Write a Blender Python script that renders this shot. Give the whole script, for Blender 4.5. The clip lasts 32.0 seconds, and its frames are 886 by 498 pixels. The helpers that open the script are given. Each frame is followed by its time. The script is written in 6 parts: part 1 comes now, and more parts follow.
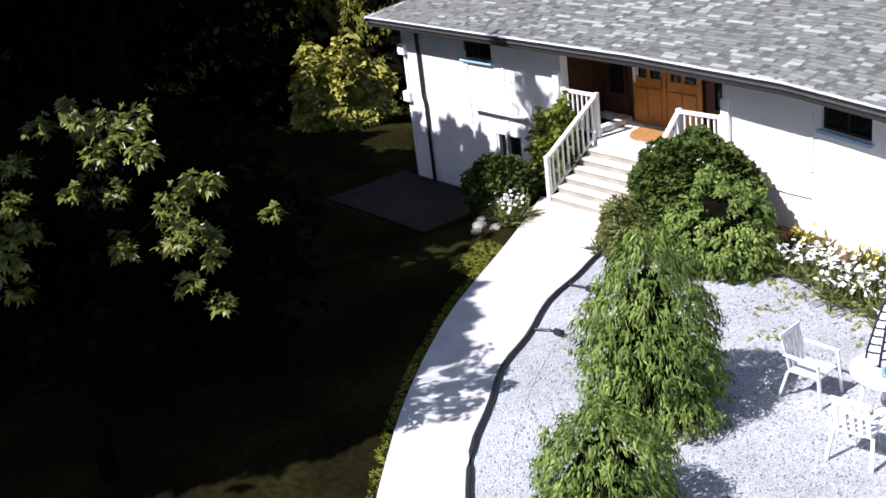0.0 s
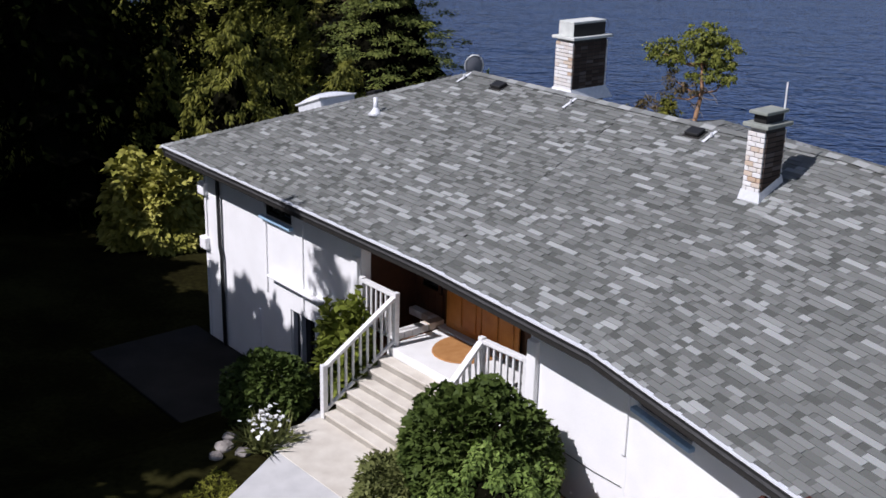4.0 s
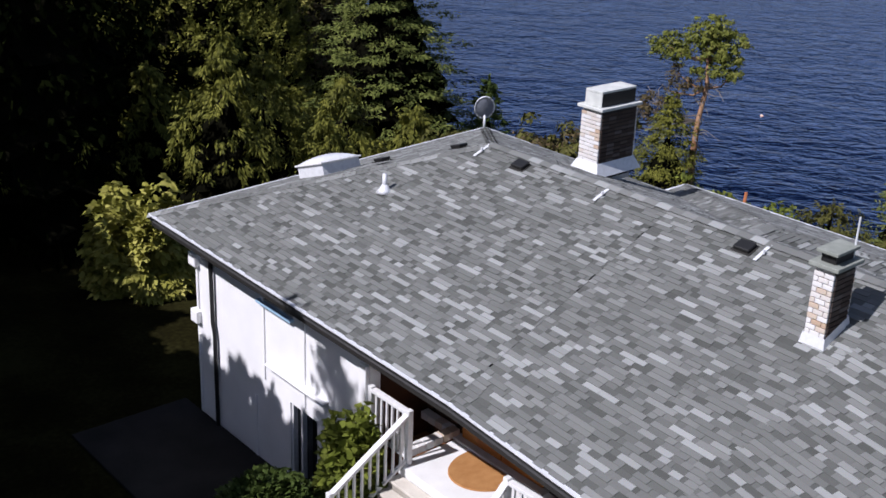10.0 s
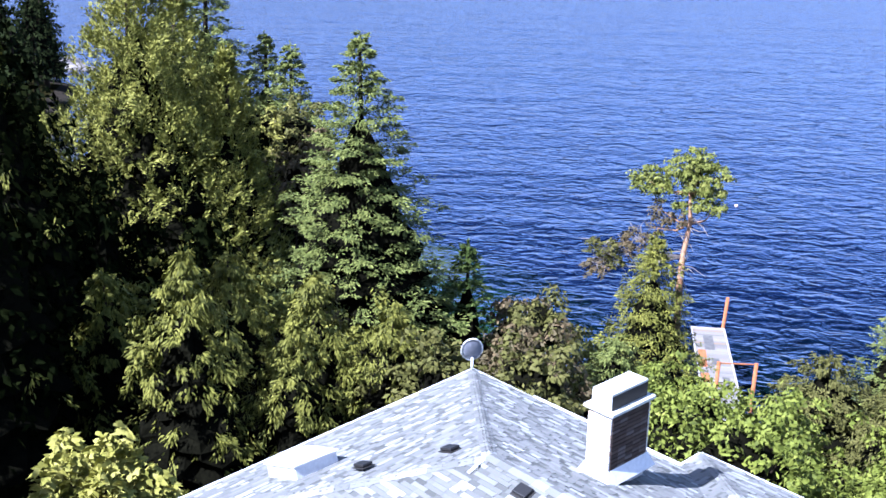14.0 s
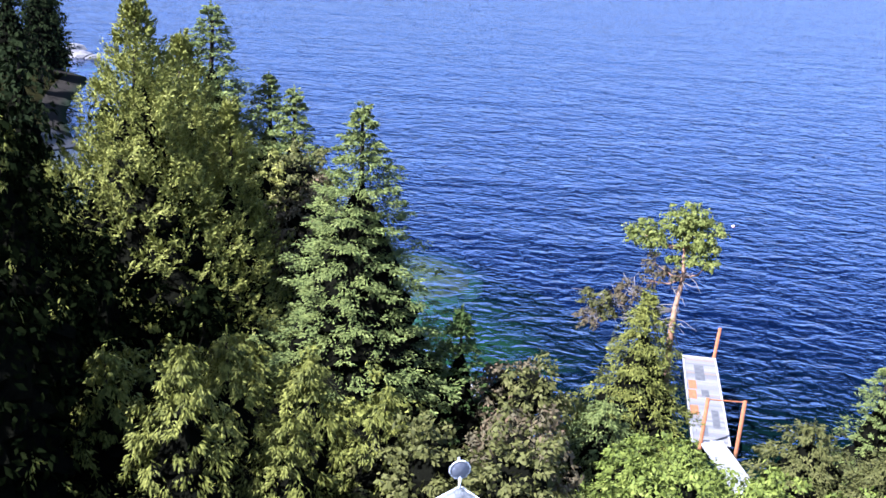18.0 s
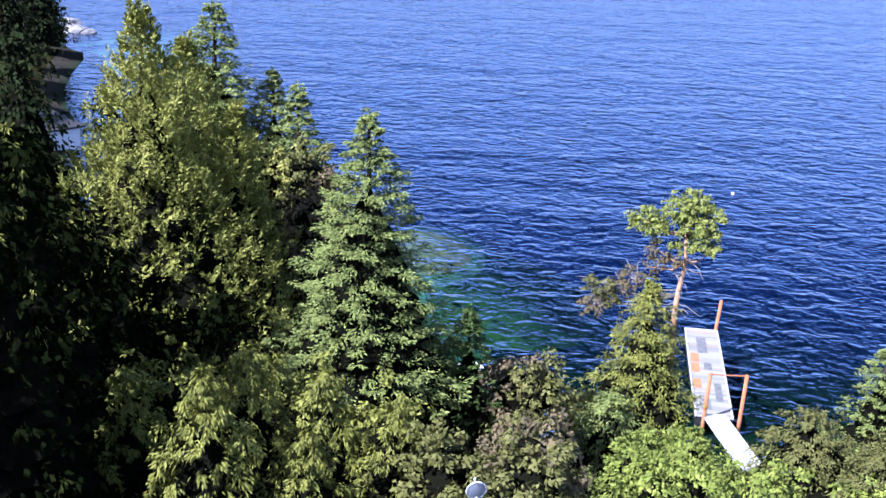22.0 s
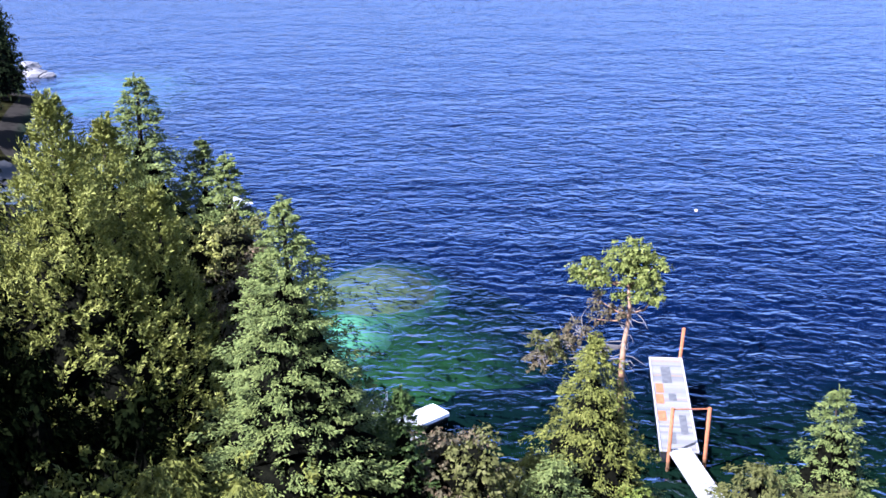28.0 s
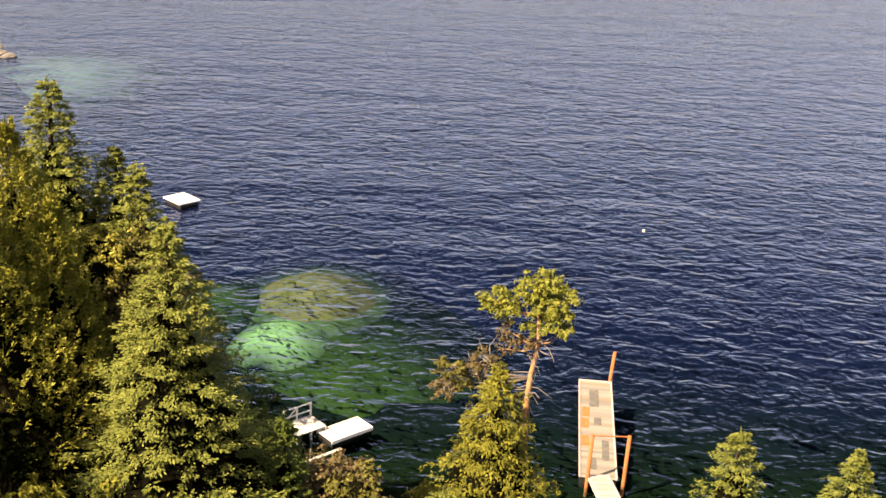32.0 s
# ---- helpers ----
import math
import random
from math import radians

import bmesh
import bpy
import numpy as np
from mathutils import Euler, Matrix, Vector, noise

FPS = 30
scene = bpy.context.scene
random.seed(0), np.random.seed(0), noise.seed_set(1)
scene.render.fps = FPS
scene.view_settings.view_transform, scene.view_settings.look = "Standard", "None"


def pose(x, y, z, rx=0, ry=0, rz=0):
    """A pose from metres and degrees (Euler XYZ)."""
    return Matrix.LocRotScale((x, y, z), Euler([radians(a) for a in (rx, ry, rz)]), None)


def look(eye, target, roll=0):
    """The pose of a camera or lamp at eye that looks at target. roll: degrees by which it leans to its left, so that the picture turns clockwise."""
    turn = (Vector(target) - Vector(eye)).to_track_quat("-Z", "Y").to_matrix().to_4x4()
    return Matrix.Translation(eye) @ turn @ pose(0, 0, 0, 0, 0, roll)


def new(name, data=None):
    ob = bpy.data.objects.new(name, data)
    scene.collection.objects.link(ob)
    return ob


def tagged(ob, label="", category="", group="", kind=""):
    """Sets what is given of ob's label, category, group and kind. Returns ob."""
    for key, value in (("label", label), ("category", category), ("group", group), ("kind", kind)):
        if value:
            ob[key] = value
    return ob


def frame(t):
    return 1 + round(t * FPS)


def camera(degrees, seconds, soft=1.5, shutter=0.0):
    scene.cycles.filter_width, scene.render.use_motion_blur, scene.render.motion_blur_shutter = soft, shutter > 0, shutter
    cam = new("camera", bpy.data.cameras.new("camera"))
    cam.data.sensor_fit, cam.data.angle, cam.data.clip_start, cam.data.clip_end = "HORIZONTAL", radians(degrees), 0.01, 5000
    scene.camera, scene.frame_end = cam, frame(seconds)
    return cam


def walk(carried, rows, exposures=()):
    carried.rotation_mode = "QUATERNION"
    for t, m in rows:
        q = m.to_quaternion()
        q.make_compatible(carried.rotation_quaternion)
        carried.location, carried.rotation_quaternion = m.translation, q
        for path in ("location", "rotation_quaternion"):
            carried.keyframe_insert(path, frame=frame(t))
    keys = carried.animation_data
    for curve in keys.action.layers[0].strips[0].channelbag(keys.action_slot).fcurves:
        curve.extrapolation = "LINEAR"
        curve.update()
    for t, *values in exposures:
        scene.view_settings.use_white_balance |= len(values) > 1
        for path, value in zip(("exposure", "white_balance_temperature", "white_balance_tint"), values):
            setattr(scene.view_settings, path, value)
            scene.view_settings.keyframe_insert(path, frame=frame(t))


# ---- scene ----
cam = camera(42.8, 32.0, soft=1.6)
METRES, EYE, TILT, LEAN, TURN = 29.0, 8.37, -22.0, 6.5, 51.0
ROWS = [
    (0.0, 0.0, 0.0, 0.0, -0.0, 0.0, -0.0),
    (0.5, -0.0002, 0.0289, 0.0125, -2.51, 0.79, -6.86),
    (1.0, -0.0007, 0.0529, 0.0258, -1.1, 0.79, -2.97),
    (1.5, 0.0024, 0.0719, 0.0404, 0.01, 0.9, 4.63),
    (2.0, 0.0156, 0.0926, 0.0496, 0.0, 1.6, 3.69),
    (2.5, 0.0407, 0.1149, 0.0592, -1.2, 1.57, -0.08),
    (3.0, 0.0616, 0.128, 0.0696, -3.57, 3.59, -5.11),
    (3.5, 0.0811, 0.1399, 0.0838, -3.84, 1.94, -6.2),
    (4.0, 0.0955, 0.1539, 0.1046, -3.96, 3.41, -6.88),
    (4.5, 0.1006, 0.1601, 0.1146, -4.24, 3.17, -7.43),
    (6.5, 0.0897, 0.1803, 0.1526, -4.27, 2.8, -8.51),
    (7.0, 0.0806, 0.1831, 0.1613, -4.68, 1.53, -7.44),
    (7.5, 0.0759, 0.1865, 0.1657, -4.24, 1.8, -7.24),
    (8.0, 0.0736, 0.1904, 0.1694, -4.2, 2.13, -6.66),
    (8.5, 0.0722, 0.1923, 0.172, -4.97, 1.58, -6.37),
    (9.0, 0.0714, 0.199, 0.1801, -4.26, 1.13, -6.57),
    (9.5, 0.0721, 0.2071, 0.1861, -4.32, 1.61, -7.56),
    (10.0, 0.0692, 0.2169, 0.1947, -4.79, 0.96, -7.42),
    (10.5, 0.0704, 0.2319, 0.2043, -4.24, 0.54, -7.11),
    (11.0, 0.0721, 0.2443, 0.2103, -4.74, 1.47, -6.87),
    (11.5, 0.0732, 0.2579, 0.224, -4.79, 2.01, -7.55),
    (12.0, 0.0693, 0.2673, 0.247, -5.86, -0.04, -5.83),
    (12.5, 0.0633, 0.2793, 0.2699, -5.97, 0.97, -6.11),
    (13.0, 0.0618, 0.2905, 0.2882, -5.64, 2.15, -7.02),
    (13.5, 0.0538, 0.3014, 0.3193, -6.11, 2.51, -7.34),
    (14.0, 0.0501, 0.3007, 0.3427, -6.11, 4.39, -5.61),
    (14.5, 0.0477, 0.3025, 0.3652, -5.32, 4.44, -5.82),
    (15.0, 0.0473, 0.3012, 0.388, -5.07, 2.54, -6.83),
    (15.5, 0.0458, 0.3001, 0.4047, -5.02, 2.43, -6.02),
    (17.5, 0.0426, 0.27, 0.4432, -5.69, 2.6, -7.81),
    (18.0, 0.0366, 0.2662, 0.4511, -6.35, 3.59, -7.57),
    (18.5, 0.0356, 0.2543, 0.453, -5.93, 2.38, -7.71),
    (19.0, 0.0331, 0.2473, 0.4582, -5.78, 2.0, -7.69),
    (19.5, 0.031, 0.2406, 0.4634, -5.87, 1.89, -7.3),
    (20.0, 0.0267, 0.2392, 0.4697, -5.99, 1.86, -7.17),
    (20.5, 0.0231, 0.2369, 0.4741, -6.18, 2.46, -6.67),
    (21.0, 0.021, 0.2353, 0.4839, -5.39, 1.8, -3.6),
    (21.5, 0.0193, 0.2339, 0.4957, -6.36, 1.4, -6.02),
    (22.0, 0.0159, 0.2381, 0.5054, -6.33, 1.53, -6.4),
    (22.5, 0.0182, 0.2353, 0.512, -6.65, 1.51, -5.5),
    (23.0, 0.0217, 0.2336, 0.5162, -6.39, 1.76, -5.42),
    (23.5, 0.0226, 0.2385, 0.5292, -6.56, 1.67, -5.39),
    (24.0, 0.0233, 0.24, 0.5395, -7.4, 1.57, -8.62),
    (24.5, 0.0247, 0.243, 0.5457, -7.01, 1.94, -5.85),
    (25.0, 0.0266, 0.2454, 0.5552, -6.94, 1.99, -5.8),
    (25.5, 0.0268, 0.2497, 0.5664, -7.24, 1.84, -5.34),
    (27.5, 0.0734, 0.2568, 0.5979, -6.86, 2.22, -2.34),
    (28.0, 0.0938, 0.2591, 0.6074, -6.99, 2.08, -3.16),
    (28.5, 0.1136, 0.2591, 0.6152, -6.7, 2.1, -3.82),
    (29.0, 0.1346, 0.2557, 0.6222, -6.9, 2.51, -4.25),
    (29.5, 0.1488, 0.2539, 0.6294, -7.34, 2.13, -4.95),
    (30.0, 0.1619, 0.2543, 0.6343, -7.59, 2.07, -5.48),
    (30.5, 0.1738, 0.2554, 0.6417, -7.62, 2.13, -5.79),
    (31.0, 0.1843, 0.2562, 0.6476, -7.84, 2.08, -6.12),
    (31.5, 0.1944, 0.2553, 0.655, -8.2, 1.89, -6.08),
    (32.0, 0.1997, 0.2606, 0.6639, -8.5, 2.06, -6.08),
]
EXPOSURES = [(0.0, 0.68, 6000, 18), (2.5, 0.38, 6000, 19), (4.0, -0.1, 6000, 20), (12.0, 0.05, 5900, 22), (13.0, 0.6, 5600, 24), (14.0, 1.72, 5150, 24), (28.4, 1.82, 5050, 27), (29.2, 1.72, 11000, 22), (32.0, 1.6, 11000, 22)]
walk(cam, [(t, pose(0, 0, EYE, TILT, LEAN, TURN) @ pose(METRES * x, METRES * y, METRES * z, 90 + pitch, roll, yaw))
           for t, x, y, z, yaw, pitch, roll in ROWS], EXPOSURES)

# ---- world and sun ----
SUN_FROM = Vector((-0.16, -1.0, 0))          # the sun stands over the drive side of the house
SUN_HEIGHT = 48.0
world = bpy.data.worlds.new("world")
world.use_nodes = True
scene.world = world
sky = world.node_tree.nodes.new("ShaderNodeTexSky")
sky.sky_type, sky.sun_disc = "NISHITA", False
sky.dust_density, sky.air_density = 1.4, 1.0
sky.sun_elevation, sky.sun_rotation = radians(SUN_HEIGHT), math.pi + 0.16
world.node_tree.nodes["Background"].inputs["Strength"].default_value = 0.07
world.node_tree.links.new(sky.outputs[0], world.node_tree.nodes["Background"].inputs["Color"])
sun = new("sun", bpy.data.lights.new("sun", "SUN"))
sun.data.energy, sun.data.angle, sun.data.color = 5.0, radians(0.5), (1.0, 0.97, 0.92)
_d = SUN_FROM.normalized() * math.cos(radians(SUN_HEIGHT)) + Vector((0, 0, math.sin(radians(SUN_HEIGHT))))
sun.matrix_world = look(_d * 60, (0, 0, 0))

# ---- materials ----
def material(name):
    m = bpy.data.materials.new(name)
    m.use_nodes = True
    return m, m.node_tree.nodes, m.node_tree.links, m.node_tree.nodes["Principled BSDF"]


def ramp_of(nodes, stops):
    r = nodes.new("ShaderNodeValToRGB")
    while len(r.color_ramp.elements) < len(stops):
        r.color_ramp.elements.new(0.5)
    for e, (p, c) in zip(r.color_ramp.elements, stops):
        e.position, e.color = p, (*c, 1)
    return r


def noisy(name, a, b, scale=8.0, rough=0.8, bump=0.3, fine=60.0, dist=0.02, metal=0.0, spec=0.3):
    """A surface of two tones in broad stains, with finer grain and relief."""
    m, n, l, p = material(name)
    co = n.new("ShaderNodeTexCoord")
    big = n.new("ShaderNodeTexNoise")
    big.inputs["Scale"].default_value, big.inputs["Detail"].default_value = scale, 6
    small = n.new("ShaderNodeTexNoise")
    small.inputs["Scale"].default_value, small.inputs["Detail"].default_value = fine, 4
    l.new(co.outputs["Object"], big.inputs["Vector"])
    l.new(co.outputs["Object"], small.inputs["Vector"])
    add = n.new("ShaderNodeMath")
    add.operation = "MULTIPLY_ADD"
    add.inputs[1].default_value = 0.45
    l.new(small.outputs["Fac"], add.inputs[0])
    l.new(big.outputs["Fac"], add.inputs[2])
    r = ramp_of(n, [(0.45, a), (0.95, b)])
    l.new(add.outputs[0], r.inputs["Fac"])
    l.new(r.outputs["Color"], p.inputs["Base Color"])
    bp = n.new("ShaderNodeBump")
    bp.inputs["Strength"].default_value, bp.inputs["Distance"].default_value = bump, dist
    l.new(small.outputs["Fac"], bp.inputs["Height"])
    l.new(bp.outputs["Normal"], p.inputs["Normal"])
    p.inputs["Roughness"].default_value, p.inputs["Metallic"].default_value = rough, metal
    p.inputs["Specular IOR Level"].default_value = spec
    return m


def pieces(name, stops, rough=0.85, bump=0.35, fine=90.0, grain=0.25):
    """Tones picked piece by piece: by object for single pieces, by island for joined ones."""
    m, n, l, p = material(name)
    ob, geo = n.new("ShaderNodeObjectInfo"), n.new("ShaderNodeNewGeometry")
    add = n.new("ShaderNodeMath")
    l.new(ob.outputs["Random"], add.inputs[0])
    l.new(geo.outputs["Random Per Island"], add.inputs[1])
    fr = n.new("ShaderNodeMath")
    fr.operation = "FRACT"
    l.new(add.outputs[0], fr.inputs[0])
    co, nz = n.new("ShaderNodeTexCoord"), n.new("ShaderNodeTexNoise")
    nz.inputs["Scale"].default_value, nz.inputs["Detail"].default_value = fine, 5
    l.new(co.outputs["Object"], nz.inputs["Vector"])
    r = ramp_of(n, stops)
    l.new(fr.outputs[0], r.inputs["Fac"])
    mix = n.new("ShaderNodeMix")
    mix.data_type, mix.blend_type = "RGBA", "OVERLAY"
    mix.inputs["Factor"].default_value = grain
    l.new(r.outputs["Color"], mix.inputs["A"])
    l.new(nz.outputs["Color"], mix.inputs["B"])
    l.new(mix.outputs["Result"], p.inputs["Base Color"])
    bp = n.new("ShaderNodeBump")
    bp.inputs["Strength"].default_value, bp.inputs["Distance"].default_value = bump, 0.01
    l.new(nz.outputs["Fac"], bp.inputs["Height"])
    l.new(bp.outputs["Normal"], p.inputs["Normal"])
    p.inputs["Roughness"].default_value = rough
    p.inputs["Specular IOR Level"].default_value = 0.25
    return m


def foliage(name, stops, glow=0.07, rough=0.65, spec=0.12):
    """Leaves in several greens, leaf by leaf, that let some light through."""
    m, n, l, p = material(name)
    geo, ob = n.new("ShaderNodeNewGeometry"), n.new("ShaderNodeObjectInfo")
    co, nz = n.new("ShaderNodeTexCoord"), n.new("ShaderNodeTexNoise")
    nz.inputs["Scale"].default_value, nz.inputs["Detail"].default_value = 1.7, 3
    l.new(co.outputs["Object"], nz.inputs["Vector"])
    a = n.new("ShaderNodeMath")
    a.operation = "MULTIPLY_ADD"
    a.inputs[1].default_value = 0.3
    l.new(geo.outputs["Random Per Island"], a.inputs[0])
    b = n.new("ShaderNodeMath")
    b.operation = "MULTIPLY_ADD"
    b.inputs[1].default_value, b.inputs[2].default_value = 0.9, -0.1
    l.new(nz.outputs["Fac"], b.inputs[0])
    l.new(b.outputs[0], a.inputs[2])
    r = ramp_of(n, stops)
    l.new(a.outputs[0], r.inputs["Fac"])
    l.new(r.outputs["Color"], p.inputs["Base Color"])
    p.inputs["Roughness"].default_value = rough
    p.inputs["Specular IOR Level"].default_value = spec
    tr, mx = n.new("ShaderNodeBsdfTranslucent"), n.new("ShaderNodeMixShader")
    l.new(r.outputs["Color"], tr.inputs["Color"])
    mx.inputs["Fac"].default_value = glow
    l.new(p.outputs[0], mx.inputs[1])
    l.new(tr.outputs[0], mx.inputs[2])
    l.new(mx.outputs[0], n["Material Output"].inputs["Surface"])
    return m


def plain(name, c, rough=0.5, metal=0.0, spec=0.4):
    m, n, l, p = material(name)
    nz = n.new("ShaderNodeTexNoise")
    co = n.new("ShaderNodeTexCoord")
    nz.inputs["Scale"].default_value, nz.inputs["Detail"].default_value = 14, 5
    l.new(co.outputs["Object"], nz.inputs["Vector"])
    r = ramp_of(n, [(0.3, tuple(v * 0.86 for v in c)), (0.7, c)])
    l.new(nz.outputs["Fac"], r.inputs["Fac"])
    l.new(r.outputs["Color"], p.inputs["Base Color"])
    p.inputs["Roughness"].default_value, p.inputs["Metallic"].default_value = rough, metal
    p.inputs["Specular IOR Level"].default_value = spec
    return m


def glass(name):
    m, n, l, p = material(name)
    p.inputs["Base Color"].default_value = (0.012, 0.014, 0.016, 1)
    p.inputs["Roughness"].default_value = 0.06
    return m


STUCCO = noisy("white_stucco", (0.83, 0.83, 0.82), (0.91, 0.91, 0.905), 1.6, 0.85, 0.25, 45, 0.01)
WHITE = plain("white_paint", (0.83, 0.83, 0.82), 0.45)
BLUESILL = plain("pale_blue_paint", (0.42, 0.62, 0.82), 0.5)
CONCRETE = noisy("pale_concrete", (0.462, 0.462, 0.451), (0.616, 0.6105, 0.594), 2.2, 0.9, 0.25, 60, 0.008)
STEPSTONE = noisy("tan_concrete", (0.506, 0.462, 0.3921), (0.66, 0.6237, 0.5439), 3.0, 0.9, 0.25, 70, 0.008)
PORCHPAINT = noisy("white_porch_paint", (0.70, 0.70, 0.68), (0.82, 0.82, 0.80), 2.0, 0.7, 0.2, 60, 0.006)
RISER = noisy("darker_grey_concrete", (0.27, 0.2497, 0.216), (0.405, 0.378, 0.324), 3.0, 0.95, 0.25, 70, 0.008)
# concrete darkened to carry the shade over the patio slab
SLAB = noisy("near_black_concrete", (0.02, 0.0192, 0.018), (0.036, 0.0344, 0.032), 1.2, 0.95, 0.25, 50, 0.008, 0.0, 0.05)
SHINGLE = pieces("asphalt_shingle", [(0.0, (0.142, 0.148, 0.138)), (0.45, (0.172, 0.178, 0.167)), (0.68, (0.2, 0.207, 0.195)), (0.8, (0.245, 0.254, 0.242)), (0.92, (0.3, 0.312, 0.3)), (1.0, (0.34, 0.352, 0.34))], 0.9, 0.5, 120, 0.35)
DEEPSHINGLE = pieces("dark_asphalt_shingle", [(0.0, (0.078, 0.082, 0.074)), (0.5, (0.112, 0.117, 0.108)), (1.0, (0.155, 0.16, 0.15))], 0.9, 0.5, 120, 0.35)
FELT = noisy("roof_felt", (0.05, 0.05, 0.05), (0.08, 0.08, 0.08), 6, 0.95, 0.3, 80)
BRICK = pieces("washed_brick", [(0.0, (0.5, 0.36, 0.25)), (0.1, (0.6, 0.5, 0.4)), (0.2, (0.66, 0.62, 0.57)), (0.5, (0.76, 0.75, 0.73)), (0.85, (0.72, 0.71, 0.69)), (1.0, (0.62, 0.54, 0.46))], 0.9, 0.4, 60, 0.3)
# dark copy of the brick: shade of the unlit chimney side
DARKBRICK = pieces("unlit_side_brick", [(0.0, (0.05, 0.035, 0.028)), (0.6, (0.08, 0.058, 0.046)), (1.0, (0.13, 0.11, 0.10))], 0.95, 0.4, 60, 0.3)
DULLCAP = noisy("weathered_cap_concrete", (0.20, 0.22, 0.19), (0.32, 0.34, 0.30), 5, 0.9, 0.3, 70)
MORTAR = noisy("mortar", (0.52, 0.50, 0.47), (0.66, 0.64, 0.61), 8, 0.95, 0.3, 90)
CAPSTONE = noisy("chimney_cap_concrete", (0.50, 0.52, 0.49), (0.68, 0.70, 0.66), 5, 0.9, 0.3, 70)
BLACK = plain("black_paint", (0.018, 0.018, 0.018), 0.5)
NEARBLACK = plain("dark_metal", (0.035, 0.033, 0.03), 0.6, 0.3)
FLASHING = plain("white_flashing", (0.80, 0.82, 0.84), 0.4, 0.1)
DOORWOOD = noisy("varnished_fir", (0.306, 0.1062, 0.017), (0.442, 0.1785, 0.03825), 3.0, 0.38, 0.1, 40, 0.004)
SIDING = noisy("brown_stained_cedar", (0.04, 0.016, 0.007), (0.075, 0.03, 0.013), 4.0, 0.7, 0.2, 50, 0.006)
MAT = noisy("coir_mat", (0.336, 0.152, 0.048), (0.44, 0.224, 0.08), 10, 0.95, 0.6, 150, 0.01)
GLASS = glass("dark_window_glass")
PLASTIC = plain("white_plastic", (0.82, 0.83, 0.83), 0.35)
BLUE = plain("blue_cloth", (0.20, 0.36, 0.66), 0.8)
NAVY = plain("navy_stripe_cloth", (0.02, 0.025, 0.05), 0.8)
CLOTH = plain("white_cloth", (0.80, 0.81, 0.82), 0.9)
HOSE = plain("black_rubber", (0.02, 0.02, 0.022), 0.45)
BARK = noisy("bark", (0.02, 0.015, 0.011), (0.05, 0.038, 0.028), 3, 0.95, 0.6, 25, 0.03, 0.0, 0.03)
REDBARK = noisy("peeling_red_bark", (0.22, 0.1, 0.045), (0.36, 0.22, 0.12), 2.5, 0.6, 0.3, 18, 0.02)
DEADWOOD = noisy("grey_dead_wood", (0.11, 0.095, 0.08), (0.22, 0.195, 0.17), 4, 0.9, 0.4, 30, 0.02)
DECK = pieces("bleached_planks", [(0.0, (0.15, 0.143, 0.128)), (0.3, (0.19, 0.18, 0.158)), (0.7, (0.235, 0.222, 0.195)), (0.92, (0.205, 0.185, 0.15)), (1.0, (0.22, 0.155, 0.1))], 0.85, 0.5, 14, 0.5)
WETWOOD = noisy("dark_damp_boards", (0.07, 0.07, 0.066), (0.15, 0.143, 0.13), 2.0, 0.7, 0.3, 25)
RUST = noisy("rusty_steel", (0.26, 0.08, 0.03), (0.40, 0.16, 0.06), 5, 0.85, 0.4, 40, 0.01)
FLOATWOOD = noisy("painted_float", (0.32, 0.31, 0.28), (0.44, 0.42, 0.39), 3, 0.8, 0.3, 40)
PALEBOARD = pieces("pale_painted_boards", [(0.0, (0.36, 0.355, 0.33)), (0.6, (0.56, 0.55, 0.52)), (1.0, (0.46, 0.43, 0.38))], 0.8, 0.4, 30, 0.3)
MULCH = noisy("bark_mulch", (0.16, 0.07, 0.03), (0.32, 0.15, 0.07), 9, 0.95, 0.8, 70, 0.03)
ROCK = noisy("grey_rock", (0.18, 0.16, 0.14), (0.36, 0.33, 0.30), 3, 0.9, 0.7, 20, 0.05)
PALEROCK = noisy("pale_rock", (0.12, 0.11, 0.10), (0.28, 0.26, 0.24), 0.8, 0.9, 0.7, 6, 0.1)
PETAL = plain("white_petal", (0.82, 0.82, 0.80), 0.7)
YELLOW = plain("yellow_petal", (0.75, 0.55, 0.04), 0.7)

FIR = foliage("fir_needles", [(0.2, (0.0300, 0.0420, 0.0110)), (0.45, (0.1150, 0.1400, 0.0330)), (0.7, (0.2100, 0.2350, 0.0580)), (0.95, (0.3300, 0.3450, 0.1050))])
CEDAR = foliage("cedar_sprays", [(0.2, (0.0260, 0.0300, 0.0060)), (0.45, (0.1150, 0.1200, 0.0190)), (0.7, (0.2150, 0.2130, 0.0360)), (0.95, (0.3450, 0.3200, 0.0850))])
TALLCEDAR = foliage("tall_cedar_sprays", [(0.2, (0.030, 0.033, 0.008)), (0.42, (0.145, 0.152, 0.026)), (0.66, (0.275, 0.272, 0.050)), (0.92, (0.440, 0.410, 0.130))])
# near-black that puts the shade inside crowns into the colour
SHADEBLACK = noisy("shade_black", (0.003, 0.003, 0.002), (0.007, 0.007, 0.004), 3, 1.0, 0.5, 12, 0.05, 0.0, 0.0)
# leaf colour with the woods' deep shade put into it
SHADELEAF = foliage("shade_dark_leaves", [(0.2, (0.0020, 0.0035, 0.0014)), (0.55, (0.0050, 0.0070, 0.0020)), (0.95, (0.0110, 0.0140, 0.0040))], 0.03, 0.95, 0.0)
# lighter leaves for the laurel's sunlit clusters
LAUREL = foliage("laurel_leaves", [(0.1, (0.06, 0.072, 0.012)), (0.5, (0.13, 0.148, 0.025)), (1.0, (0.26, 0.27, 0.065))], 0.1, 0.4, 0.4)
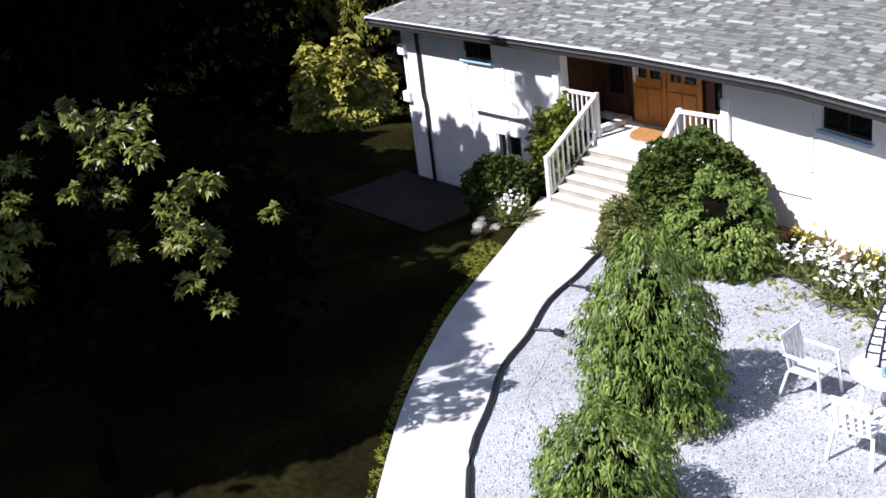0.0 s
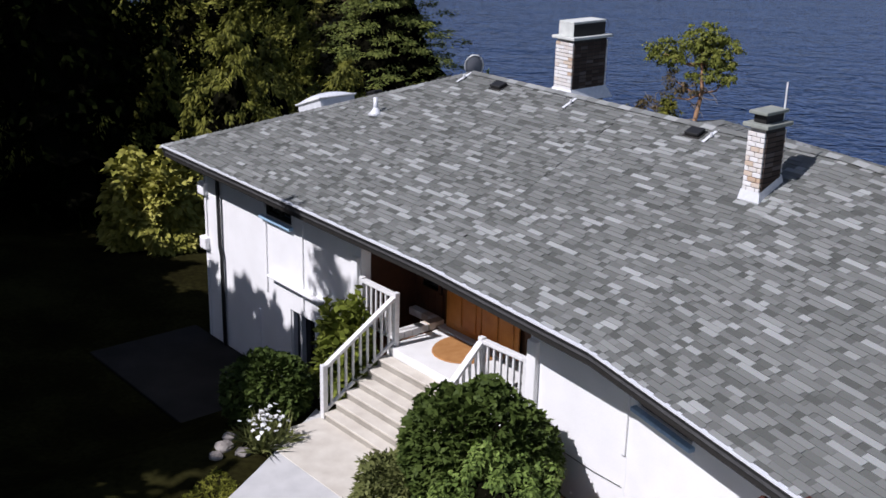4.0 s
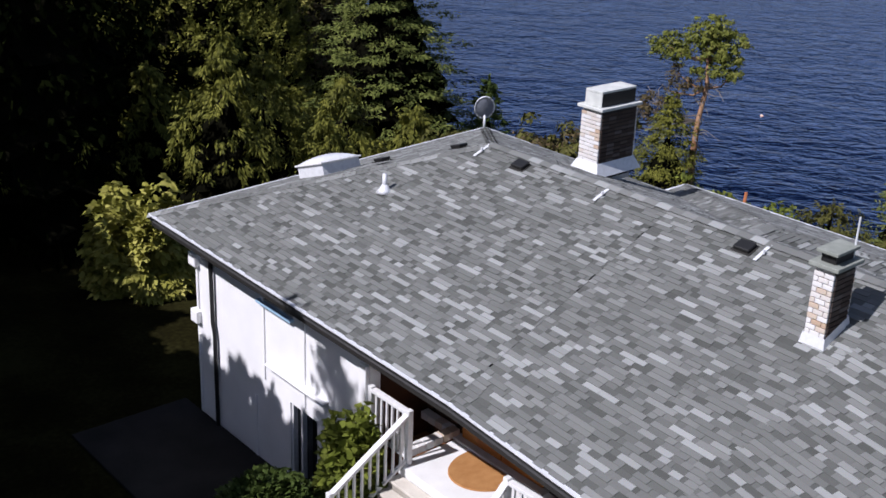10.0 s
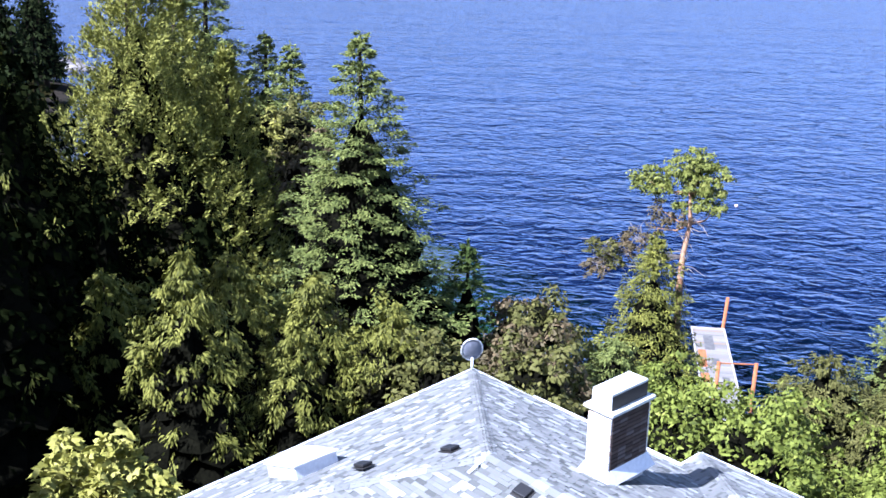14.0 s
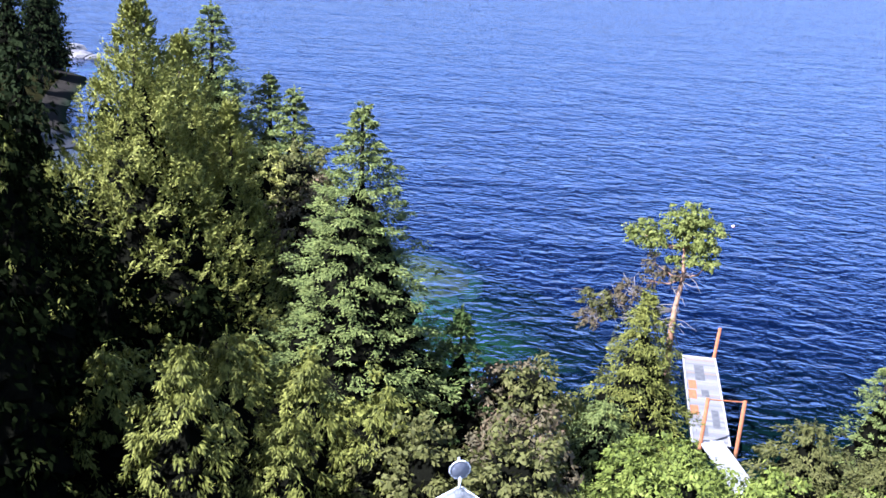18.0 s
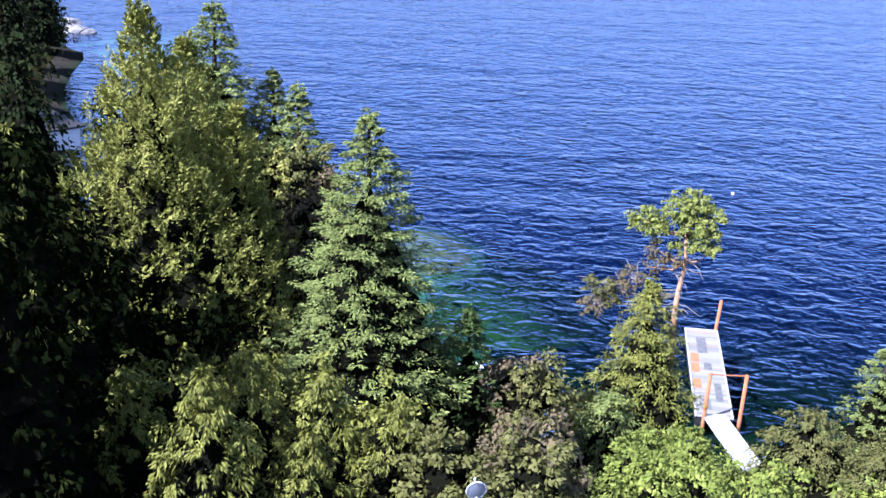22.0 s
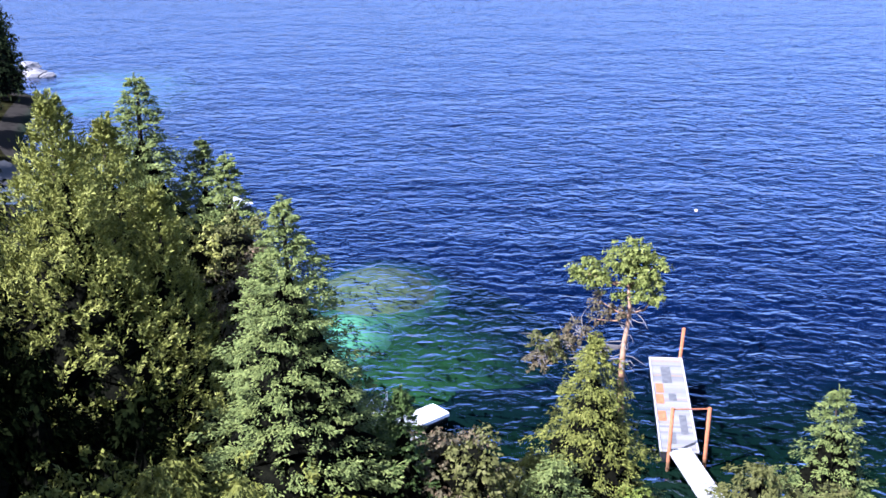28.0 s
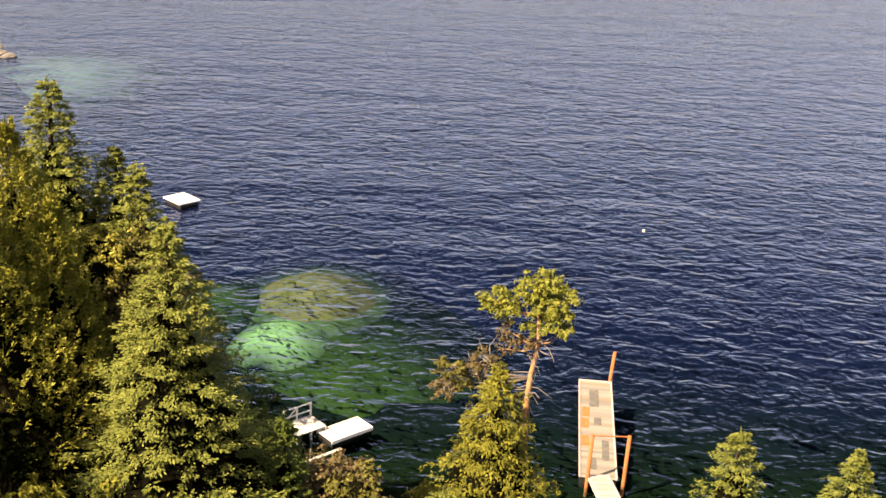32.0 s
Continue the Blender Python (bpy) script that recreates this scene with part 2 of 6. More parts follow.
FARFIR = foliage("far_dark_needles", [(0.1, (0.0050, 0.0080, 0.0040)), (0.6, (0.0160, 0.0220, 0.0070)), (1.0, (0.0400, 0.0500, 0.0160))], 0.05, 0.9, 0.02)
WEEPING = foliage("weeping_cedar_sprays", [(0.2, (0.034, 0.056, 0.014)), (0.45, (0.125, 0.185, 0.04)), (0.7, (0.225, 0.3, 0.072)), (0.95, (0.36, 0.425, 0.15))])
BOX = foliage("dark_glossy_leaves", [(0.1, (0.022, 0.036, 0.008)), (0.45, (0.052, 0.078, 0.016)), (0.75, (0.095, 0.13, 0.03)), (1.0, (0.16, 0.20, 0.055))])
BRIGHT = foliage("bright_green_leaves", [(0.2, (0.0350, 0.0460, 0.0080)), (0.45, (0.1200, 0.1480, 0.0210)), (0.7, (0.2000, 0.2280, 0.0370)), (0.95, (0.2900, 0.3000, 0.0700))])
GREYGREEN = foliage("grey_green_leaves", [(0.1, (0.06, 0.07, 0.024)), (0.5, (0.135, 0.15, 0.048)), (1.0, (0.24, 0.245, 0.09))])
GOLD = foliage("golden_green_leaves", [(0.2, (0.11, 0.1155, 0.0176)), (0.5, (0.297, 0.286, 0.055)), (0.95, (0.506, 0.462, 0.143))])
OLIVE = foliage("olive_leaves", [(0.2, (0.0250, 0.0260, 0.0060)), (0.5, (0.0950, 0.0950, 0.0220)), (0.95, (0.1900, 0.1700, 0.0550))])
DRYLEAF = foliage("dry_leaves", [(0.1, (0.0400, 0.0330, 0.0160)), (0.5, (0.1100, 0.0900, 0.0420)), (0.85, (0.1700, 0.1050, 0.0550)), (1.0, (0.2700, 0.2200, 0.1200))])
MAPLE = foliage("dark_red_leaves", [(0.1, (0.035, 0.012, 0.010)), (0.5, (0.085, 0.028, 0.021)), (1.0, (0.17, 0.065, 0.045))])
MADRONE = foliage("madrone_leaves", [(0.2, (0.0500, 0.0600, 0.0120)), (0.5, (0.1500, 0.1700, 0.0300)), (0.8, (0.2500, 0.2500, 0.0600)), (0.95, (0.3100, 0.2400, 0.0900))])
TURF = foliage("grass_blades", [(0.1, (0.09, 0.10, 0.016)), (0.5, (0.20, 0.21, 0.028)), (1.0, (0.34, 0.33, 0.06))])


# ---- helpers for building ----
def thing(name, at, label, category, group="", kind=""):
    ob = new(name)
    ob.location = at
    ob.empty_display_size = 0.2
    return tagged(ob, label, category, group, kind)


def mesh_of(name, verts, faces, mat, smooth=False):
    me = bpy.data.meshes.new(name)
    verts = np.asarray(verts, dtype=np.float32).reshape(-1, 3)
    if isinstance(faces, np.ndarray):
        n, k = faces.shape
        me.vertices.add(len(verts))
        me.vertices.foreach_set("co", verts.ravel())
        me.loops.add(n * k)
        me.loops.foreach_set("vertex_index", faces.astype(np.int32).ravel())
        me.polygons.add(n)
        me.polygons.foreach_set("loop_start", np.arange(0, n * k, k, dtype=np.int32))
        me.update(calc_edges=True)
    else:
        me.from_pydata(verts.tolist(), [], faces)
    me.materials.append(mat)
    if smooth:
        me.polygons.foreach_set("use_smooth", [True] * len(me.polygons))
    return me


def part(name, data, mat=None, parent=None, label="", smooth=False):
    """Links a bmesh, or a mesh, as one object; a part when it has a parent."""
    if isinstance(data, bmesh.types.BMesh):
        bmesh.ops.recalc_face_normals(data, faces=data.faces)
        me = bpy.data.meshes.new(name)
        data.to_mesh(me)
        data.free()
        me.materials.append(mat)
        if smooth:
            me.polygons.foreach_set("use_smooth", [True] * len(me.polygons))
    else:
        me = data
    ob = new(name, me)
    ob.parent = parent
    return tagged(ob, label) if label else ob


def box(lo, hi, bevel=0.0, bm=None):
    """A box between two corners, with its edges rounded off."""
    own = bmesh.new()
    bmesh.ops.create_cube(own, size=1)
    for v in own.verts:
        v.co = Vector([(a + b) / 2 + c * (b - a) for a, b, c in zip(lo, hi, v.co)])
    if bevel:
        bmesh.ops.bevel(own, geom=own.edges[:], offset=bevel, segments=2, affect="EDGES", profile=0.5)
    if bm is None:
        return own
    me = bpy.data.meshes.new("tmp")
    own.to_mesh(me)
    own.free()
    bm.from_mesh(me)
    bpy.data.meshes.remove(me)
    return bm


def beam(a, b, w, h, bevel=0.006, bm=None):
    """A squared timber from a to b."""
    a, b = Vector(a), Vector(b)
    d = b - a
    own = box((-w / 2, -h / 2, 0), (w / 2, h / 2, d.length), bevel)
    z = d.normalized()
    x = Vector((0, 0, 1)).cross(z)
    x = x.normalized() if x.length > 1e-4 else Vector((1, 0, 0))
    y = z.cross(x)
    own.transform(Matrix.Translation(a) @ Matrix((x, y, z)).transposed().to_4x4())
    if bm is None:
        return own
    me = bpy.data.meshes.new("tmp")
    own.to_mesh(me)
    own.free()
    bm.from_mesh(me)
    bpy.data.meshes.remove(me)
    return bm


def tube(points, radii, sides=8, bm=None):
    """A round, tapered limb along points."""
    bm = bm or bmesh.new()
    pts = [Vector(p) for p in points]
    rings = []
    for i, p in enumerate(pts):
        d = (pts[min(i + 1, len(pts) - 1)] - pts[max(i - 1, 0)]).normalized()
        x = d.orthogonal().normalized() if abs(d.z) < 0.9 else Vector((1, 0, 0)).cross(d).normalized()
        y = d.cross(x)
        rings.append([bm.verts.new(p + (x * math.cos(t) + y * math.sin(t)) * radii[i]) for t in [2 * math.pi * k / sides for k in range(sides)]])
    for r, s in zip(rings, rings[1:]):
        for k in range(sides):
            bm.faces.new((r[k], r[(k + 1) % sides], s[(k + 1) % sides], s[k]))
    bm.faces.new(rings[0])
    bm.faces.new(rings[-1])
    return bm


# ---- the lie of the land ----
N = np.array((-0.53, 0.848))            # from the house towards the water
T = np.array((-0.848, -0.53))           # along the shore
WATER = -22.5


def shore(l):
    return np.interp(l, (-400, -60, -30, 0, 30, 58, 80, 92, 108, 131, 170, 400), (150, 100, 86, 83, 82, 90, 126, 144, 176, 206, 216, 260))


def ground_z(x, y):
    x, y = np.asarray(x, float), np.asarray(y, float)
    s, l = x * N[0] + y * N[1], x * T[0] + y * T[1]
    s0 = shore(l)
    k = np.clip((s - 40) / np.maximum(s0 - 40, 1), 0, 2.5)
    z = np.where(s < 40, np.interp(s, (24, 40), (0, -2.6)), -2.6 - 19.9 * np.minimum(k, 1))
    z = np.where(s > s0, WATER - np.interp(s - s0, (0, 6, 20, 60, 300), (0, 1.0, 2.6, 7, 16)), z)
    # the yard: level by the front steps, sunk beside the basement door, level under the back of the house
    fall = np.interp(x, (-20.2, -17.6), (-1.14, 0.0)) * np.interp(y, (9, 12), (0.25, 1.0))
    near = np.clip(1 - (np.maximum(np.abs(x + 14) - 12.5, 0) + np.maximum(np.abs(y - 12) - 7.5, 0)) / 6, 0, 1)
    return z * (1 - near) + (np.where(x < -17.6, fall, 0)) * near


def grid(x0, x1, y0, y1, step):
    xs, ys = np.arange(x0, x1 + step / 2, step), np.arange(y0, y1 + step / 2, step)
    gx, gy = np.meshgrid(xs, ys)
    ny, nx = gx.shape
    i = np.arange(ny * nx).reshape(ny, nx)
    f = np.stack((i[:-1, :-1], i[:-1, 1:], i[1:, 1:], i[1:, :-1]), -1).reshape(-1, 4)
    return gx, gy, f


def warped(core, far, steps_core, steps_far):
    """Coordinates that are close together in the middle and reach far out."""
    a = np.arange(core[0], core[1] + 0.1, steps_core)
    lo = core[0] - np.cumsum(np.geomspace(steps_core, steps_far, 22))
    hi = core[1] + np.cumsum(np.geomspace(steps_core, steps_far, 22))
    return np.concatenate((lo[::-1], a, hi))


gxs, gys = warped((-48, 4), 0, 0.5, 220), warped((0, 60), 0, 0.5, 220)
gx, gy = np.meshgrid(gxs, gys)
gz = ground_z(gx, gy)
gz += np.where(gz < -1.3, 0.25 * np.sin(gx * 0.7) * np.cos(gy * 0.9), 0)
ii = np.arange(gx.size).reshape(gx.shape)
gf = np.stack((ii[:-1, :-1], ii[:-1, 1:], ii[1:, 1:], ii[1:, :-1]), -1).reshape(-1, 4)

# earth and thin grass above, near-black for the woods' shade, dark sea bed below the water line
m, n, l, p = material("earth_and_sea_bed")
co, sep = n.new("ShaderNodeNewGeometry"), n.new("ShaderNodeSeparateXYZ")
l.new(co.outputs["Position"], sep.inputs[0])
nz, nf = n.new("ShaderNodeTexNoise"), n.new("ShaderNodeTexNoise")
nz.inputs["Scale"].default_value, nz.inputs["Detail"].default_value = 0.5, 6
nf.inputs["Scale"].default_value, nf.inputs["Detail"].default_value = 9, 5
l.new(co.outputs["Position"], nz.inputs["Vector"])
l.new(co.outputs["Position"], nf.inputs["Vector"])
ad = n.new("ShaderNodeMath")
ad.operation = "MULTIPLY_ADD"
ad.inputs[1].default_value = 0.5
l.new(nf.outputs["Fac"], ad.inputs[0])
l.new(nz.outputs["Fac"], ad.inputs[2])
# land tones hold the deep shade under the trees
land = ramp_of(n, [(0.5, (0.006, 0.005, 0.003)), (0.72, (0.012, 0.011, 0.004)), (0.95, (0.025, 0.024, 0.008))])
l.new(ad.outputs[0], land.inputs["Fac"])
depth = n.new("ShaderNodeMapRange")
depth.inputs["From Min"].default_value, depth.inputs["From Max"].default_value = WATER - 5.5, WATER + 0.6
l.new(sep.outputs["Z"], depth.inputs["Value"])
# the blue scattered in deep water is put into the bed's colour
bed = ramp_of(n, [(0.0, (0.0045, 0.0095, 0.033)), (0.3, (0.004, 0.009, 0.022)), (0.55, (0.004, 0.010, 0.010)), (0.75, (0.005, 0.013, 0.006)), (0.9, (0.015, 0.024, 0.013)), (0.97, (0.03, 0.026, 0.02))])
l.new(depth.outputs[0], bed.inputs["Fac"])
cut = n.new("ShaderNodeMath")
cut.operation = "GREATER_THAN"
cut.inputs[1].default_value = WATER + 0.9
l.new(sep.outputs["Z"], cut.inputs[0])
mx = n.new("ShaderNodeMix")
mx.data_type = "RGBA"
l.new(cut.outputs[0], mx.inputs["Factor"])
l.new(bed.outputs["Color"], mx.inputs["A"])
l.new(land.outputs["Color"], mx.inputs["B"])
l.new(mx.outputs["Result"], p.inputs["Base Color"])
p.inputs["Roughness"].default_value = 1.0
p.inputs["Specular IOR Level"].default_value = 0.0
EARTH = m
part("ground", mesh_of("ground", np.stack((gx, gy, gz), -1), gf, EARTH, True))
tagged(bpy.data.objects["ground"], "sloping earth bank with thin grass running down to the sea bed", "ground", kind="structure")

# water: a clear, rippled surface over the dark bed
m, n, l, p = material("sea_water")
n.remove(p)
co = n.new("ShaderNodeNewGeometry")
turn = n.new("ShaderNodeVectorRotate")
turn.rotation_type = "Z_AXIS"
turn.inputs["Angle"].default_value = radians(-44)
l.new(co.outputs["Position"], turn.inputs["Vector"])
waves = []
for sc, sx_, sy_, detail in ((0.5, 0.7, 1.0, 2), (1.2, 0.8, 1.0, 2), (0.085, 0.5, 1.0, 2)):
    mp, w = n.new("ShaderNodeMapping"), n.new("ShaderNodeTexNoise")
    mp.inputs["Scale"].default_value = (sx_, sy_, 1)
    l.new(turn.outputs[0], mp.inputs["Vector"])
    l.new(mp.outputs[0], w.inputs["Vector"])
    w.inputs["Scale"].default_value, w.inputs["Detail"].default_value, w.inputs["Distortion"].default_value = sc, detail, 0.6
    waves.append(w)
h1, hs = n.new("ShaderNodeMath"), n.new("ShaderNodeMath")
h1.operation = hs.operation = "MULTIPLY_ADD"
h1.inputs[1].default_value, hs.inputs[1].default_value = 0.4, 1.5
l.new(waves[1].outputs["Fac"], h1.inputs[0])
l.new(waves[0].outputs["Fac"], h1.inputs[2])
l.new(waves[2].outputs["Fac"], hs.inputs[0])
l.new(h1.outputs[0], hs.inputs[2])
bp, bf = n.new("ShaderNodeBump"), n.new("ShaderNodeBump")
bp.inputs["Strength"].default_value, bp.inputs["Distance"].default_value = 1.0, 0.22
bf.inputs["Strength"].default_value, bf.inputs["Distance"].default_value = 1.0, 0.42
gl, tr, mx, fr = n.new("ShaderNodeBsdfGlossy"), n.new("ShaderNodeBsdfTransparent"), n.new("ShaderNodeMixShader"), n.new("ShaderNodeFresnel")
fr.inputs["IOR"].default_value = 1.33
gl.inputs["Roughness"].default_value = 0.1
gl.inputs["Color"].default_value = (0.465, 0.52, 0.745, 1)
tr.inputs["Color"].default_value = (0.70, 0.84, 0.89, 1)
for nd, b_ in ((gl, bp), (fr, bf)):
    l.new(hs.outputs[0], b_.inputs["Height"])
    l.new(b_.outputs["Normal"], nd.inputs["Normal"])
lim = n.new("ShaderNodeMapRange")
lim.inputs["From Min"].default_value, lim.inputs["From Max"].default_value = 0.088, 0.36
l.new(fr.outputs[0], lim.inputs["Value"])
l.new(lim.outputs[0], mx.inputs["Fac"])
l.new(tr.outputs[0], mx.inputs[1])
l.new(gl.outputs[0], mx.inputs[2])
l.new(mx.outputs[0], n["Material Output"].inputs["Surface"])
SEA = m
sx, sy, sf = grid(-3000, 1600, -1500, 3100, 230)
part("water", mesh_of("water", np.stack((sx, sy, np.full_like(sx, WATER)), -1), sf, SEA))
tagged(bpy.data.objects["water"], "deep blue rippled sea water in daylight", "water", kind="structure")


# ---- the house: u runs along the front wall, v into the house ----
HOUSE = Vector((-15.75, 16.9, 0))


def hx(u, v, z=0.0):
    return Vector((u - 0.02 * v, v - 0.015 * u, z))


BEND, ANGLE = 4.4, radians(13.8)         # past the entry the house turns a little towards the court


def turned(u, v, z=0.0):
    """A place of the bent wing, in the coordinates of the straight part."""
    d = u - BEND
    return (BEND + d * math.cos(ANGLE) + v * math.sin(ANGLE), v * math.cos(ANGLE) - d * math.sin(ANGLE), z)


def wx(u, v, z=0.0):
    return hx(*turned(u, v, z))


def laid(bm, place=hx):
    """Moves a bmesh from wall coordinates into the house's own space."""
    for v in bm.verts:
        v.co = place(*v.co)
    return bm


def hbox(lo, hi, bevel=0.0, place=hx):
    return laid(box(lo, hi, bevel), place)


EAVE, RIDGE = 3.5, 5.15
FRONT, BACK, LEFT, RIGHT = -0.72, 8.6, -8.5, 15.0
KNEE, FRONT_K, FRONT_R = 0.7, -0.74, -0.98      # the front eave spreads a little past the doors
MID, HIP = 4.0, -3.6
WALL_L, WALL_BACK = -8.05, 7.6
PORCH = 1.07

house = thing("house", HOUSE, "white stucco house with a grey shingled hip roof above the sea", "house")


def wall_with_gaps(name, u0, u1, v0, v1, z0, z1, gaps, place=hx):
    """A wall along u with rectangular openings (u0, u1, z0, z1) that go through it."""
    bm = bmesh.new()
    us = sorted({u0, u1, *[g[0] for g in gaps], *[g[1] for g in gaps]})
    for a, b in zip(us, us[1:]):
        cuts = sorted((g[2], g[3]) for g in gaps if g[0] < b - 1e-4 and g[1] > a + 1e-4)
        z = z0
        for lo, hi in cuts:
            if lo > z + 1e-4:
                box((a, v0, z), (b, v1, lo), 0, bm)
            z = hi
        if z1 > z + 1e-4:
            box((a, v0, z), (b, v1, z1), 0, bm)
    bmesh.ops.remove_doubles(bm, verts=bm.verts, dist=0.0005)
    return part(name, laid(bm, place), STUCCO, house)


WIN_L, WIN_R, WIN_R2 = (-5.5, -4.45, 2.38, 3.0), (4.56, 5.75, 2.16, 3.0), (7.62, 8.8, 2.16, 3.0)
BASE_DOOR = (-4.55, -3.65, -1.13, 0.62)
ENTRY_L, ENTRY_R = -2.1, 2.35
wall_with_gaps("wall", WALL_L, ENTRY_L, 0, 0.22, -1.3, 3.32, [WIN_L, BASE_DOOR])
wall_with_gaps("wall", ENTRY_R, BEND, 0, 0.22, -0.4, 3.32, [])
wall_with_gaps("wall", BEND + 0.002, 14.0, 0, 0.22, -0.4, 3.32, [WIN_R, WIN_R2], wx)
part("wall", hbox((WALL_L, 0.222, -1.6), (WALL_L + 0.22, WALL_BACK, 3.32)), STUCCO, house)
part("wall", hbox((WALL_L, WALL_BACK, -3.2), (BEND + 1.0, WALL_BACK + 0.22, 3.32)), STUCCO, house)
part("wall", hbox((BEND, WALL_BACK, -3.2), (14.0, WALL_BACK + 0.22, 3.32), 0, wx), STUCCO, house)
part("wall", hbox((13.78, 0.222, -0.6), (14.0, WALL_BACK, 3.32), 0, wx), STUCCO, house)
for a, b in ((ENTRY_L - 0.15, ENTRY_L), (ENTRY_R, ENTRY_R + 0.15)):
    part("wall", hbox((a, 0.222, PORCH - 1.3), (b, 1.4, 3.32)), SIDING, house, "brown boarded side of the entry")

# thin raised strips that divide the stucco
for u, z0, z1 in ((-7.95, 0.9, 2.62), (-5.42, 0.75, 2.55), (-4.05, 0.75, 2.55), (-7.95, -1.15, 0.7), (-5.75, -1.2, 0.25), (4.34, 1.3, 2.42)):
    part("stucco_strip", hbox((u - 0.035, -0.035, z0), (u + 0.035, -0.002, z1), 0.008), STUCCO, house)
for u in (-2.2, 2.46):
    part("pilaster", hbox((u - 0.1, -0.1, -0.2), (u + 0.1, -0.002, 2.42), 0.02), STUCCO, house)
for u, z in ((-8.06, 2.35), (-8.06, 1.1)):
    part("corner_block", hbox((u - 0.08, -0.12, z - 0.14), (u + 0.2, 0.1, z + 0.14), 0.03), STUCCO, house)
part("downpipe", laid(tube([(-7.28, -0.28, 3.36), (-7.28, -0.08, 3.05), (-7.28, -0.07, 1.2), (-7.22, -0.07, 1.0), (-7.22, -0.07, -1.1)], [0.045] * 5, 8)), BLACK, house, "black metal downpipe", True)
part("ledge", hbox((-5.2, -0.16, 1.16), (-3.3, -0.002, 1.2), 0.01), STUCCO, house, "thin white drip ledge")
part("utility_box", hbox((6.6, -0.05, 0.7), (6.72, -0.002, 0.8), 0.01, wx), BLACK, house)


def window(u0, u1, z0, z1, sill, place=hx):
    w = part("window", hbox((u0, 0.12, z0), (u1, 0.15, z1), 0, place), GLASS, house, "dark window under the eaves")
    t = 0.05
    for lo, hi in (((u0, 0.05, z0), (u0 + t, 0.115, z1)), ((u1 - t, 0.05, z0), (u1, 0.115, z1)), ((u0 + t, 0.05, z1 - t), (u1 - t, 0.115, z1)),
                   ((u0 + t, 0.05, z0), (u1 - t, 0.115, z0 + t)), (((u0 + u1) / 2 - 0.02, 0.06, z0 + t), ((u0 + u1) / 2 + 0.02, 0.115, z1 - t))):
        part("window_frame", hbox(lo, hi, 0.008, place), NEARBLACK, w)
    part("sill", hbox((u0 - 0.06, -0.1, z0 - 0.07), (u1 + 0.06, 0.048, z0 - 0.004), 0.012, place), sill, w, "pale blue painted sill")


window(*WIN_L, BLUESILL)
window(*WIN_R, BLUESILL, wx)
window(*WIN_R2, BLUESILL, wx)
bd = part("basement_door", hbox((BASE_DOOR[0], 0.14, BASE_DOOR[2]), (BASE_DOOR[1], 0.18, BASE_DOOR[3])), GLASS, house, "dark basement door with a white jamb")
for a, b in ((BASE_DOOR[0], BASE_DOOR[0] + 0.06), (BASE_DOOR[1] - 0.06, BASE_DOOR[1]), (-4.25, -4.18)):
    part("door_frame", hbox((a, 0.03, BASE_DOOR[2]), (b, 0.135, BASE_DOOR[3]), 0.008), WHITE, bd)

# roofed entry: brown boarded back wall with two panelled doors
for i in range(22):
    a = ENTRY_L + i * 0.2023
    if -1.22 < a + 0.1 < 0.98:
        continue
    if 1.1 < a + 0.1 < 1.75 or -1.98 < a + 0.1 < -1.36:
        part("board", hbox((a + 0.004, 1.29, PORCH), (a + 0.198, 1.35, PORCH + 0.55), 0.006), SIDING, house)
        part("board", hbox((a + 0.004, 1.29, PORCH + 1.95), (a + 0.198, 1.35, 3.32), 0.006), SIDING, house)
        continue
    part("board", hbox((a + 0.004, 1.29, PORCH), (a + 0.198, 1.35, 3.32), 0.006), SIDING, house)
part("backing", hbox((ENTRY_L, 1.36, -0.2), (ENTRY_R, 1.5, 3.32)), SIDING, house)
for a, b in ((-1.98, -1.36), (1.1, 1.75)):
    sl = part("window", hbox((a, 1.335, PORCH + 0.55), (b, 1.352, PORCH + 1.95)), GLASS, house, "tall dark sidelight by the doors")
    for lo, hi in (((a, 1.28, PORCH + 0.55), (a + 0.05, 1.33, PORCH + 1.95)), ((b - 0.05, 1.28, PORCH + 0.55), (b, 1.33, PORCH + 1.95)),
                   ((a + 0.05, 1.28, PORCH + 0.55), (b - 0.05, 1.33, PORCH + 0.6)), ((a + 0.05, 1.28, PORCH + 1.9), (b - 0.05, 1.33, PORCH + 1.95))):
        part("window_frame", hbox(lo, hi, 0.006), SIDING, sl)
part("beam", hbox((ENTRY_L, 1.2, PORCH + 2.08), (ENTRY_R, 1.285, PORCH + 2.2), 0.01), SIDING, house)
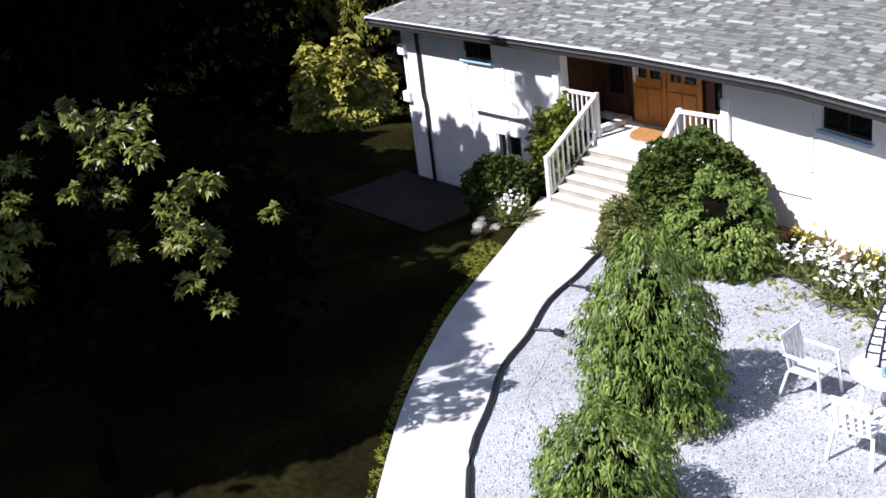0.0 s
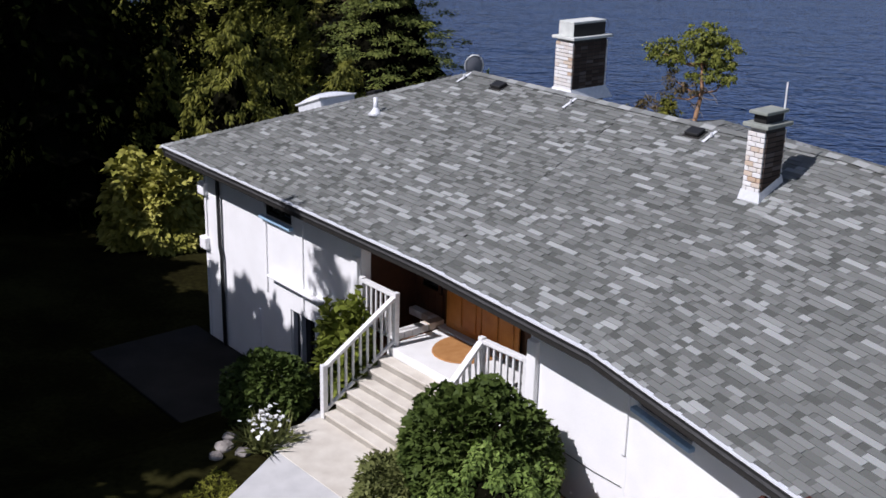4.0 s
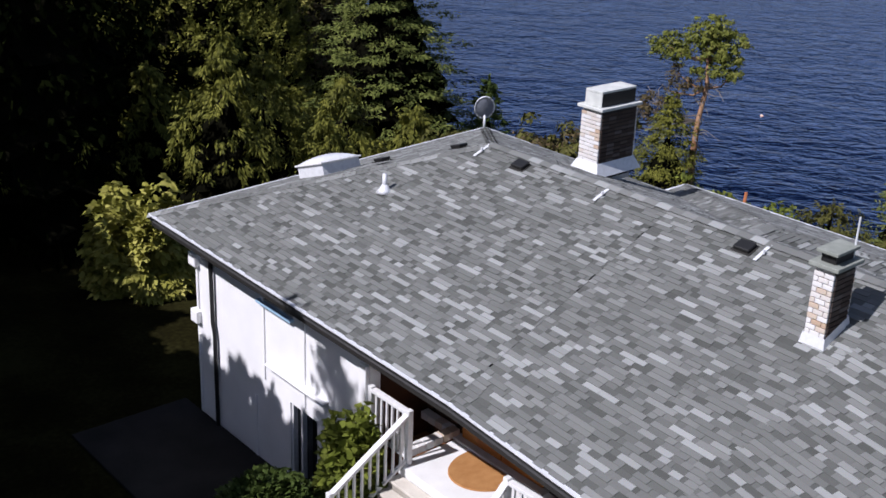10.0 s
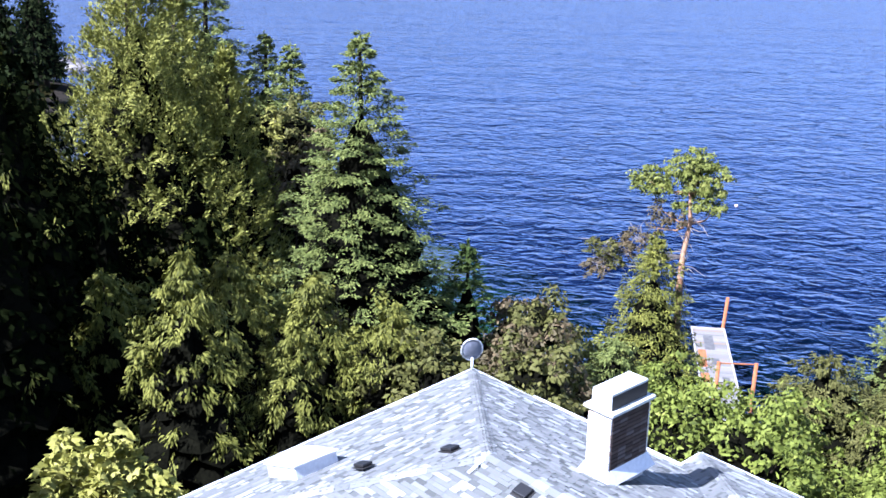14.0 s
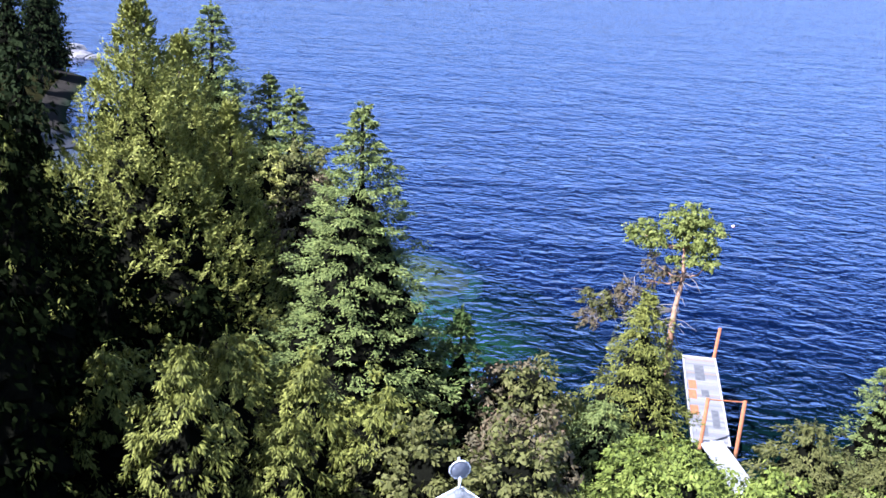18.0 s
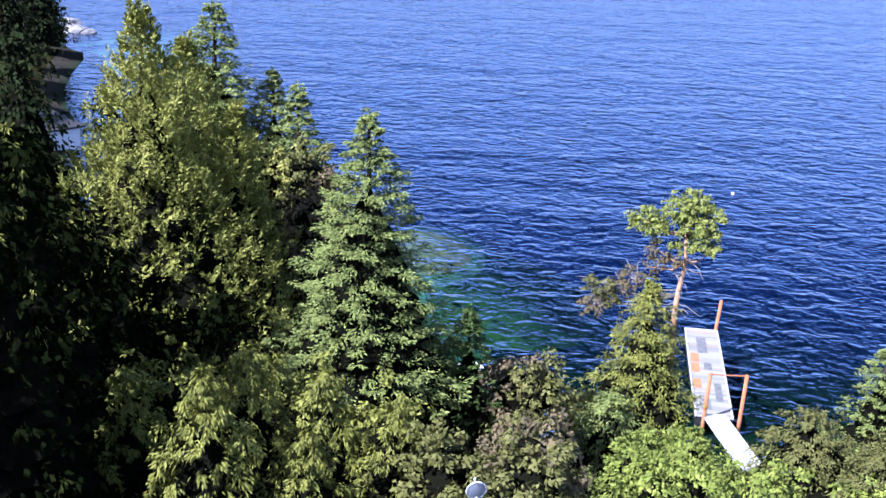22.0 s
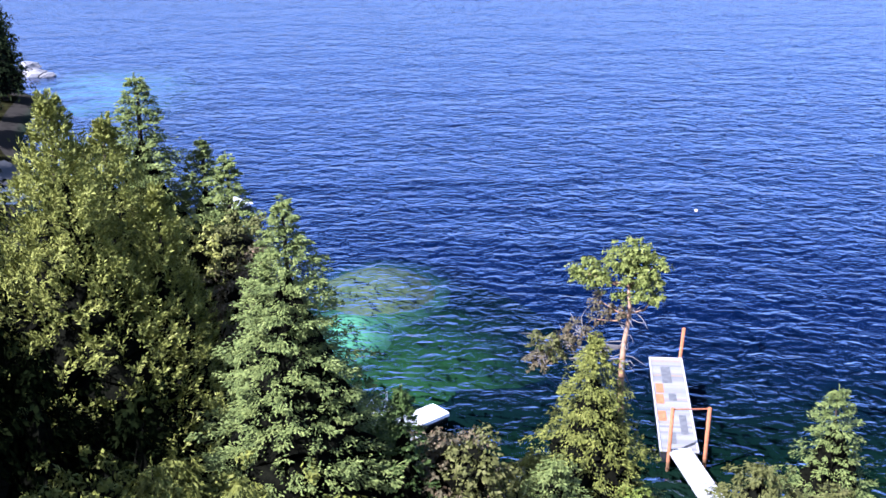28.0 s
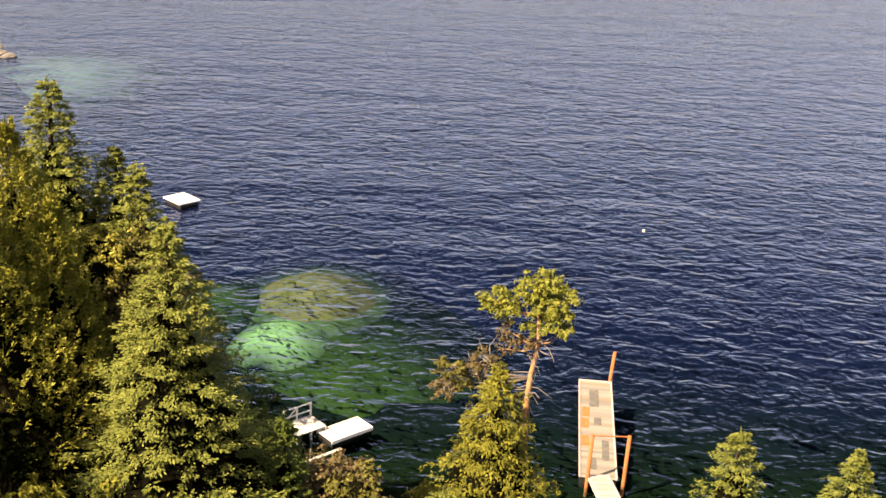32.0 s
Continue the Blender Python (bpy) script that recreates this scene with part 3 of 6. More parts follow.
for k, a in enumerate((-1.1, -0.12)):
    d = part("entry_door", hbox((a, 1.24, PORCH + 0.02), (a + 0.96, 1.285, PORCH + 2.05), 0.01), DOORWOOD, house, "varnished orange-brown panelled wooden door")
    for x0, x1, z0, z1 in ((0.12, 0.44, 0.16, 0.85), (0.52, 0.84, 0.16, 0.85)):
        part("panel", hbox((a + x0, 1.215, PORCH + z0), (a + x1, 1.238, PORCH + z1), 0.012), DOORWOOD, d)
    for x0, x1 in ((0.14, 0.42), (0.54, 0.82)):
        part("pane", hbox((a + x0, 1.228, PORCH + 1.08), (a + x1, 1.238, PORCH + 1.86)), GLASS, d, "dark glass light in the door")
        for lo, hi in (((x0 - 0.03, 1.02), (x1 + 0.03, 1.078)), ((x0 - 0.03, 1.862), (x1 + 0.03, 1.92))):
            part("moulding", hbox((a + lo[0], 1.212, PORCH + lo[1]), (a + hi[0], 1.238, PORCH + hi[1]), 0.008), DOORWOOD, d)
    hu = a + (0.9 if k == 0 else 0.06)
    part("door_handle", laid(tube([(hu, 1.2, PORCH + 0.92), (hu, 1.17, PORCH + 0.95), (hu, 1.17, PORCH + 1.12), (hu, 1.2, PORCH + 1.15)], [0.012] * 4, 8)), NEARBLACK, d, "dark metal handle", True)
part("door_sill", hbox((-1.2, 1.1, PORCH + 0.004), (0.95, 1.3, PORCH + 0.035), 0.01), CONCRETE, house)
bell = thing("wind_chime", HOUSE + hx(-0.55, 0.75, 0), "pale hanging chime of thin rods by the doors", "wind chime")
for i in range(5):
    q = Vector((0.05 * math.cos(i * 1.26), 0.05 * math.sin(i * 1.26), 0))
    part("rod", tube([q + Vector((0, 0, 2.35 - 0.04 * i)), q + Vector((0, 0, 2.85))], [0.012, 0.012], 6), CLOTH, bell)
part("cord", tube([(0, 0, 2.85), (0, 0, 3.32)], [0.008, 0.008], 6), CLOTH, bell)

# porch floor, planter wall, steps
part("porch_floor", hbox((-1.15, -0.12, 0.9), (1.45, 1.28, PORCH), 0.015), PORCHPAINT, house, "white painted porch floor")
part("porch_floor", hbox((1.452, 0.0, 0.9), (ENTRY_R, 1.28, PORCH), 0.01), PORCHPAINT, house)
part("porch_base", hbox((-1.1, -0.1, -0.4), (ENTRY_R, 1.28, 0.898)), STUCCO, house)
part("planter_soil", hbox((ENTRY_L, 0.02, -0.4), (-1.152, 1.28, 0.72)), MULCH, house)
for i in range(6):
    part("brick", hbox((-1.36, 0.12 + i * 0.19, PORCH + 0.002), (-1.17, 0.3 + i * 0.19, PORCH + 0.14), 0.012), BRICK, house)
for i in range(4):
    part("brick", hbox((-2.05 + i * 0.19, 1.1, PORCH + 0.002), (-1.87 + i * 0.19, 1.27, PORCH + 0.14), 0.012), BRICK, house)

stair = thing("front_steps", HOUSE + hx(0.05, -0.12, 0), "flight of tan concrete steps up to the porch", "steps")
TREAD = 0.224
for i in range(6):
    z = PORCH - (i + 1) * (PORCH - 0.04) / 7
    st = part("step", box((-1.15, -TREAD * (i + 1) - 0.025, z - 0.045), (1.44, -TREAD * i - 0.002, z), 0.012), STEPSTONE, stair)
    # the riser is a darker grey than its tread
    part("riser", box((-1.14, -TREAD * (i + 1), -0.25), (1.43, -TREAD * i - 0.002, z - 0.047)), RISER, st, "darker grey riser")


def railing(name, posts, stair_run=False, group=""):
    """A white balustrade through posts (u, v, foot), with rails and square balusters."""
    r = thing(name, HOUSE + hx(posts[0][0], posts[0][1], posts[0][2]), "white painted wooden balustrade beside the front steps", "railing", "porch railings")
    o = r.location - HOUSE
    top = 0.97
    ps = [hx(*q) - o for q in posts]
    for q in ps:
        part("post", box(q + Vector((-0.05, -0.05, 0)), q + Vector((0.05, 0.05, top + 0.03)), 0.008), WHITE, r)
    for a, b in zip(ps, ps[1:]):
        d = b - a
        up = Vector((0, 0, 1))
        e = d.normalized() * 0.052
        part("handrail", beam(a + e + up * (top - 0.03), b - e + up * (top - 0.03), 0.11, 0.06), WHITE, r)
        part("bottom_rail", beam(a + e + up * 0.12, b - e + up * 0.12, 0.06, 0.05), WHITE, r)
        k = max(2, int(d.xy.length / 0.135))
        for i in range(1, k):
            q = a + d * (i / k)
            part("baluster", box(q + Vector((-0.02, -0.02, 0.14)), q + Vector((0.02, 0.02, top - 0.06)), 0.004), WHITE, r)
    return r


railing("railing", [(-2.05, 0.0, PORCH), (-1.05, 0.0, PORCH), (-1.2, -1.45, 0.05)])
railing("railing", [(2.3, 0.0, PORCH), (1.3, -0.05, PORCH), (1.5, -1.5, 0.05)])
mat = bmesh.new()
pts = [(0.46 * math.cos(t), 0.40 * math.sin(t)) for t in np.linspace(math.pi, 2 * math.pi, 22)] + [(0.46, 0.06), (-0.46, 0.06)]
low = [mat.verts.new((x, y, 0.0)) for x, y in pts]
high = [mat.verts.new((x * 0.98, y * 0.98, 0.022)) for x, y in pts]
mat.faces.new(low), mat.faces.new(high)
for i in range(len(pts)):
    j = (i + 1) % len(pts)
    mat.faces.new((low[i], low[j], high[j], high[i]))
dm = part("doormat", mat, MAT)
dm.location = HOUSE + hx(-0.12, 0.95, PORCH + 0.002)
dm.scale = (1.3, 1.75, 1.0)
tagged(dm, "half-round orange-brown coir doormat before the doors", "doormat")

# ---- roof ----
W_L, W_R, W_BACK, W_MID, W_RIDGE = -3.0, 7.0, 9.45, 2.0, 5.06
roof = part("roof", hbox((WALL_L, 0.0, 3.325), (BEND + 0.3, WALL_BACK, 3.4)), FELT, house, "hip roof of grey asphalt shingles")
R_HIP = RIGHT - 4.9


part("attic_floor", hbox((BEND + 0.05, 0.0, 3.325), (14.0, WALL_BACK, 3.395), 0, wx), FELT, roof)


def at_front(v, u=-3.0):
    f = float(np.interp(u, (LEFT, KNEE, BEND), (FRONT, FRONT_K, FRONT_R)))
    e = EAVE + float(np.interp(u, (LEFT, KNEE, BEND), (-0.22, -0.27, -0.31)))
    return e + (RIDGE - e) * (v - f) / (MID - f)


def plane(verts):
    bm = bmesh.new()
    vs = [bm.verts.new(v) for v in verts]
    f = bm.faces.new(vs)
    g = bmesh.ops.extrude_face_region(bm, geom=[f])
    for v in [e for e in g["geom"] if isinstance(e, bmesh.types.BMVert)]:
        v.co.z -= 0.09
    for v in bm.verts:
        v.co.z -= 0.035
    return laid(bm)


HALF_TURN = math.tan(ANGLE / 2)
A, B, K, KB = (HIP, MID, RIDGE), turned(R_HIP, MID, RIDGE), (KNEE, MID, RIDGE), (BEND + MID * HALF_TURN, MID, RIDGE)
fl, fk, fb, fr_ = (LEFT, FRONT, EAVE - 0.22), (KNEE, FRONT_K, EAVE - 0.27), (BEND, FRONT_R, EAVE - 0.31), turned(RIGHT, FRONT_R, EAVE - 0.31)
bl, bb, br = (LEFT - 0.2, BACK, EAVE + 0.06), (BEND + BACK * HALF_TURN, BACK, EAVE), turned(RIGHT, BACK, EAVE)
SLOPES = [[fl, fk, K, A], [fk, fb, KB, K], [fb, fr_, B, KB], [bl, fl, A], [bb, bl, A, KB], [br, bb, KB, B], [fr_, br, B]]
wl, wr, wt, wf = (W_L, W_BACK, EAVE - 0.02), (W_R, W_BACK, EAVE - 0.02), (W_MID, W_BACK - 4.6, W_RIDGE), (W_MID, MID + 0.15, W_RIDGE)
vl, vr = (W_L, BACK - 0.0, EAVE - 0.02), (W_R, BACK, EAVE - 0.02)
WING = [[wl, vl, wf, wt], [wr, wl, wt], [vr, wr, wt, wf]]
for s in SLOPES + WING:
    part("roof_deck", plane(s), FELT, roof)
# white drip edge and gutter boards
EDGES = [(fl, fk), (fk, fb), (fb, fr_), (bl, fl), (bl, (W_L, BACK, EAVE)), (fr_, br), (wl, vl), (wl, wr), (bb, br)]
for a, b in EDGES:
    a, b = hx(*a), hx(*b)
    part("fascia", beam(a + Vector((0, 0, -0.036)), b + Vector((0, 0, -0.036)), 0.03, 0.05, 0.004), BLACK, roof, "dark fascia board")
    part("drip_edge", beam(a + Vector((0, 0, 0.008)), b + Vector((0, 0, 0.008)), 0.07, 0.03, 0.004), FLASHING, roof, "white metal drip edge")
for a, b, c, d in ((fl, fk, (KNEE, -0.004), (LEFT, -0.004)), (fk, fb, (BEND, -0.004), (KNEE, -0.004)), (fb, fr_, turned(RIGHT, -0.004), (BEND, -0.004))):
    part("soffit", plane([(a[0], a[1] + 0.03, a[2] - 0.1), (b[0], b[1] + 0.03, b[2] - 0.1), (c[0], c[1], b[2] + 0.08), (d[0], d[1], a[2] + 0.08)]), NEARBLACK, roof)
part("soffit", hbox((LEFT + 0.05, 0.0, 3.12), (WALL_L - 0.002, BACK - 0.05, 3.145)), NEARBLACK, roof)
part("soffit", hbox((ENTRY_L, 0.0, 3.326), (ENTRY_R, 1.3, 3.345)), SIDING, roof)


def shingle_rows(poly, rng, lift=0.006, lap=0.0):
    """Laminated courses from the eave to the ridge of one slope: raised tabs with sunk, darker tabs between."""
    P = [hx(*q) for q in poly]
    P = P if len(P) == 4 else P + [P[2]]
    rise = max((P[3] - P[0]).cross(P[1] - P[0]).length / (P[1] - P[0]).length, 0.1)
    count = int(rise / 0.09)
    rows = []
    for k in range(count):
        a, b = P[0].lerp(P[3], k / count), P[1].lerp(P[2], k / count)
        a2, b2 = P[0].lerp(P[3], (k + 1) / count), P[1].lerp(P[2], (k + 1) / count)
        along = b - a
        length = along.length
        if length < 0.1:
            continue
        along = along.normalized()
        x, raised = -lap, rng.random() < 0.5
        while x < length - 0.03:
            w = min((rng.choice((0.16, 0.24, 0.34, 0.46)) if raised else rng.choice((0.08, 0.13, 0.2, 0.28))) * rng.uniform(0.85, 1.15), length - x)
            m = (x + w / 2) / length
            up = a2.lerp(b2, m) - a.lerp(b, m)
            up = up - along * up.dot(along)
            nn = along.cross(up).normalized()
            nn = nn if nn.z > 0 else -nn
            rows.append((a + along * x + nn * lift, along, up.normalized(), nn, w, up.length, rng.uniform(0.013, 0.018) if raised else 0.007, raised))
            x += w
            raised = not raised if rng.random() < 0.85 else raised
    return rows


def tab(row):
    """One shingle tab: butt end proud, top end tucked under the next course."""
    q, a, u, nn, w, c, h = row[:7]
    a = a * (w - 0.004)
    top = u * (c * 1.25)
    v = [q, q + a, q + a + top, q + top, q + nn * h, q + a + nn * h, q + a + top + nn * 0.003, q + top + nn * 0.003]
    return v, [(4, 5, 6, 7), (0, 1, 5, 4), (1, 2, 6, 5), (3, 0, 4, 7)]


srng = random.Random(5)
single, fields = [], {True: ([], []), False: ([], [])}
for s in SLOPES + WING:
    for row in shingle_rows(s, srng, *((0.008, 0.09) if s in (SLOPES[2], SLOPES[5]) else ())):
        c = row[0]
        if s in SLOPES[:2] and -1.2 < c.x < 4.0 and c.y < 0.6 and len(single) < 300:
            single.append(row)
            continue
        v, f = tab(row)
        joined_v, joined_f = fields[row[7]]
        k = len(joined_v)
        joined_v += v
        joined_f += [tuple(i + k for i in q) for q in f]
for raised, (joined_v, joined_f) in fields.items():
    tagged(part("shingle_field", mesh_of("shingle_field", joined_v, joined_f, SHINGLE if raised else DEEPSHINGLE), None, roof), kind="stuff")
for row in single:
    v, f = tab(row)
    o = v[0]
    me = mesh_of("shingle", [q - o for q in v], f, SHINGLE if row[7] else DEEPSHINGLE)
    part("shingle", me, None, roof).location = o
# ridge and hip caps
caps = [(A, K), (K, KB), (KB, B), (A, fl), (A, bl), (B, fr_), (B, br), (wt, wl), (wt, wr), (wt, wf)]
for a, b in caps:
    a, b = hx(*a), hx(*b)
    k = int((b - a).length / 0.26)
    d, side, dz = (b - a) / k, (b - a).cross(Vector((0, 0, 1))).normalized() * 0.13, Vector((0, 0, 0.035))
    q = (-side - dz * 0.2, dz, side - dz * 0.2, d * 1.12 + side - dz * 0.5, d * 1.12 + dz * 0.7, d * 1.12 - side - dz * 0.5)
    me = mesh_of("ridge_cap", [tuple(w) for w in q], [(0, 1, 4, 5), (1, 2, 3, 4)], SHINGLE)
    for i in range(k):
        part("ridge_cap", me, None, roof).location = a + d * i


# ---- what stands on the roof ----
def on_front(u, v):
    return hx(u, v, at_front(v, u))


def chimney(u0, u1, v0, v1, z0, z1, label, capped, antenna, flare):
    base = HOUSE + hx((u0 + u1) / 2, v0, z0)
    c = thing("chimney", base, label, "chimney")
    cu, cv = (u0 + u1) / 2, v0
    L = lambda x, y, z: hx(x - cu, y - cv, z - z0)
    part("core", hbox((u0 - cu + 0.02, 0.02, -0.2), (u1 - cu - 0.02, v1 - v0 - 0.02, z1 - z0 - 0.001)), MORTAR, c)
    # dark sheet behind the bricks, colouring the unlit side as shade
    part("unlit_face", hbox((u1 - cu - 0.018, 0.025, -0.1), (u1 - cu - 0.002, v1 - v0 - 0.025, z1 - z0 - 0.002)), NEARBLACK, c, "dark joints of the chimney's unlit side, shade put into the colour")
    cap_mat = DULLCAP if antenna else CAPSTONE
    # flared white flashing
    fl0, fl1 = flare, 0.016
    bm = bmesh.new()
    ring = lambda e, z: [bm.verts.new(hx(x, y, z)) for x, y in ((u0 - cu - e, -e), (u1 - cu + e, -e), (u1 - cu + e, v1 - v0 + e), (u0 - cu - e, v1 - v0 + e))]
    slope = (RIDGE - EAVE) / (MID - FRONT)
    r0, r1 = ring(fl0, 0.0), ring(fl1, 0.24)
    for v in r0 + r1:
        v.co.z += slope * v.co.y if v0 < MID else 0.0
    for i in range(4):
        bm.faces.new((r0[i], r0[(i + 1) % 4], r1[(i + 1) % 4], r1[i]))
    part("flashing", bm, FLASHING, c, "white metal flashing")
    meshes = {}
    def brick(x, y, z, w, d, mat=BRICK):
        key = (round(w, 3), round(d, 3), mat.name)
        if key not in meshes:
            b = box((0, 0, 0), (w, d, 0.062), 0.005)
            me = bpy.data.meshes.new("brick")
            b.to_mesh(me)
            b.free()
            me.materials.append(mat)
            meshes[key] = me
        part("brick", meshes[key], None, c).location = hx(x, y, z)
    courses = int((z1 - z0 - 0.15) / 0.075)
    for k in range(courses):
        z = 0.15 + k * 0.075
        nu, nv = max(2, round((u1 - u0) / 0.215)), max(2, round((v1 - v0) / 0.215))
        wu = (u1 - u0) / nu
        sh = (k % 2) * 0.5
        for side in (0.0, v1 - v0 - 0.03):
            x = u0 - cu
            for i in range(nu + (1 if sh else 0)):
                w = wu * (0.5 if sh and i in (0, nu) else 1.0)
                brick(x + 0.004, side - (0.012 if side == 0 else -0.012), z, w - 0.008, 0.04)
                x += w
        for side in (u0 - cu - 0.012, u1 - cu - 0.03):
            y = 0.03
            for i in range(nv):
                w = (v1 - v0 - 0.06) / nv
                # the side away from the sun gets the shade-dark bricks
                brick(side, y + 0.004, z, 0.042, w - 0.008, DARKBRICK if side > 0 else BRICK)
                y += w
    zt = z1 - z0
    part("cap", hbox((u0 - cu - 0.07, -0.07, zt), (u1 - cu + 0.07, v1 - v0 + 0.07, zt + 0.06), 0.012), cap_mat, c, "concrete chimney cap")
    e = 0.04
    part("flue", hbox((u0 - cu + e, e, zt + 0.062), (u1 - cu - e, v1 - v0 - e, zt + capped), 0.01), NEARBLACK if not antenna else BLACK, c, "dark flue box")
    if not antenna:
        part("flue_front", hbox((u0 - cu + e, e - 0.02, zt + 0.064), (u1 - cu - e, e - 0.002, zt + capped), 0.004), CAPSTONE, c)
    o = 0.05 if antenna else 0.0
    part("top_slab", hbox((u0 - cu + e - o, e - o - 0.02, zt + capped + 0.002), (u1 - cu - e + o, v1 - v0 - e + o, zt + capped + 0.05), 0.01), cap_mat, c)
    if antenna:
        part("mast", tube([hx(u1 - cu - 0.05, v1 - v0 - 0.03, zt + 0.02), hx(u1 - cu - 0.05, v1 - v0 - 0.03, zt + 0.62)], [0.016, 0.012], 8), FLASHING, c, "thin white mast")
    return c


chimney(4.1, 4.4, 2.56, 3.08, 4.5, 5.68, "narrow whitewashed brick chimney with a dark slab cap and thin mast", 0.19, True, 0.055)
chimney(-2.83, -2.33, 5.58, 6.62, 4.58, 5.83, "broad whitewashed brick chimney with a pale double cap", 0.31, False, 0.13)


def roof_vent(u, v, z, tilt):
    o = HOUSE + hx(u, v, z)
    r = thing("roof_vent", o, "low black box vent on the shingles", "roof vent", "roof vents")
    r.rotation_euler = tilt
    part("hood", box((-0.14, -0.11, 0.035), (0.14, 0.11, 0.09), 0.015), BLACK, r)
    part("flange", box((-0.17, -0.14, 0.012), (0.17, 0.14, 0.026), 0.004), NEARBLACK, r)
    part("throat", box((-0.11, -0.09, 0.026), (0.11, 0.09, 0.036)), NEARBLACK, r)


sl = math.atan2(RIDGE - EAVE, MID - FRONT)
for u in (-2.55, 2.3):
    roof_vent(u, 3.72, at_front(3.72, u), (sl, 0, 0))
sl2 = math.atan2(RIDGE - EAVE, HIP - LEFT)


def at_left(u):
    return EAVE + (RIDGE - EAVE) * (u - LEFT) / (HIP - LEFT)


for u, v in ((-5.65, 2.95), (-4.6, 4.05)):
    roof_vent(u, v, at_left(u), (0, -sl2, math.pi / 2 * 0))
pipe = thing("vent_pipe", HOUSE + on_front(-4.42, 2.05), "white plumbing vent pipe with a flared boot", "vent pipe")
part("pipe", tube([(0, 0, -0.02), (0, 0, 0.34)], [0.045, 0.045], 12), FLASHING, pipe, "", True)
part("boot", tube([(0, 0, -0.01), (0, -0.0, 0.05), (0, 0, 0.14)], [0.17, 0.1, 0.05], 14), FLASHING, pipe, "white flared boot", True)
for u in (-3.62, -0.6, 2.6):
    hook = thing("roof_anchor", HOUSE + on_front(u, 3.8), "small pale metal strap on the ridge", "roof anchor", "roof anchors")
    part("strap", beam((0, -0.26, -0.07), (0, 0.12, 0.08), 0.06, 0.012, 0.002), FLASHING, hook)
    part("eyelet", tube([(0.04, -0.1, 0.0), (0.04, -0.1, 0.07)], [0.02, 0.02], 8), FLASHING, hook)
sk = thing("skylight", HOUSE + hx(-7.1, 2.68, at_left(-7.1)), "white curb skylight with a low domed lid", "skylight")
sk.rotation_euler = (0, -sl2, 0)
part("curb", box((-0.46, -0.46, -0.12), (0.46, 0.46, 0.15), 0.01), FLASHING, sk)
part("lid_frame", box((-0.5, -0.5, 0.152), (0.5, 0.5, 0.19), 0.01), WHITE, sk)
bm = bmesh.new()
bmesh.ops.create_grid(bm, x_segments=12, y_segments=12, size=0.46)
for v in bm.verts:
    v.co.z = 0.192 + 0.13 * max(0.0, (1 - (v.co.x / 0.46) ** 2) * (1 - (v.co.y / 0.46) ** 2)) ** 0.55
part("dome", bm, plain("milky_plastic", (0.78, 0.8, 0.82), 0.25), sk, "milky white domed lid", True)
di = thing("satellite_dish", HOUSE + hx(LEFT - 0.1, BACK - 0.12, EAVE + 0.08), "grey satellite dish on a short white mast at the roof corner", "satellite dish")
part("mast", tube([(0, 0, -0.02), (0, 0, 0.34)], [0.03, 0.03], 10), FLASHING, di, "", True)
part("foot", box((-0.1, -0.1, -0.03), (0.1, 0.1, 0.0), 0.01), FLASHING, di)
bm = bmesh.new()
rows_ = []
for i in range(6):
    r = 0.3 * i / 5
    rows_.append([bm.verts.new((0.8 * r * math.cos(t), 0.25 * r * r * 3 - 0.07, 1.05 * r * math.sin(t))) for t in np.linspace(0, 2 * math.pi, 25)[:-1]] if i else [bm.verts.new((0, -0.07, 0))])
for i in range(1, 6):
    for k in range(24):
        if i == 1:
            bm.faces.new((rows_[0][0], rows_[1][k], rows_[1][(k + 1) % 24]))
        else:
            bm.faces.new((rows_[i - 1][k], rows_[i][k], rows_[i][(k + 1) % 24], rows_[i - 1][(k + 1) % 24]))
bmesh.ops.solidify(bm, geom=bm.faces[:], thickness=0.012)
dish = part("reflector", bm, plain("grey_dish", (0.34, 0.36, 0.40), 0.5), di, "", True)
dish.matrix_basis = pose(0.0, -0.02, 0.55, 20, 0, 55)
rim = part("rim", tube([(0.24 * math.cos(t), -0.0025, 0.315 * math.sin(t)) for t in np.linspace(0, 2 * math.pi, 29)], [0.018] * 29, 8), FLASHING, di, "pale rolled rim", True)
rim.matrix_basis = pose(0.0, -0.02, 0.55, 20, 0, 55)
part("arm", tube([(0, 0, 0.34), (-0.2, 0.16, 0.4), (-0.38, 0.3, 0.55)], [0.014, 0.014, 0.014], 8), FLASHING, di, "", True)
part("feed", tube([(-0.38, 0.3, 0.53), (-0.34, 0.26, 0.6)], [0.03, 0.03], 10), FLASHING, di, "", True)

# deck behind the house with a white balustrade
deck = thing("deck", HOUSE + hx(-5.5, 8.6, -3.0), "raised wooden deck behind the house with a white balustrade", "deck")
for i in range(14):
    part("plank", hbox((-3.2, 0.15 * i, 4.2), (4.6, 0.15 * i + 0.142, 4.24), 0.004), DECK, deck)
for u in (-3.1, -1.2, 0.7, 2.6, 4.5):
    part("post", hbox((u - 0.05, 2.05, -2.2), (u + 0.05, 2.15, 5.25), 0.008), WHITE, deck)
for z in (5.2, 4.36):
    part("rail", hbox((-3.15, 2.06, z), (4.55, 2.14, z + 0.06), 0.006), WHITE, deck)
for i in range(58):
    u = -3.0 + i * 0.13
    part("baluster", hbox((u - 0.02, 2.08, 4.42), (u + 0.02, 2.12, 5.2), 0.003), WHITE, deck)


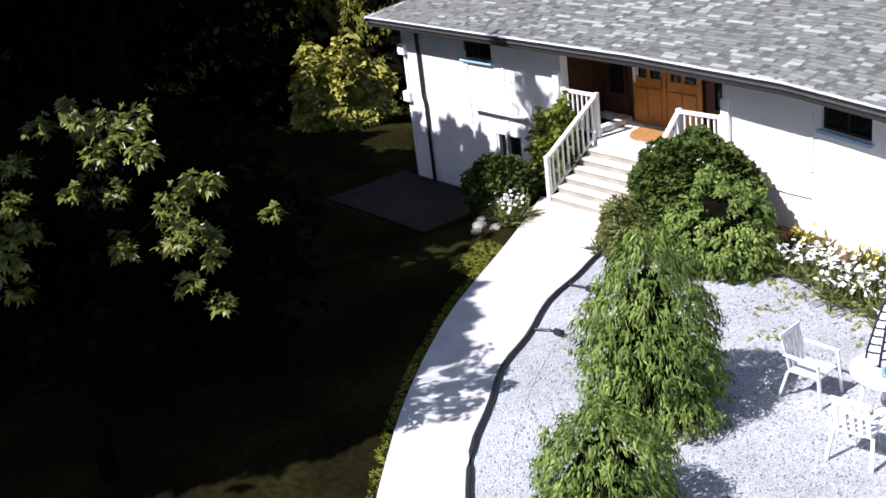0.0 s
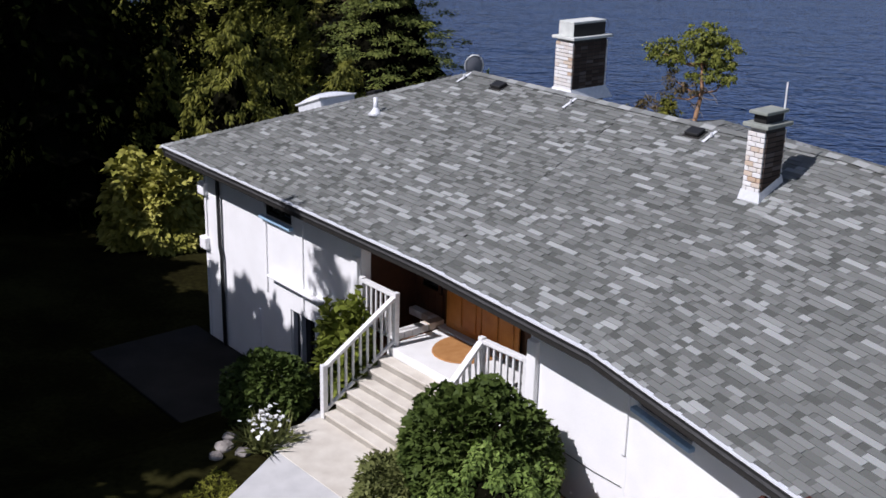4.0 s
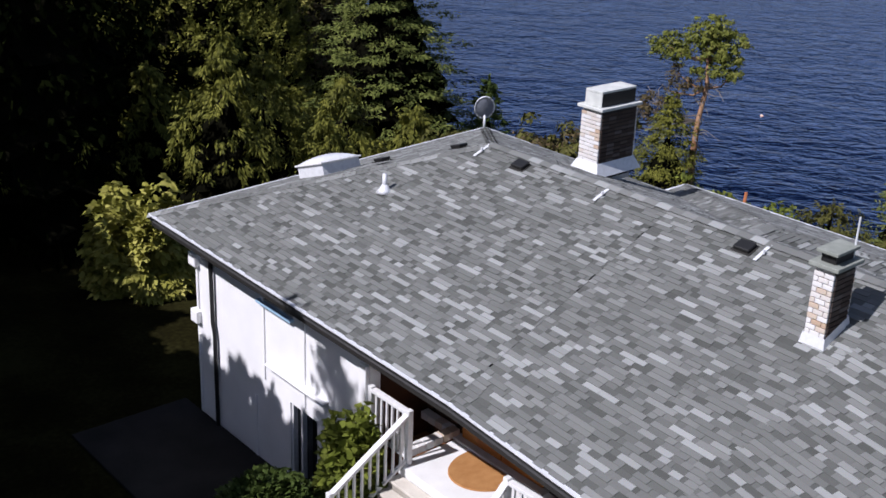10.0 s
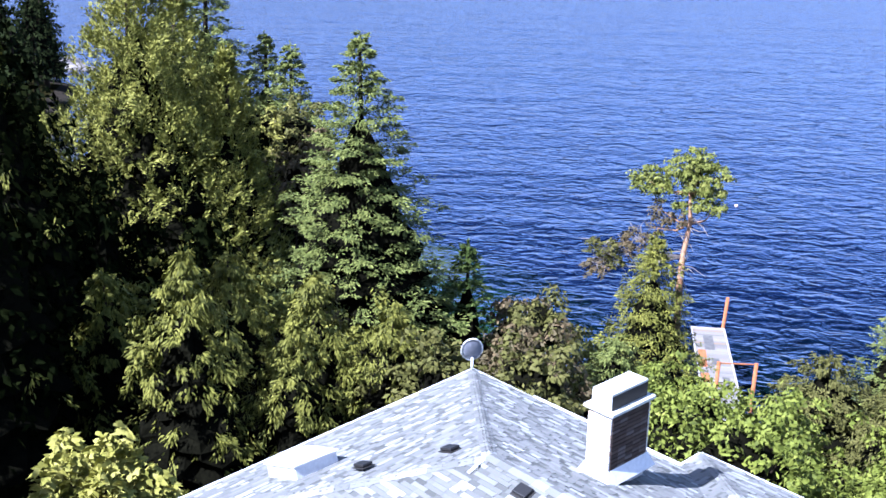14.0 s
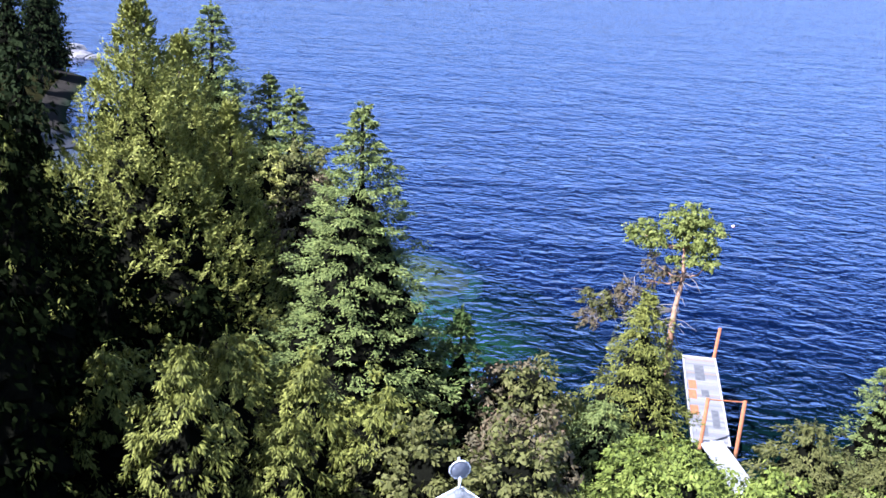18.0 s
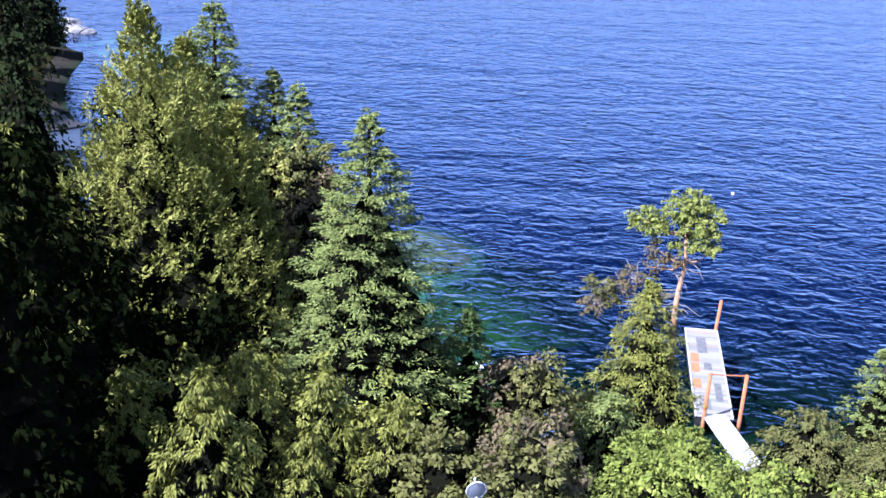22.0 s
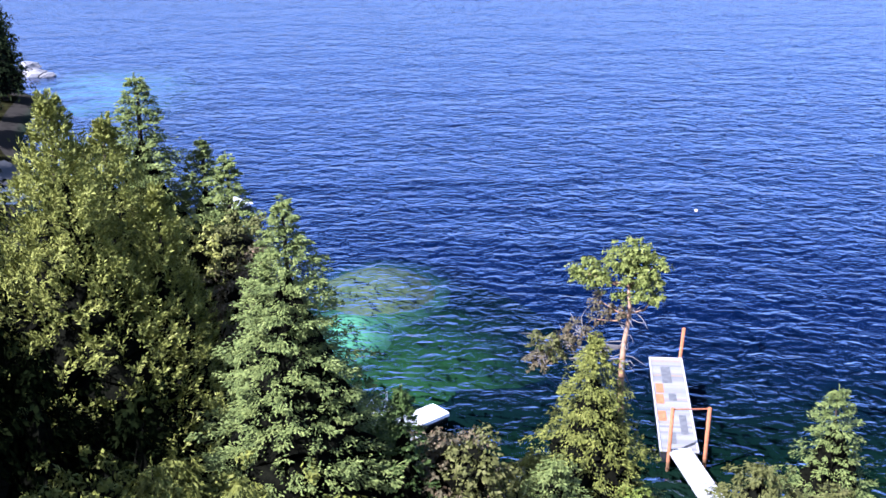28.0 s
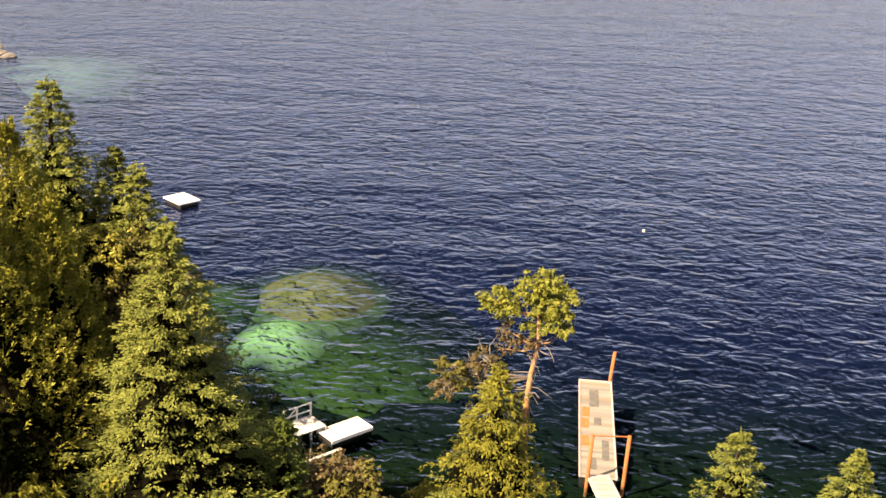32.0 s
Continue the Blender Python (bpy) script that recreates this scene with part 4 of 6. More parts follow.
# ---- yard ----
def ribbon(name, pts_l, pts_r, mat, z, thick):
    """A paved strip between two edge lines, as one slab with thickness."""
    bm = bmesh.new()
    rows = []
    for a, b in zip(pts_l, pts_r):
        zs = [z + float(ground_z(*q)) * 0 for q in (a, b)]
        rows.append([bm.verts.new((*a, zs[0])), bm.verts.new((*b, zs[1])), bm.verts.new((*b, zs[1] - thick)), bm.verts.new((*a, zs[0] - thick))])
    for r, s in zip(rows, rows[1:]):
        for i in range(4):
            j = (i + 1) % 4
            bm.faces.new((r[i], r[j], s[j], s[i]))
    bm.faces.new(rows[0])
    bm.faces.new(rows[-1])
    return part(name, bm, mat)


def bent(knots, n):
    """A smooth line through knots."""
    k = [Vector(q) for q in knots]
    out = []
    for i in range(n):
        t = i / (n - 1) * (len(k) - 1)
        j = min(int(t), len(k) - 2)
        f = t - j
        p0, p1, p2, p3 = k[max(j - 1, 0)], k[j], k[j + 1], k[min(j + 2, len(k) - 1)]
        out.append(0.5 * (2 * p1 + (p2 - p0) * f + (2 * p0 - 5 * p1 + 4 * p2 - p3) * f * f + (3 * p1 - p0 - 3 * p2 + p3) * f ** 3))
    return out


edge_l = [tuple(q) for q in bent([(-17.3, 15.55), (-16.4, 14.1), (-15.75, 13.0), (-14.5, 10.8), (-13.2, 9.0), (-11.7, 7.3), (-9.5, 5.3), (-5.5, 2.6)], 40)]
edge_r = [tuple(q) for q in bent([(-14.2, 15.5), (-14.1, 14.4), (-13.7, 12.9), (-12.85, 11.1), (-11.9, 9.5), (-10.7, 8.0), (-8.6, 6.1), (-4.8, 3.5)], 40)]
tagged(ribbon("path", edge_l, edge_r, CONCRETE, 0.035, 0.2), "pale concrete path curving up to the front steps", "path", kind="structure")

landing = part("landing_slab", box((-17.0, 14.2, -0.1), (-14.35, 15.6, 0.041), 0.01), STEPSTONE)
tagged(landing, "tan concrete landing at the foot of the steps", "slab", kind="structure")

# gravel court, with loose stones on it
m, n, l, p = material("pale_gravel")
co = n.new("ShaderNodeTexCoord")
vo, nb = n.new("ShaderNodeTexVoronoi"), n.new("ShaderNodeTexNoise")
vo.inputs["Scale"].default_value = 26
nb.inputs["Scale"].default_value, nb.inputs["Detail"].default_value = 0.55, 7
l.new(co.outputs["Object"], vo.inputs["Vector"])
l.new(co.outputs["Object"], nb.inputs["Vector"])
bw = n.new("ShaderNodeRGBToBW")
l.new(vo.outputs["Color"], bw.inputs[0])
ga = n.new("ShaderNodeMath")
ga.operation = "MULTIPLY_ADD"
ga.inputs[1].default_value = 0.5
l.new(bw.outputs[0], ga.inputs[0])
l.new(nb.outputs["Fac"], ga.inputs[2])
gr = ramp_of(n, [(0.42, (0.27, 0.275, 0.28)), (0.62, (0.36, 0.37, 0.385)), (0.82, (0.43, 0.445, 0.465)), (1.0, (0.52, 0.53, 0.55))])
l.new(ga.outputs[0], gr.inputs["Fac"])
l.new(gr.outputs["Color"], p.inputs["Base Color"])
gb = n.new("ShaderNodeBump")
gb.inputs["Strength"].default_value, gb.inputs["Distance"].default_value = 0.8, 0.02
l.new(vo.outputs["Distance"], gb.inputs["Height"])
l.new(gb.outputs["Normal"], p.inputs["Normal"])
p.inputs["Roughness"].default_value = 0.95
GRAVEL = m
bm = bmesh.new()
gxx, gyy, gff = grid(-14.4, 6, 2.0, 16.4, 0.4)
lx = np.array([q[0] for q in edge_r]); ly = np.array([q[1] for q in edge_r])
order = np.argsort(ly)
inside = gxx > np.interp(gyy, ly[order], lx[order]) - 0.02
vs, fs, remap = [], [], {}
for f in gff:
    if all(inside.ravel()[i] for i in f):
        q = []
        for i in f:
            if i not in remap:
                remap[i] = len(vs)
                vs.append((gxx.ravel()[i], gyy.ravel()[i], 0.014))
            q.append(remap[i])
        fs.append(tuple(q))
part("gravel_court", mesh_of("gravel_court", vs, fs, GRAVEL))
tagged(bpy.data.objects["gravel_court"], "pale grey gravel court with sparse weeds", "gravel", kind="structure")
# strip of gravel between path edge and the grid's stepped rim
tagged(ribbon("gravel_strip", [(x - 0.06, y) for x, y in edge_r], [(x + 0.62, y + 0.1) for x, y in edge_r], GRAVEL, 0.02, 0.1), "pale gravel beside the path", "gravel", kind="structure")

rng = np.random.default_rng(3)


def scatter(name, pts, size, mat, squash=0.6):
    """Many small stones as one mesh."""
    base = np.array([(1, 0, 0), (-1, 0, 0), (0, 1, 0), (0, -1, 0), (0, 0, 1), (0, 0, -1)], float)
    tri = np.array([(0, 2, 4), (2, 1, 4), (1, 3, 4), (3, 0, 4), (2, 0, 5), (1, 2, 5), (3, 1, 5), (0, 3, 5)])
    pts = np.asarray(pts, float)
    s = size * rng.uniform(0.5, 1.4, (len(pts), 1, 1)) * rng.uniform(0.6, 1.2, (len(pts), 6, 3))
    v = pts[:, None, :] + base[None] * s * np.array((1, 1, squash))
    f = (tri[None] + 6 * np.arange(len(pts))[:, None, None]).reshape(-1, 3)
    return mesh_of(name, v, f, mat)


STONE = pieces("gravel_stones", [(0.0, (0.28, 0.285, 0.29)), (0.5, (0.38, 0.39, 0.405)), (1.0, (0.50, 0.51, 0.53))], 0.95, 0.3, 40, 0.3)
px_, py_ = rng.uniform(-13.6, -5.5, 9000), rng.uniform(6.5, 15.4, 9000)
keep = px_ > np.interp(py_, ly[order], lx[order]) + 0.15
tagged(part("gravel", scatter("gravel", np.stack((px_, py_, np.full_like(px_, 0.022)), -1)[keep], 0.022, STONE)), "loose pale gravel stones", "gravel", kind="stuff")

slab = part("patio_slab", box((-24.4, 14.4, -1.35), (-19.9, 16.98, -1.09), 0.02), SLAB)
tagged(slab, "concrete slab below the basement door, its shade put into the colour", "slab", kind="structure")
bed = [(-14.0, 15.3), (-12.6, 15.4), (-11.3, 15.55), (-10.1, 15.35), (-9.2, 14.95), (-8.2, 14.55), (-6.5, 14.1), (-3.0, 13.3)]
bed_in = [(x, 16.93 - 0.015 * (x + 15.75) - max(0.0, x + 11.35) * 0.246) for x, _ in bed]
tagged(ribbon("flower_bed", bed_in, bed, MULCH, 0.09, 0.3), "red-brown bark mulch bed along the house wall", "flower bed", kind="structure")

hose_line = [(x + 0.06, y - 0.05) for x, y in edge_r][2:]
hb = [Vector((x + 0.05 * math.sin(i * 0.9), y, 0.055)) for i, (x, y) in enumerate(hose_line)]
hose = thing("garden_hose", hb[0], "black rubber drip hose along the path edge", "hose")
part("pipe", tube([q - hb[0] for q in hb], [0.045] * len(hb), 8), HOSE, hose, "", True)
for i, (dx, dy) in ((5, (0.55, 0.12)), (10, (0.5, 0.05)), (15, (0.45, 0.15))):
    q = hb[i] - hb[0]
    part("branch_line", tube([q, q + Vector((dx * 0.6, dy, 0.02)), q + Vector((dx, dy, 0.03))], [0.02, 0.016, 0.016], 6), HOSE, hose)
    part("sprinkler_head", tube([q + Vector((dx - 0.04, dy, 0.03)), q + Vector((dx + 0.12, dy, 0.05))], [0.06, 0.05], 8), HOSE, hose)

# wire added to draw the dark edge of the wall's lower bump
cable = thing("cable", Vector((-12.5, 16.82, 0.84)), "thin dark wire added for an edge line of the stucco wall", "cable")
part("wire", tube([(-0.5, 0, 0.03), (0, 0, 0), (0.55, 0, -0.05), (1.1, 0, -0.06)], [0.006] * 4, 6), NEARBLACK, cable, "", True)

# ---- plants ----
def blades(P, D, L, Wd, rng, fan=3, droop=0.35, face=None):
    """Sprays: at each point a fan of pointed leaves that bend down at their tips."""
    n = len(P)
    D = D / np.linalg.norm(D, axis=1, keepdims=True)
    up = np.tile((0.0, 0.0, 1.0), (n, 1)) + rng.normal(0, 0.45, (n, 3)) if face is None else face + rng.normal(0, 0.22, (n, 3))
    S = np.cross(D, up)
    S /= np.linalg.norm(S, axis=1, keepdims=True) + 1e-6
    V = []
    for k in range(fan):
        ang = (k - (fan - 1) / 2) * (1.15 if fan > 1 else 0) / max(fan - 1, 1) * 1.6
        d = D * math.cos(ang) + S * math.sin(ang)
        s = S * math.cos(ang) - D * math.sin(ang)
        ln = (L * rng.uniform(0.6, 1.25, n) * (1 - 0.12 * abs(k - (fan - 1) / 2)))[:, None]
        w = (Wd * rng.uniform(0.7, 1.3, n))[:, None]
        dn = np.array((0, 0, -1.0))
        a = P
        m = P + d * ln * 0.5 + dn * ln * droop * 0.2
        t = P + d * ln + dn * ln * droop
        V.append(np.stack((a, m + s * w, t, m - s * w), 1))
    V = np.stack(V, 1).reshape(-1, 3)
    F = np.arange(len(V)).reshape(-1, 4)
    return V, F


def ball_of_quads():
    """A rough ball of 24 four-sided faces."""
    bm = bmesh.new()
    bmesh.ops.create_cube(bm, size=1)
    bmesh.ops.subdivide_edges(bm, edges=bm.edges[:], cuts=1, use_grid_fill=True)
    bm.verts.index_update()
    v = np.array([tuple(q.co.normalized()) for q in bm.verts])
    f = np.array([[q.index for q in face.verts] for face in bm.faces])
    bm.free()
    return v, f


BALL, BALL_FACES = ball_of_quads()


def puffs(C, O, S, rng, leaf, tuft=18, flat=0.5, wide=0.28, droop=0.3, stretch=0.5, heart=0.5):
    """Rounded tufts of short sprays: domes at the points C, drawn out along O, of the sizes S."""
    C, O, S = np.repeat(np.asarray(C), tuft, 0), np.repeat(np.asarray(O), tuft, 0), np.repeat(np.asarray(S), tuft)
    n = len(C)
    e = rng.normal(0, 1, (n, 3))
    e[:, 2] = np.abs(e[:, 2]) * 0.9 - 0.3
    e += O * 0.45
    e /= np.linalg.norm(e, axis=1, keepdims=True)
    along = (e * O).sum(1, keepdims=True)
    j = (e + O * along * stretch) * rng.uniform(0.45, 1.0, (n, 1)) * S[:, None]
    j[:, 2] *= flat
    j[:, 2] -= droop * 0.5 * S * np.clip(along[:, 0], 0, 1)
    D = O * 0.9 + rng.normal(0, 0.75, (n, 3))
    D[:, 2] -= droop * rng.uniform(0.2, 1.4, n)
    D -= e * (D * e).sum(1, keepdims=True) * 0.8
    V, F = blades(C + j, D, leaf * rng.uniform(0.8, 1.2, n), leaf * wide, rng, 1, droop * 0.3, e + (0, 0, 0.25))
    if not heart:
        return V, F
    # the close heart of every tuft
    C, O, S = C[::tuft], O[::tuft], S[::tuft]
    X = O / (np.linalg.norm(O, axis=1, keepdims=True) + 1e-6)
    Y = np.cross((0.0, 0.0, 1.0), X) + (1e-5, 0, 0)
    Y /= np.linalg.norm(Y, axis=1, keepdims=True)
    Z = np.cross(X, Y)
    w = BALL[None] * rng.uniform(0.4, 1.5, (len(C), len(BALL), 1)) * (S * heart)[:, None, None]
    w[:, :, 0] *= 1 + stretch * 0.5
    w[:, :, 2] *= flat
    B = C[:, None] + w[:, :, :1] * X[:, None] + w[:, :, 1:2] * Y[:, None] + w[:, :, 2:] * Z[:, None]
    B[:, :, 2] -= droop * 0.35 * np.abs(w[:, :, 0]) * (w[:, :, 0] > 0)
    G = (BALL_FACES[None] + len(BALL) * np.arange(len(C))[:, None, None]).reshape(-1, 4) + len(V)
    return np.concatenate((V, B.reshape(-1, 3))), np.concatenate((F, G))


def conifer_points(H, R, rng, seed, start, puff, droop, power, ragged, layer, gap):
    C, O, S = [], [], []
    h = H * start
    while h < H * 0.97:
        f = (h / H - start) / (1 - start)
        r0 = R * (1 - f) ** power * (0.86 + 0.14 * math.sin(f * H * 1.9 + seed)) + 0.1
        nb = max(4, int(2 * math.pi * r0 / (puff * gap)))
        for b in range(nb):
            az = (b + rng.uniform(-0.3, 0.7)) / nb * 2 * math.pi
            r = r0 * rng.uniform(1 - ragged * 1.5, 1 + ragged * 0.6) * (1 + 0.12 * math.sin(3 * az + seed + f * 6))
            out = np.array((math.cos(az), math.sin(az), 0.0))
            lift = rng.uniform(-0.1, 0.3)
            for k in range(2 if r > 1.0 else 1):
                q = r - k * puff * 1.9 * rng.uniform(0.8, 1.2)
                C.append(out * q + (0, 0, h + rng.uniform(-0.4, 0.4) * layer + lift * q * 0.5 - droop * 0.35 * q * q / max(R, 0.5)))
                O.append(out)
                S.append(puff * rng.uniform(0.65, 1.3) * min(1.0, 0.35 + 0.5 * r0))
        h += layer * (0.3 + 0.85 * (1 - f)) * rng.uniform(0.85, 1.15)
    for k in range(5):
        C.append(np.array((rng.normal(0, 0.03), rng.normal(0, 0.03), H * (0.9 + 0.02 * k))))
        O.append(np.array((rng.normal(0, 0.2), rng.normal(0, 0.2), 0.2)))
        S.append(0.22 - 0.04 * k)
    return C, O, S


def conifer_mesh(name, H, R, seed, mat, start=0.04, puff=0.42, leaf=0.22, wide=0.27, flat=0.5, droop=0.45, power=0.85, ragged=0.24, layer=0.62, tuft=18, stretch=1.5, gap=1.6, heart=0.5):
    """A crown of whorls of tufted boughs, with dark gaps between the tufts."""
    rng = np.random.default_rng(seed)
    V, F = puffs(*conifer_points(H, R, rng, seed, start, puff, droop, power, ragged, layer, gap), rng, leaf, tuft, flat, wide, droop, stretch, heart)
    return mesh_of(name, V, F, mat)


def bough_mesh(name, H, R, seed, mat, start=0.04, power=0.85, ragged=0.2, layer=0.9, gap=0.9, leaf=0.2, wide=0.24, spread=0.42, sag=0.25, per=52, tuft=12, long=0.5, slim=0.13, rise=0.0, keep=1.0):
    """A crown of whorled boughs set with tufts of needles that stand up (rise 1), reach out (0) or hang (-1)."""
    rng = np.random.default_rng(seed)
    P, D, N_ = [], [], []
    h = H * start
    while h < H * 0.985:
        f = (h / H - start) / (1 - start)
        r0 = R * min((1 - f) ** power, 2.3 * (1 - f)) * (0.88 + 0.12 * math.sin(f * H * 1.7 + seed)) + 0.08 + 0.18 * (1 - f)
        nb = max(9, int(2 * math.pi * r0 / gap))
        turn = rng.uniform(0, 6.28)
        for b in range(nb):
            az = turn + (b + rng.uniform(-0.3, 0.3)) / nb * 2 * math.pi
            r = r0 * rng.uniform(1 - ragged * 1.6, 1 + ragged * 0.7) * (1 + 0.1 * math.sin(3 * az + seed + f * 5))
            out, side = np.array((math.cos(az), math.sin(az), 0.0)), np.array((-math.sin(az), math.cos(az), 0.0))
            lift, z = rng.uniform(-0.05, 0.3), h + rng.uniform(-0.3, 0.3) * layer
            if rng.uniform() > keep:
                continue
            n = max(2, int(per * (0.35 + 0.65 * min(1.0, r / 2.0)) / tuft))
            t = 1 - 0.62 * rng.uniform(0, 1, n) ** 1.6
            t[0] = 1.0
            k = rng.uniform(-1, 1, n)
            w = spread * min(1.0, 0.35 + 0.4 * r) * (1.12 - t) ** 0.45
            q = out * (t * r)[:, None] + side * (k * w)[:, None]
            q[:, 2] += z + lift * t * r - sag * (t * r) ** 2 / max(R, 0.6) - 0.25 * np.abs(k) * w
            # the axis of each tuft, then its needles along it
            x = out * rng.uniform(0.5, 1.1, (n, 1)) * (1.15 - abs(rise)) + side * (k * 0.7)[:, None] + np.array((0, 0, rise)) + rng.normal(0, 0.16, (n, 3))
            x = np.repeat(x / np.linalg.norm(x, axis=1, keepdims=True), tuft, 0)
            u = rng.uniform(-0.5, 0.5, (n * tuft, 1))
            big = np.repeat(rng.uniform(0.6, 1.3, (n, 1)), tuft, 0) * min(1.0, 0.25 + 0.45 * r)
            rad = rng.normal(0, 1, (n * tuft, 3)) * (1, 1, 0.7 if rise else 0.45)
            q = np.repeat(q, tuft, 0) + x * u * long * big + rad * slim * big * (0.75 - u)
            P.append(q), D.append(x + rad * 0.45), N_.append(out * (0.35 + 0.6 * abs(rise)) + np.array((0, 0, 0.9 - 0.5 * abs(rise))) + rng.normal(0, 0.25, (n * tuft, 3)))
        h += layer * (0.2 + 0.85 * (1 - f)) * rng.uniform(0.85, 1.15)
    # the leader
    q = np.zeros((90, 3))
    q[:, 2] = H - 1.3 * rng.uniform(0, 1, 90) ** 0.7 + 0.15
    P.append(q), D.append(rng.normal(0, 0.5, (90, 3)) * (H + 0.4 - q[:, 2:]) + (0, 0, 0.6)), N_.append(rng.normal(0, 1, (90, 3)))
    P, D, N_ = np.concatenate(P), np.concatenate(D), np.concatenate(N_)
    V, F = blades(P, D, leaf, leaf * wide, rng, 1, 0.15, N_)
    return mesh_of(name, V, F, mat)


def core_mesh(name, H, R, seed, power, mat, start=0.04):
    """The solid inside of a conifer, near-black so that gaps between boughs read as shade."""
    rng = np.random.default_rng(seed)
    n, k = 30, 18
    t = np.linspace(0, 2 * math.pi, k + 1)[:-1]
    V, F = [], []
    for i in range(n):
        f = i / (n - 1)
        r = np.maximum(R * 0.7 * (1 - f) ** power * (1 + 0.12 * np.sin(3 * t + seed + f * 6) + rng.uniform(-0.34, 0.3, k)), 0.03)
        V += [(a * math.cos(q), a * math.sin(q), H * (start + f * (0.8 - start)) - 0.25 * a) for a, q in zip(r, t)]
    for i in range(n - 1):
        F += [(i * k + j, i * k + (j + 1) % k, (i + 1) * k + (j + 1) % k, (i + 1) * k + j) for j in range(k)]
    return mesh_of(name, V, F, mat)


def mound_mesh(name, rx, ry, rz, count, seed, mat, leaf=0.16, wide=0.3, droop=0.2, lobes=0.18, fan=3, hollow=0.55, base=0.0):
    """A bush of many leaves over an uneven, lobed dome."""
    rng = np.random.default_rng(seed)
    d = rng.normal(0, 1, (count, 3))
    d[:, 2] = np.abs(d[:, 2]) * 1.1 - base
    d /= np.linalg.norm(d, axis=1, keepdims=True)
    lob = 1 + lobes * (np.sin(d[:, 0] * 5 + seed) * np.cos(d[:, 1] * 6 + seed * 2) + 0.6 * np.sin(d[:, 2] * 7 + d[:, 0] * 9 + seed))
    r = (hollow + (1 - hollow) * rng.uniform(0, 1, count) ** 0.5) * lob
    P = d * r[:, None] * (rx, ry, rz)
    D = d * 0.9 + rng.normal(0, 0.45, (count, 3))
    V, F = blades(P, D, leaf, leaf * wide, rng, fan, droop)
    return mesh_of(name, V, F, mat)


def trunk_bm(H, r, seed, lean=0.0, sides=9):
    rng = random.Random(seed)
    pts = [Vector((lean * (i / 7) ** 1.5 + rng.uniform(-0.05, 0.05) * r * 4, rng.uniform(-0.05, 0.05) * r * 4, H * i / 7)) for i in range(8)]
    return tube(pts, [r * (1 - 0.86 * i / 7) * (1.25 if i == 0 else 1) for i in range(8)], sides)


def conifer(name, x, y, top, H, R, seed, mat, label, group="", **kw):
    """A conifer whose tip is at the height top; its trunk goes down to the ground."""
    g = float(ground_z(x, y))
    z0 = g - 0.1
    full = top - z0
    t = thing(name, (x, y, z0), label, "tree", group)
    # trunks of the shaded conifers have their shade in the colour
    part("trunk", trunk_bm(full * 0.97, 0.02 * full + 0.06, seed), SHADEBLACK if mat == SHADELEAF else BARK, t, "", True)
    crown = (conifer_mesh if "puff" in kw else bough_mesh)("crown", H, R, seed, mat, **kw)
    for nm, me in (("crown", crown), ("inner_crown", core_mesh("inner_crown", H, R, seed, kw.get("power", 0.85), SHADEBLACK))):
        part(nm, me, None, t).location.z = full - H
    return t


def bush(name, x, y, rx, ry, rz, count, seed, mat, label, z=None, stems=5, category="bush", **kw):
    z0 = float(ground_z(x, y)) if z is None else z
    t = thing(name, (x, y, z0), label, category)
    bm = bmesh.new()
    r = random.Random(seed)
    for i in range(stems):
        a = r.uniform(0, 6.28)
        tube([(0.06 * math.cos(a), 0.06 * math.sin(a), -0.1), (rx * 0.25 * math.cos(a), ry * 0.25 * math.sin(a), rz * 0.4), (rx * 0.5 * math.cos(a), ry * 0.5 * math.sin(a), rz * 0.75)],
             [0.03 + 0.012 * rz, 0.02 + 0.006 * rz, 0.008], 6, bm)
    for v in bm.verts:
        v.co.z -= max(0.0, z0 - float(ground_z(x, y))) if v.co.z < 0.01 else 0.0
    part("stems", bm, BARK, t)
    part("foliage", mound_mesh("foliage", rx, ry, rz, count, seed, mat, **kw), None, t)
    return t


# beside the steps and on the court
def weeping(x, y, H, R, seed, label):
    t = thing("weeping_conifer", (x, y, 0.0), label, "shrub", "weeping conifers")
    part("trunk", trunk_bm(H * 0.9, 0.09, seed), BARK, t, "", True)
    rng = np.random.default_rng(seed)
    C, O, S = [], [], []
    h = 0.1
    while h < H:
        f = h / H
        r0 = R * min((1 - f) * 1.9, 1.0) ** 0.62 * np.interp(f, (0, 0.12, 1), (0.86, 1, 1)) + 0.03
        nb = max(4, int(2 * math.pi * r0 / 0.2))
        for k in range(nb):
            az = (k + rng.uniform(-0.4, 0.6)) / nb * 2 * math.pi
            out = np.array((math.cos(az), math.sin(az), 0.0))
            C.append(out * r0 * rng.uniform(0.78, 1.05) * (1 + 0.07 * math.sin(5 * az + f * 17)) + (0, 0, h + rng.uniform(-0.09, 0.09)))
            O.append(out)
            S.append(rng.uniform(0.1, 0.19))
        h += 0.16
    V, F = puffs(C, O, S, rng, 0.1, 40, 0.9, 0.14, 1.3, 0.9, 0)
    part("crown", mesh_of("crown", V, F, WEEPING), None, t)
    part("inner_crown", core_mesh("inner_crown", H, R * 1.2, seed, 0.55, SHADEBLACK, 0.02), None, t)


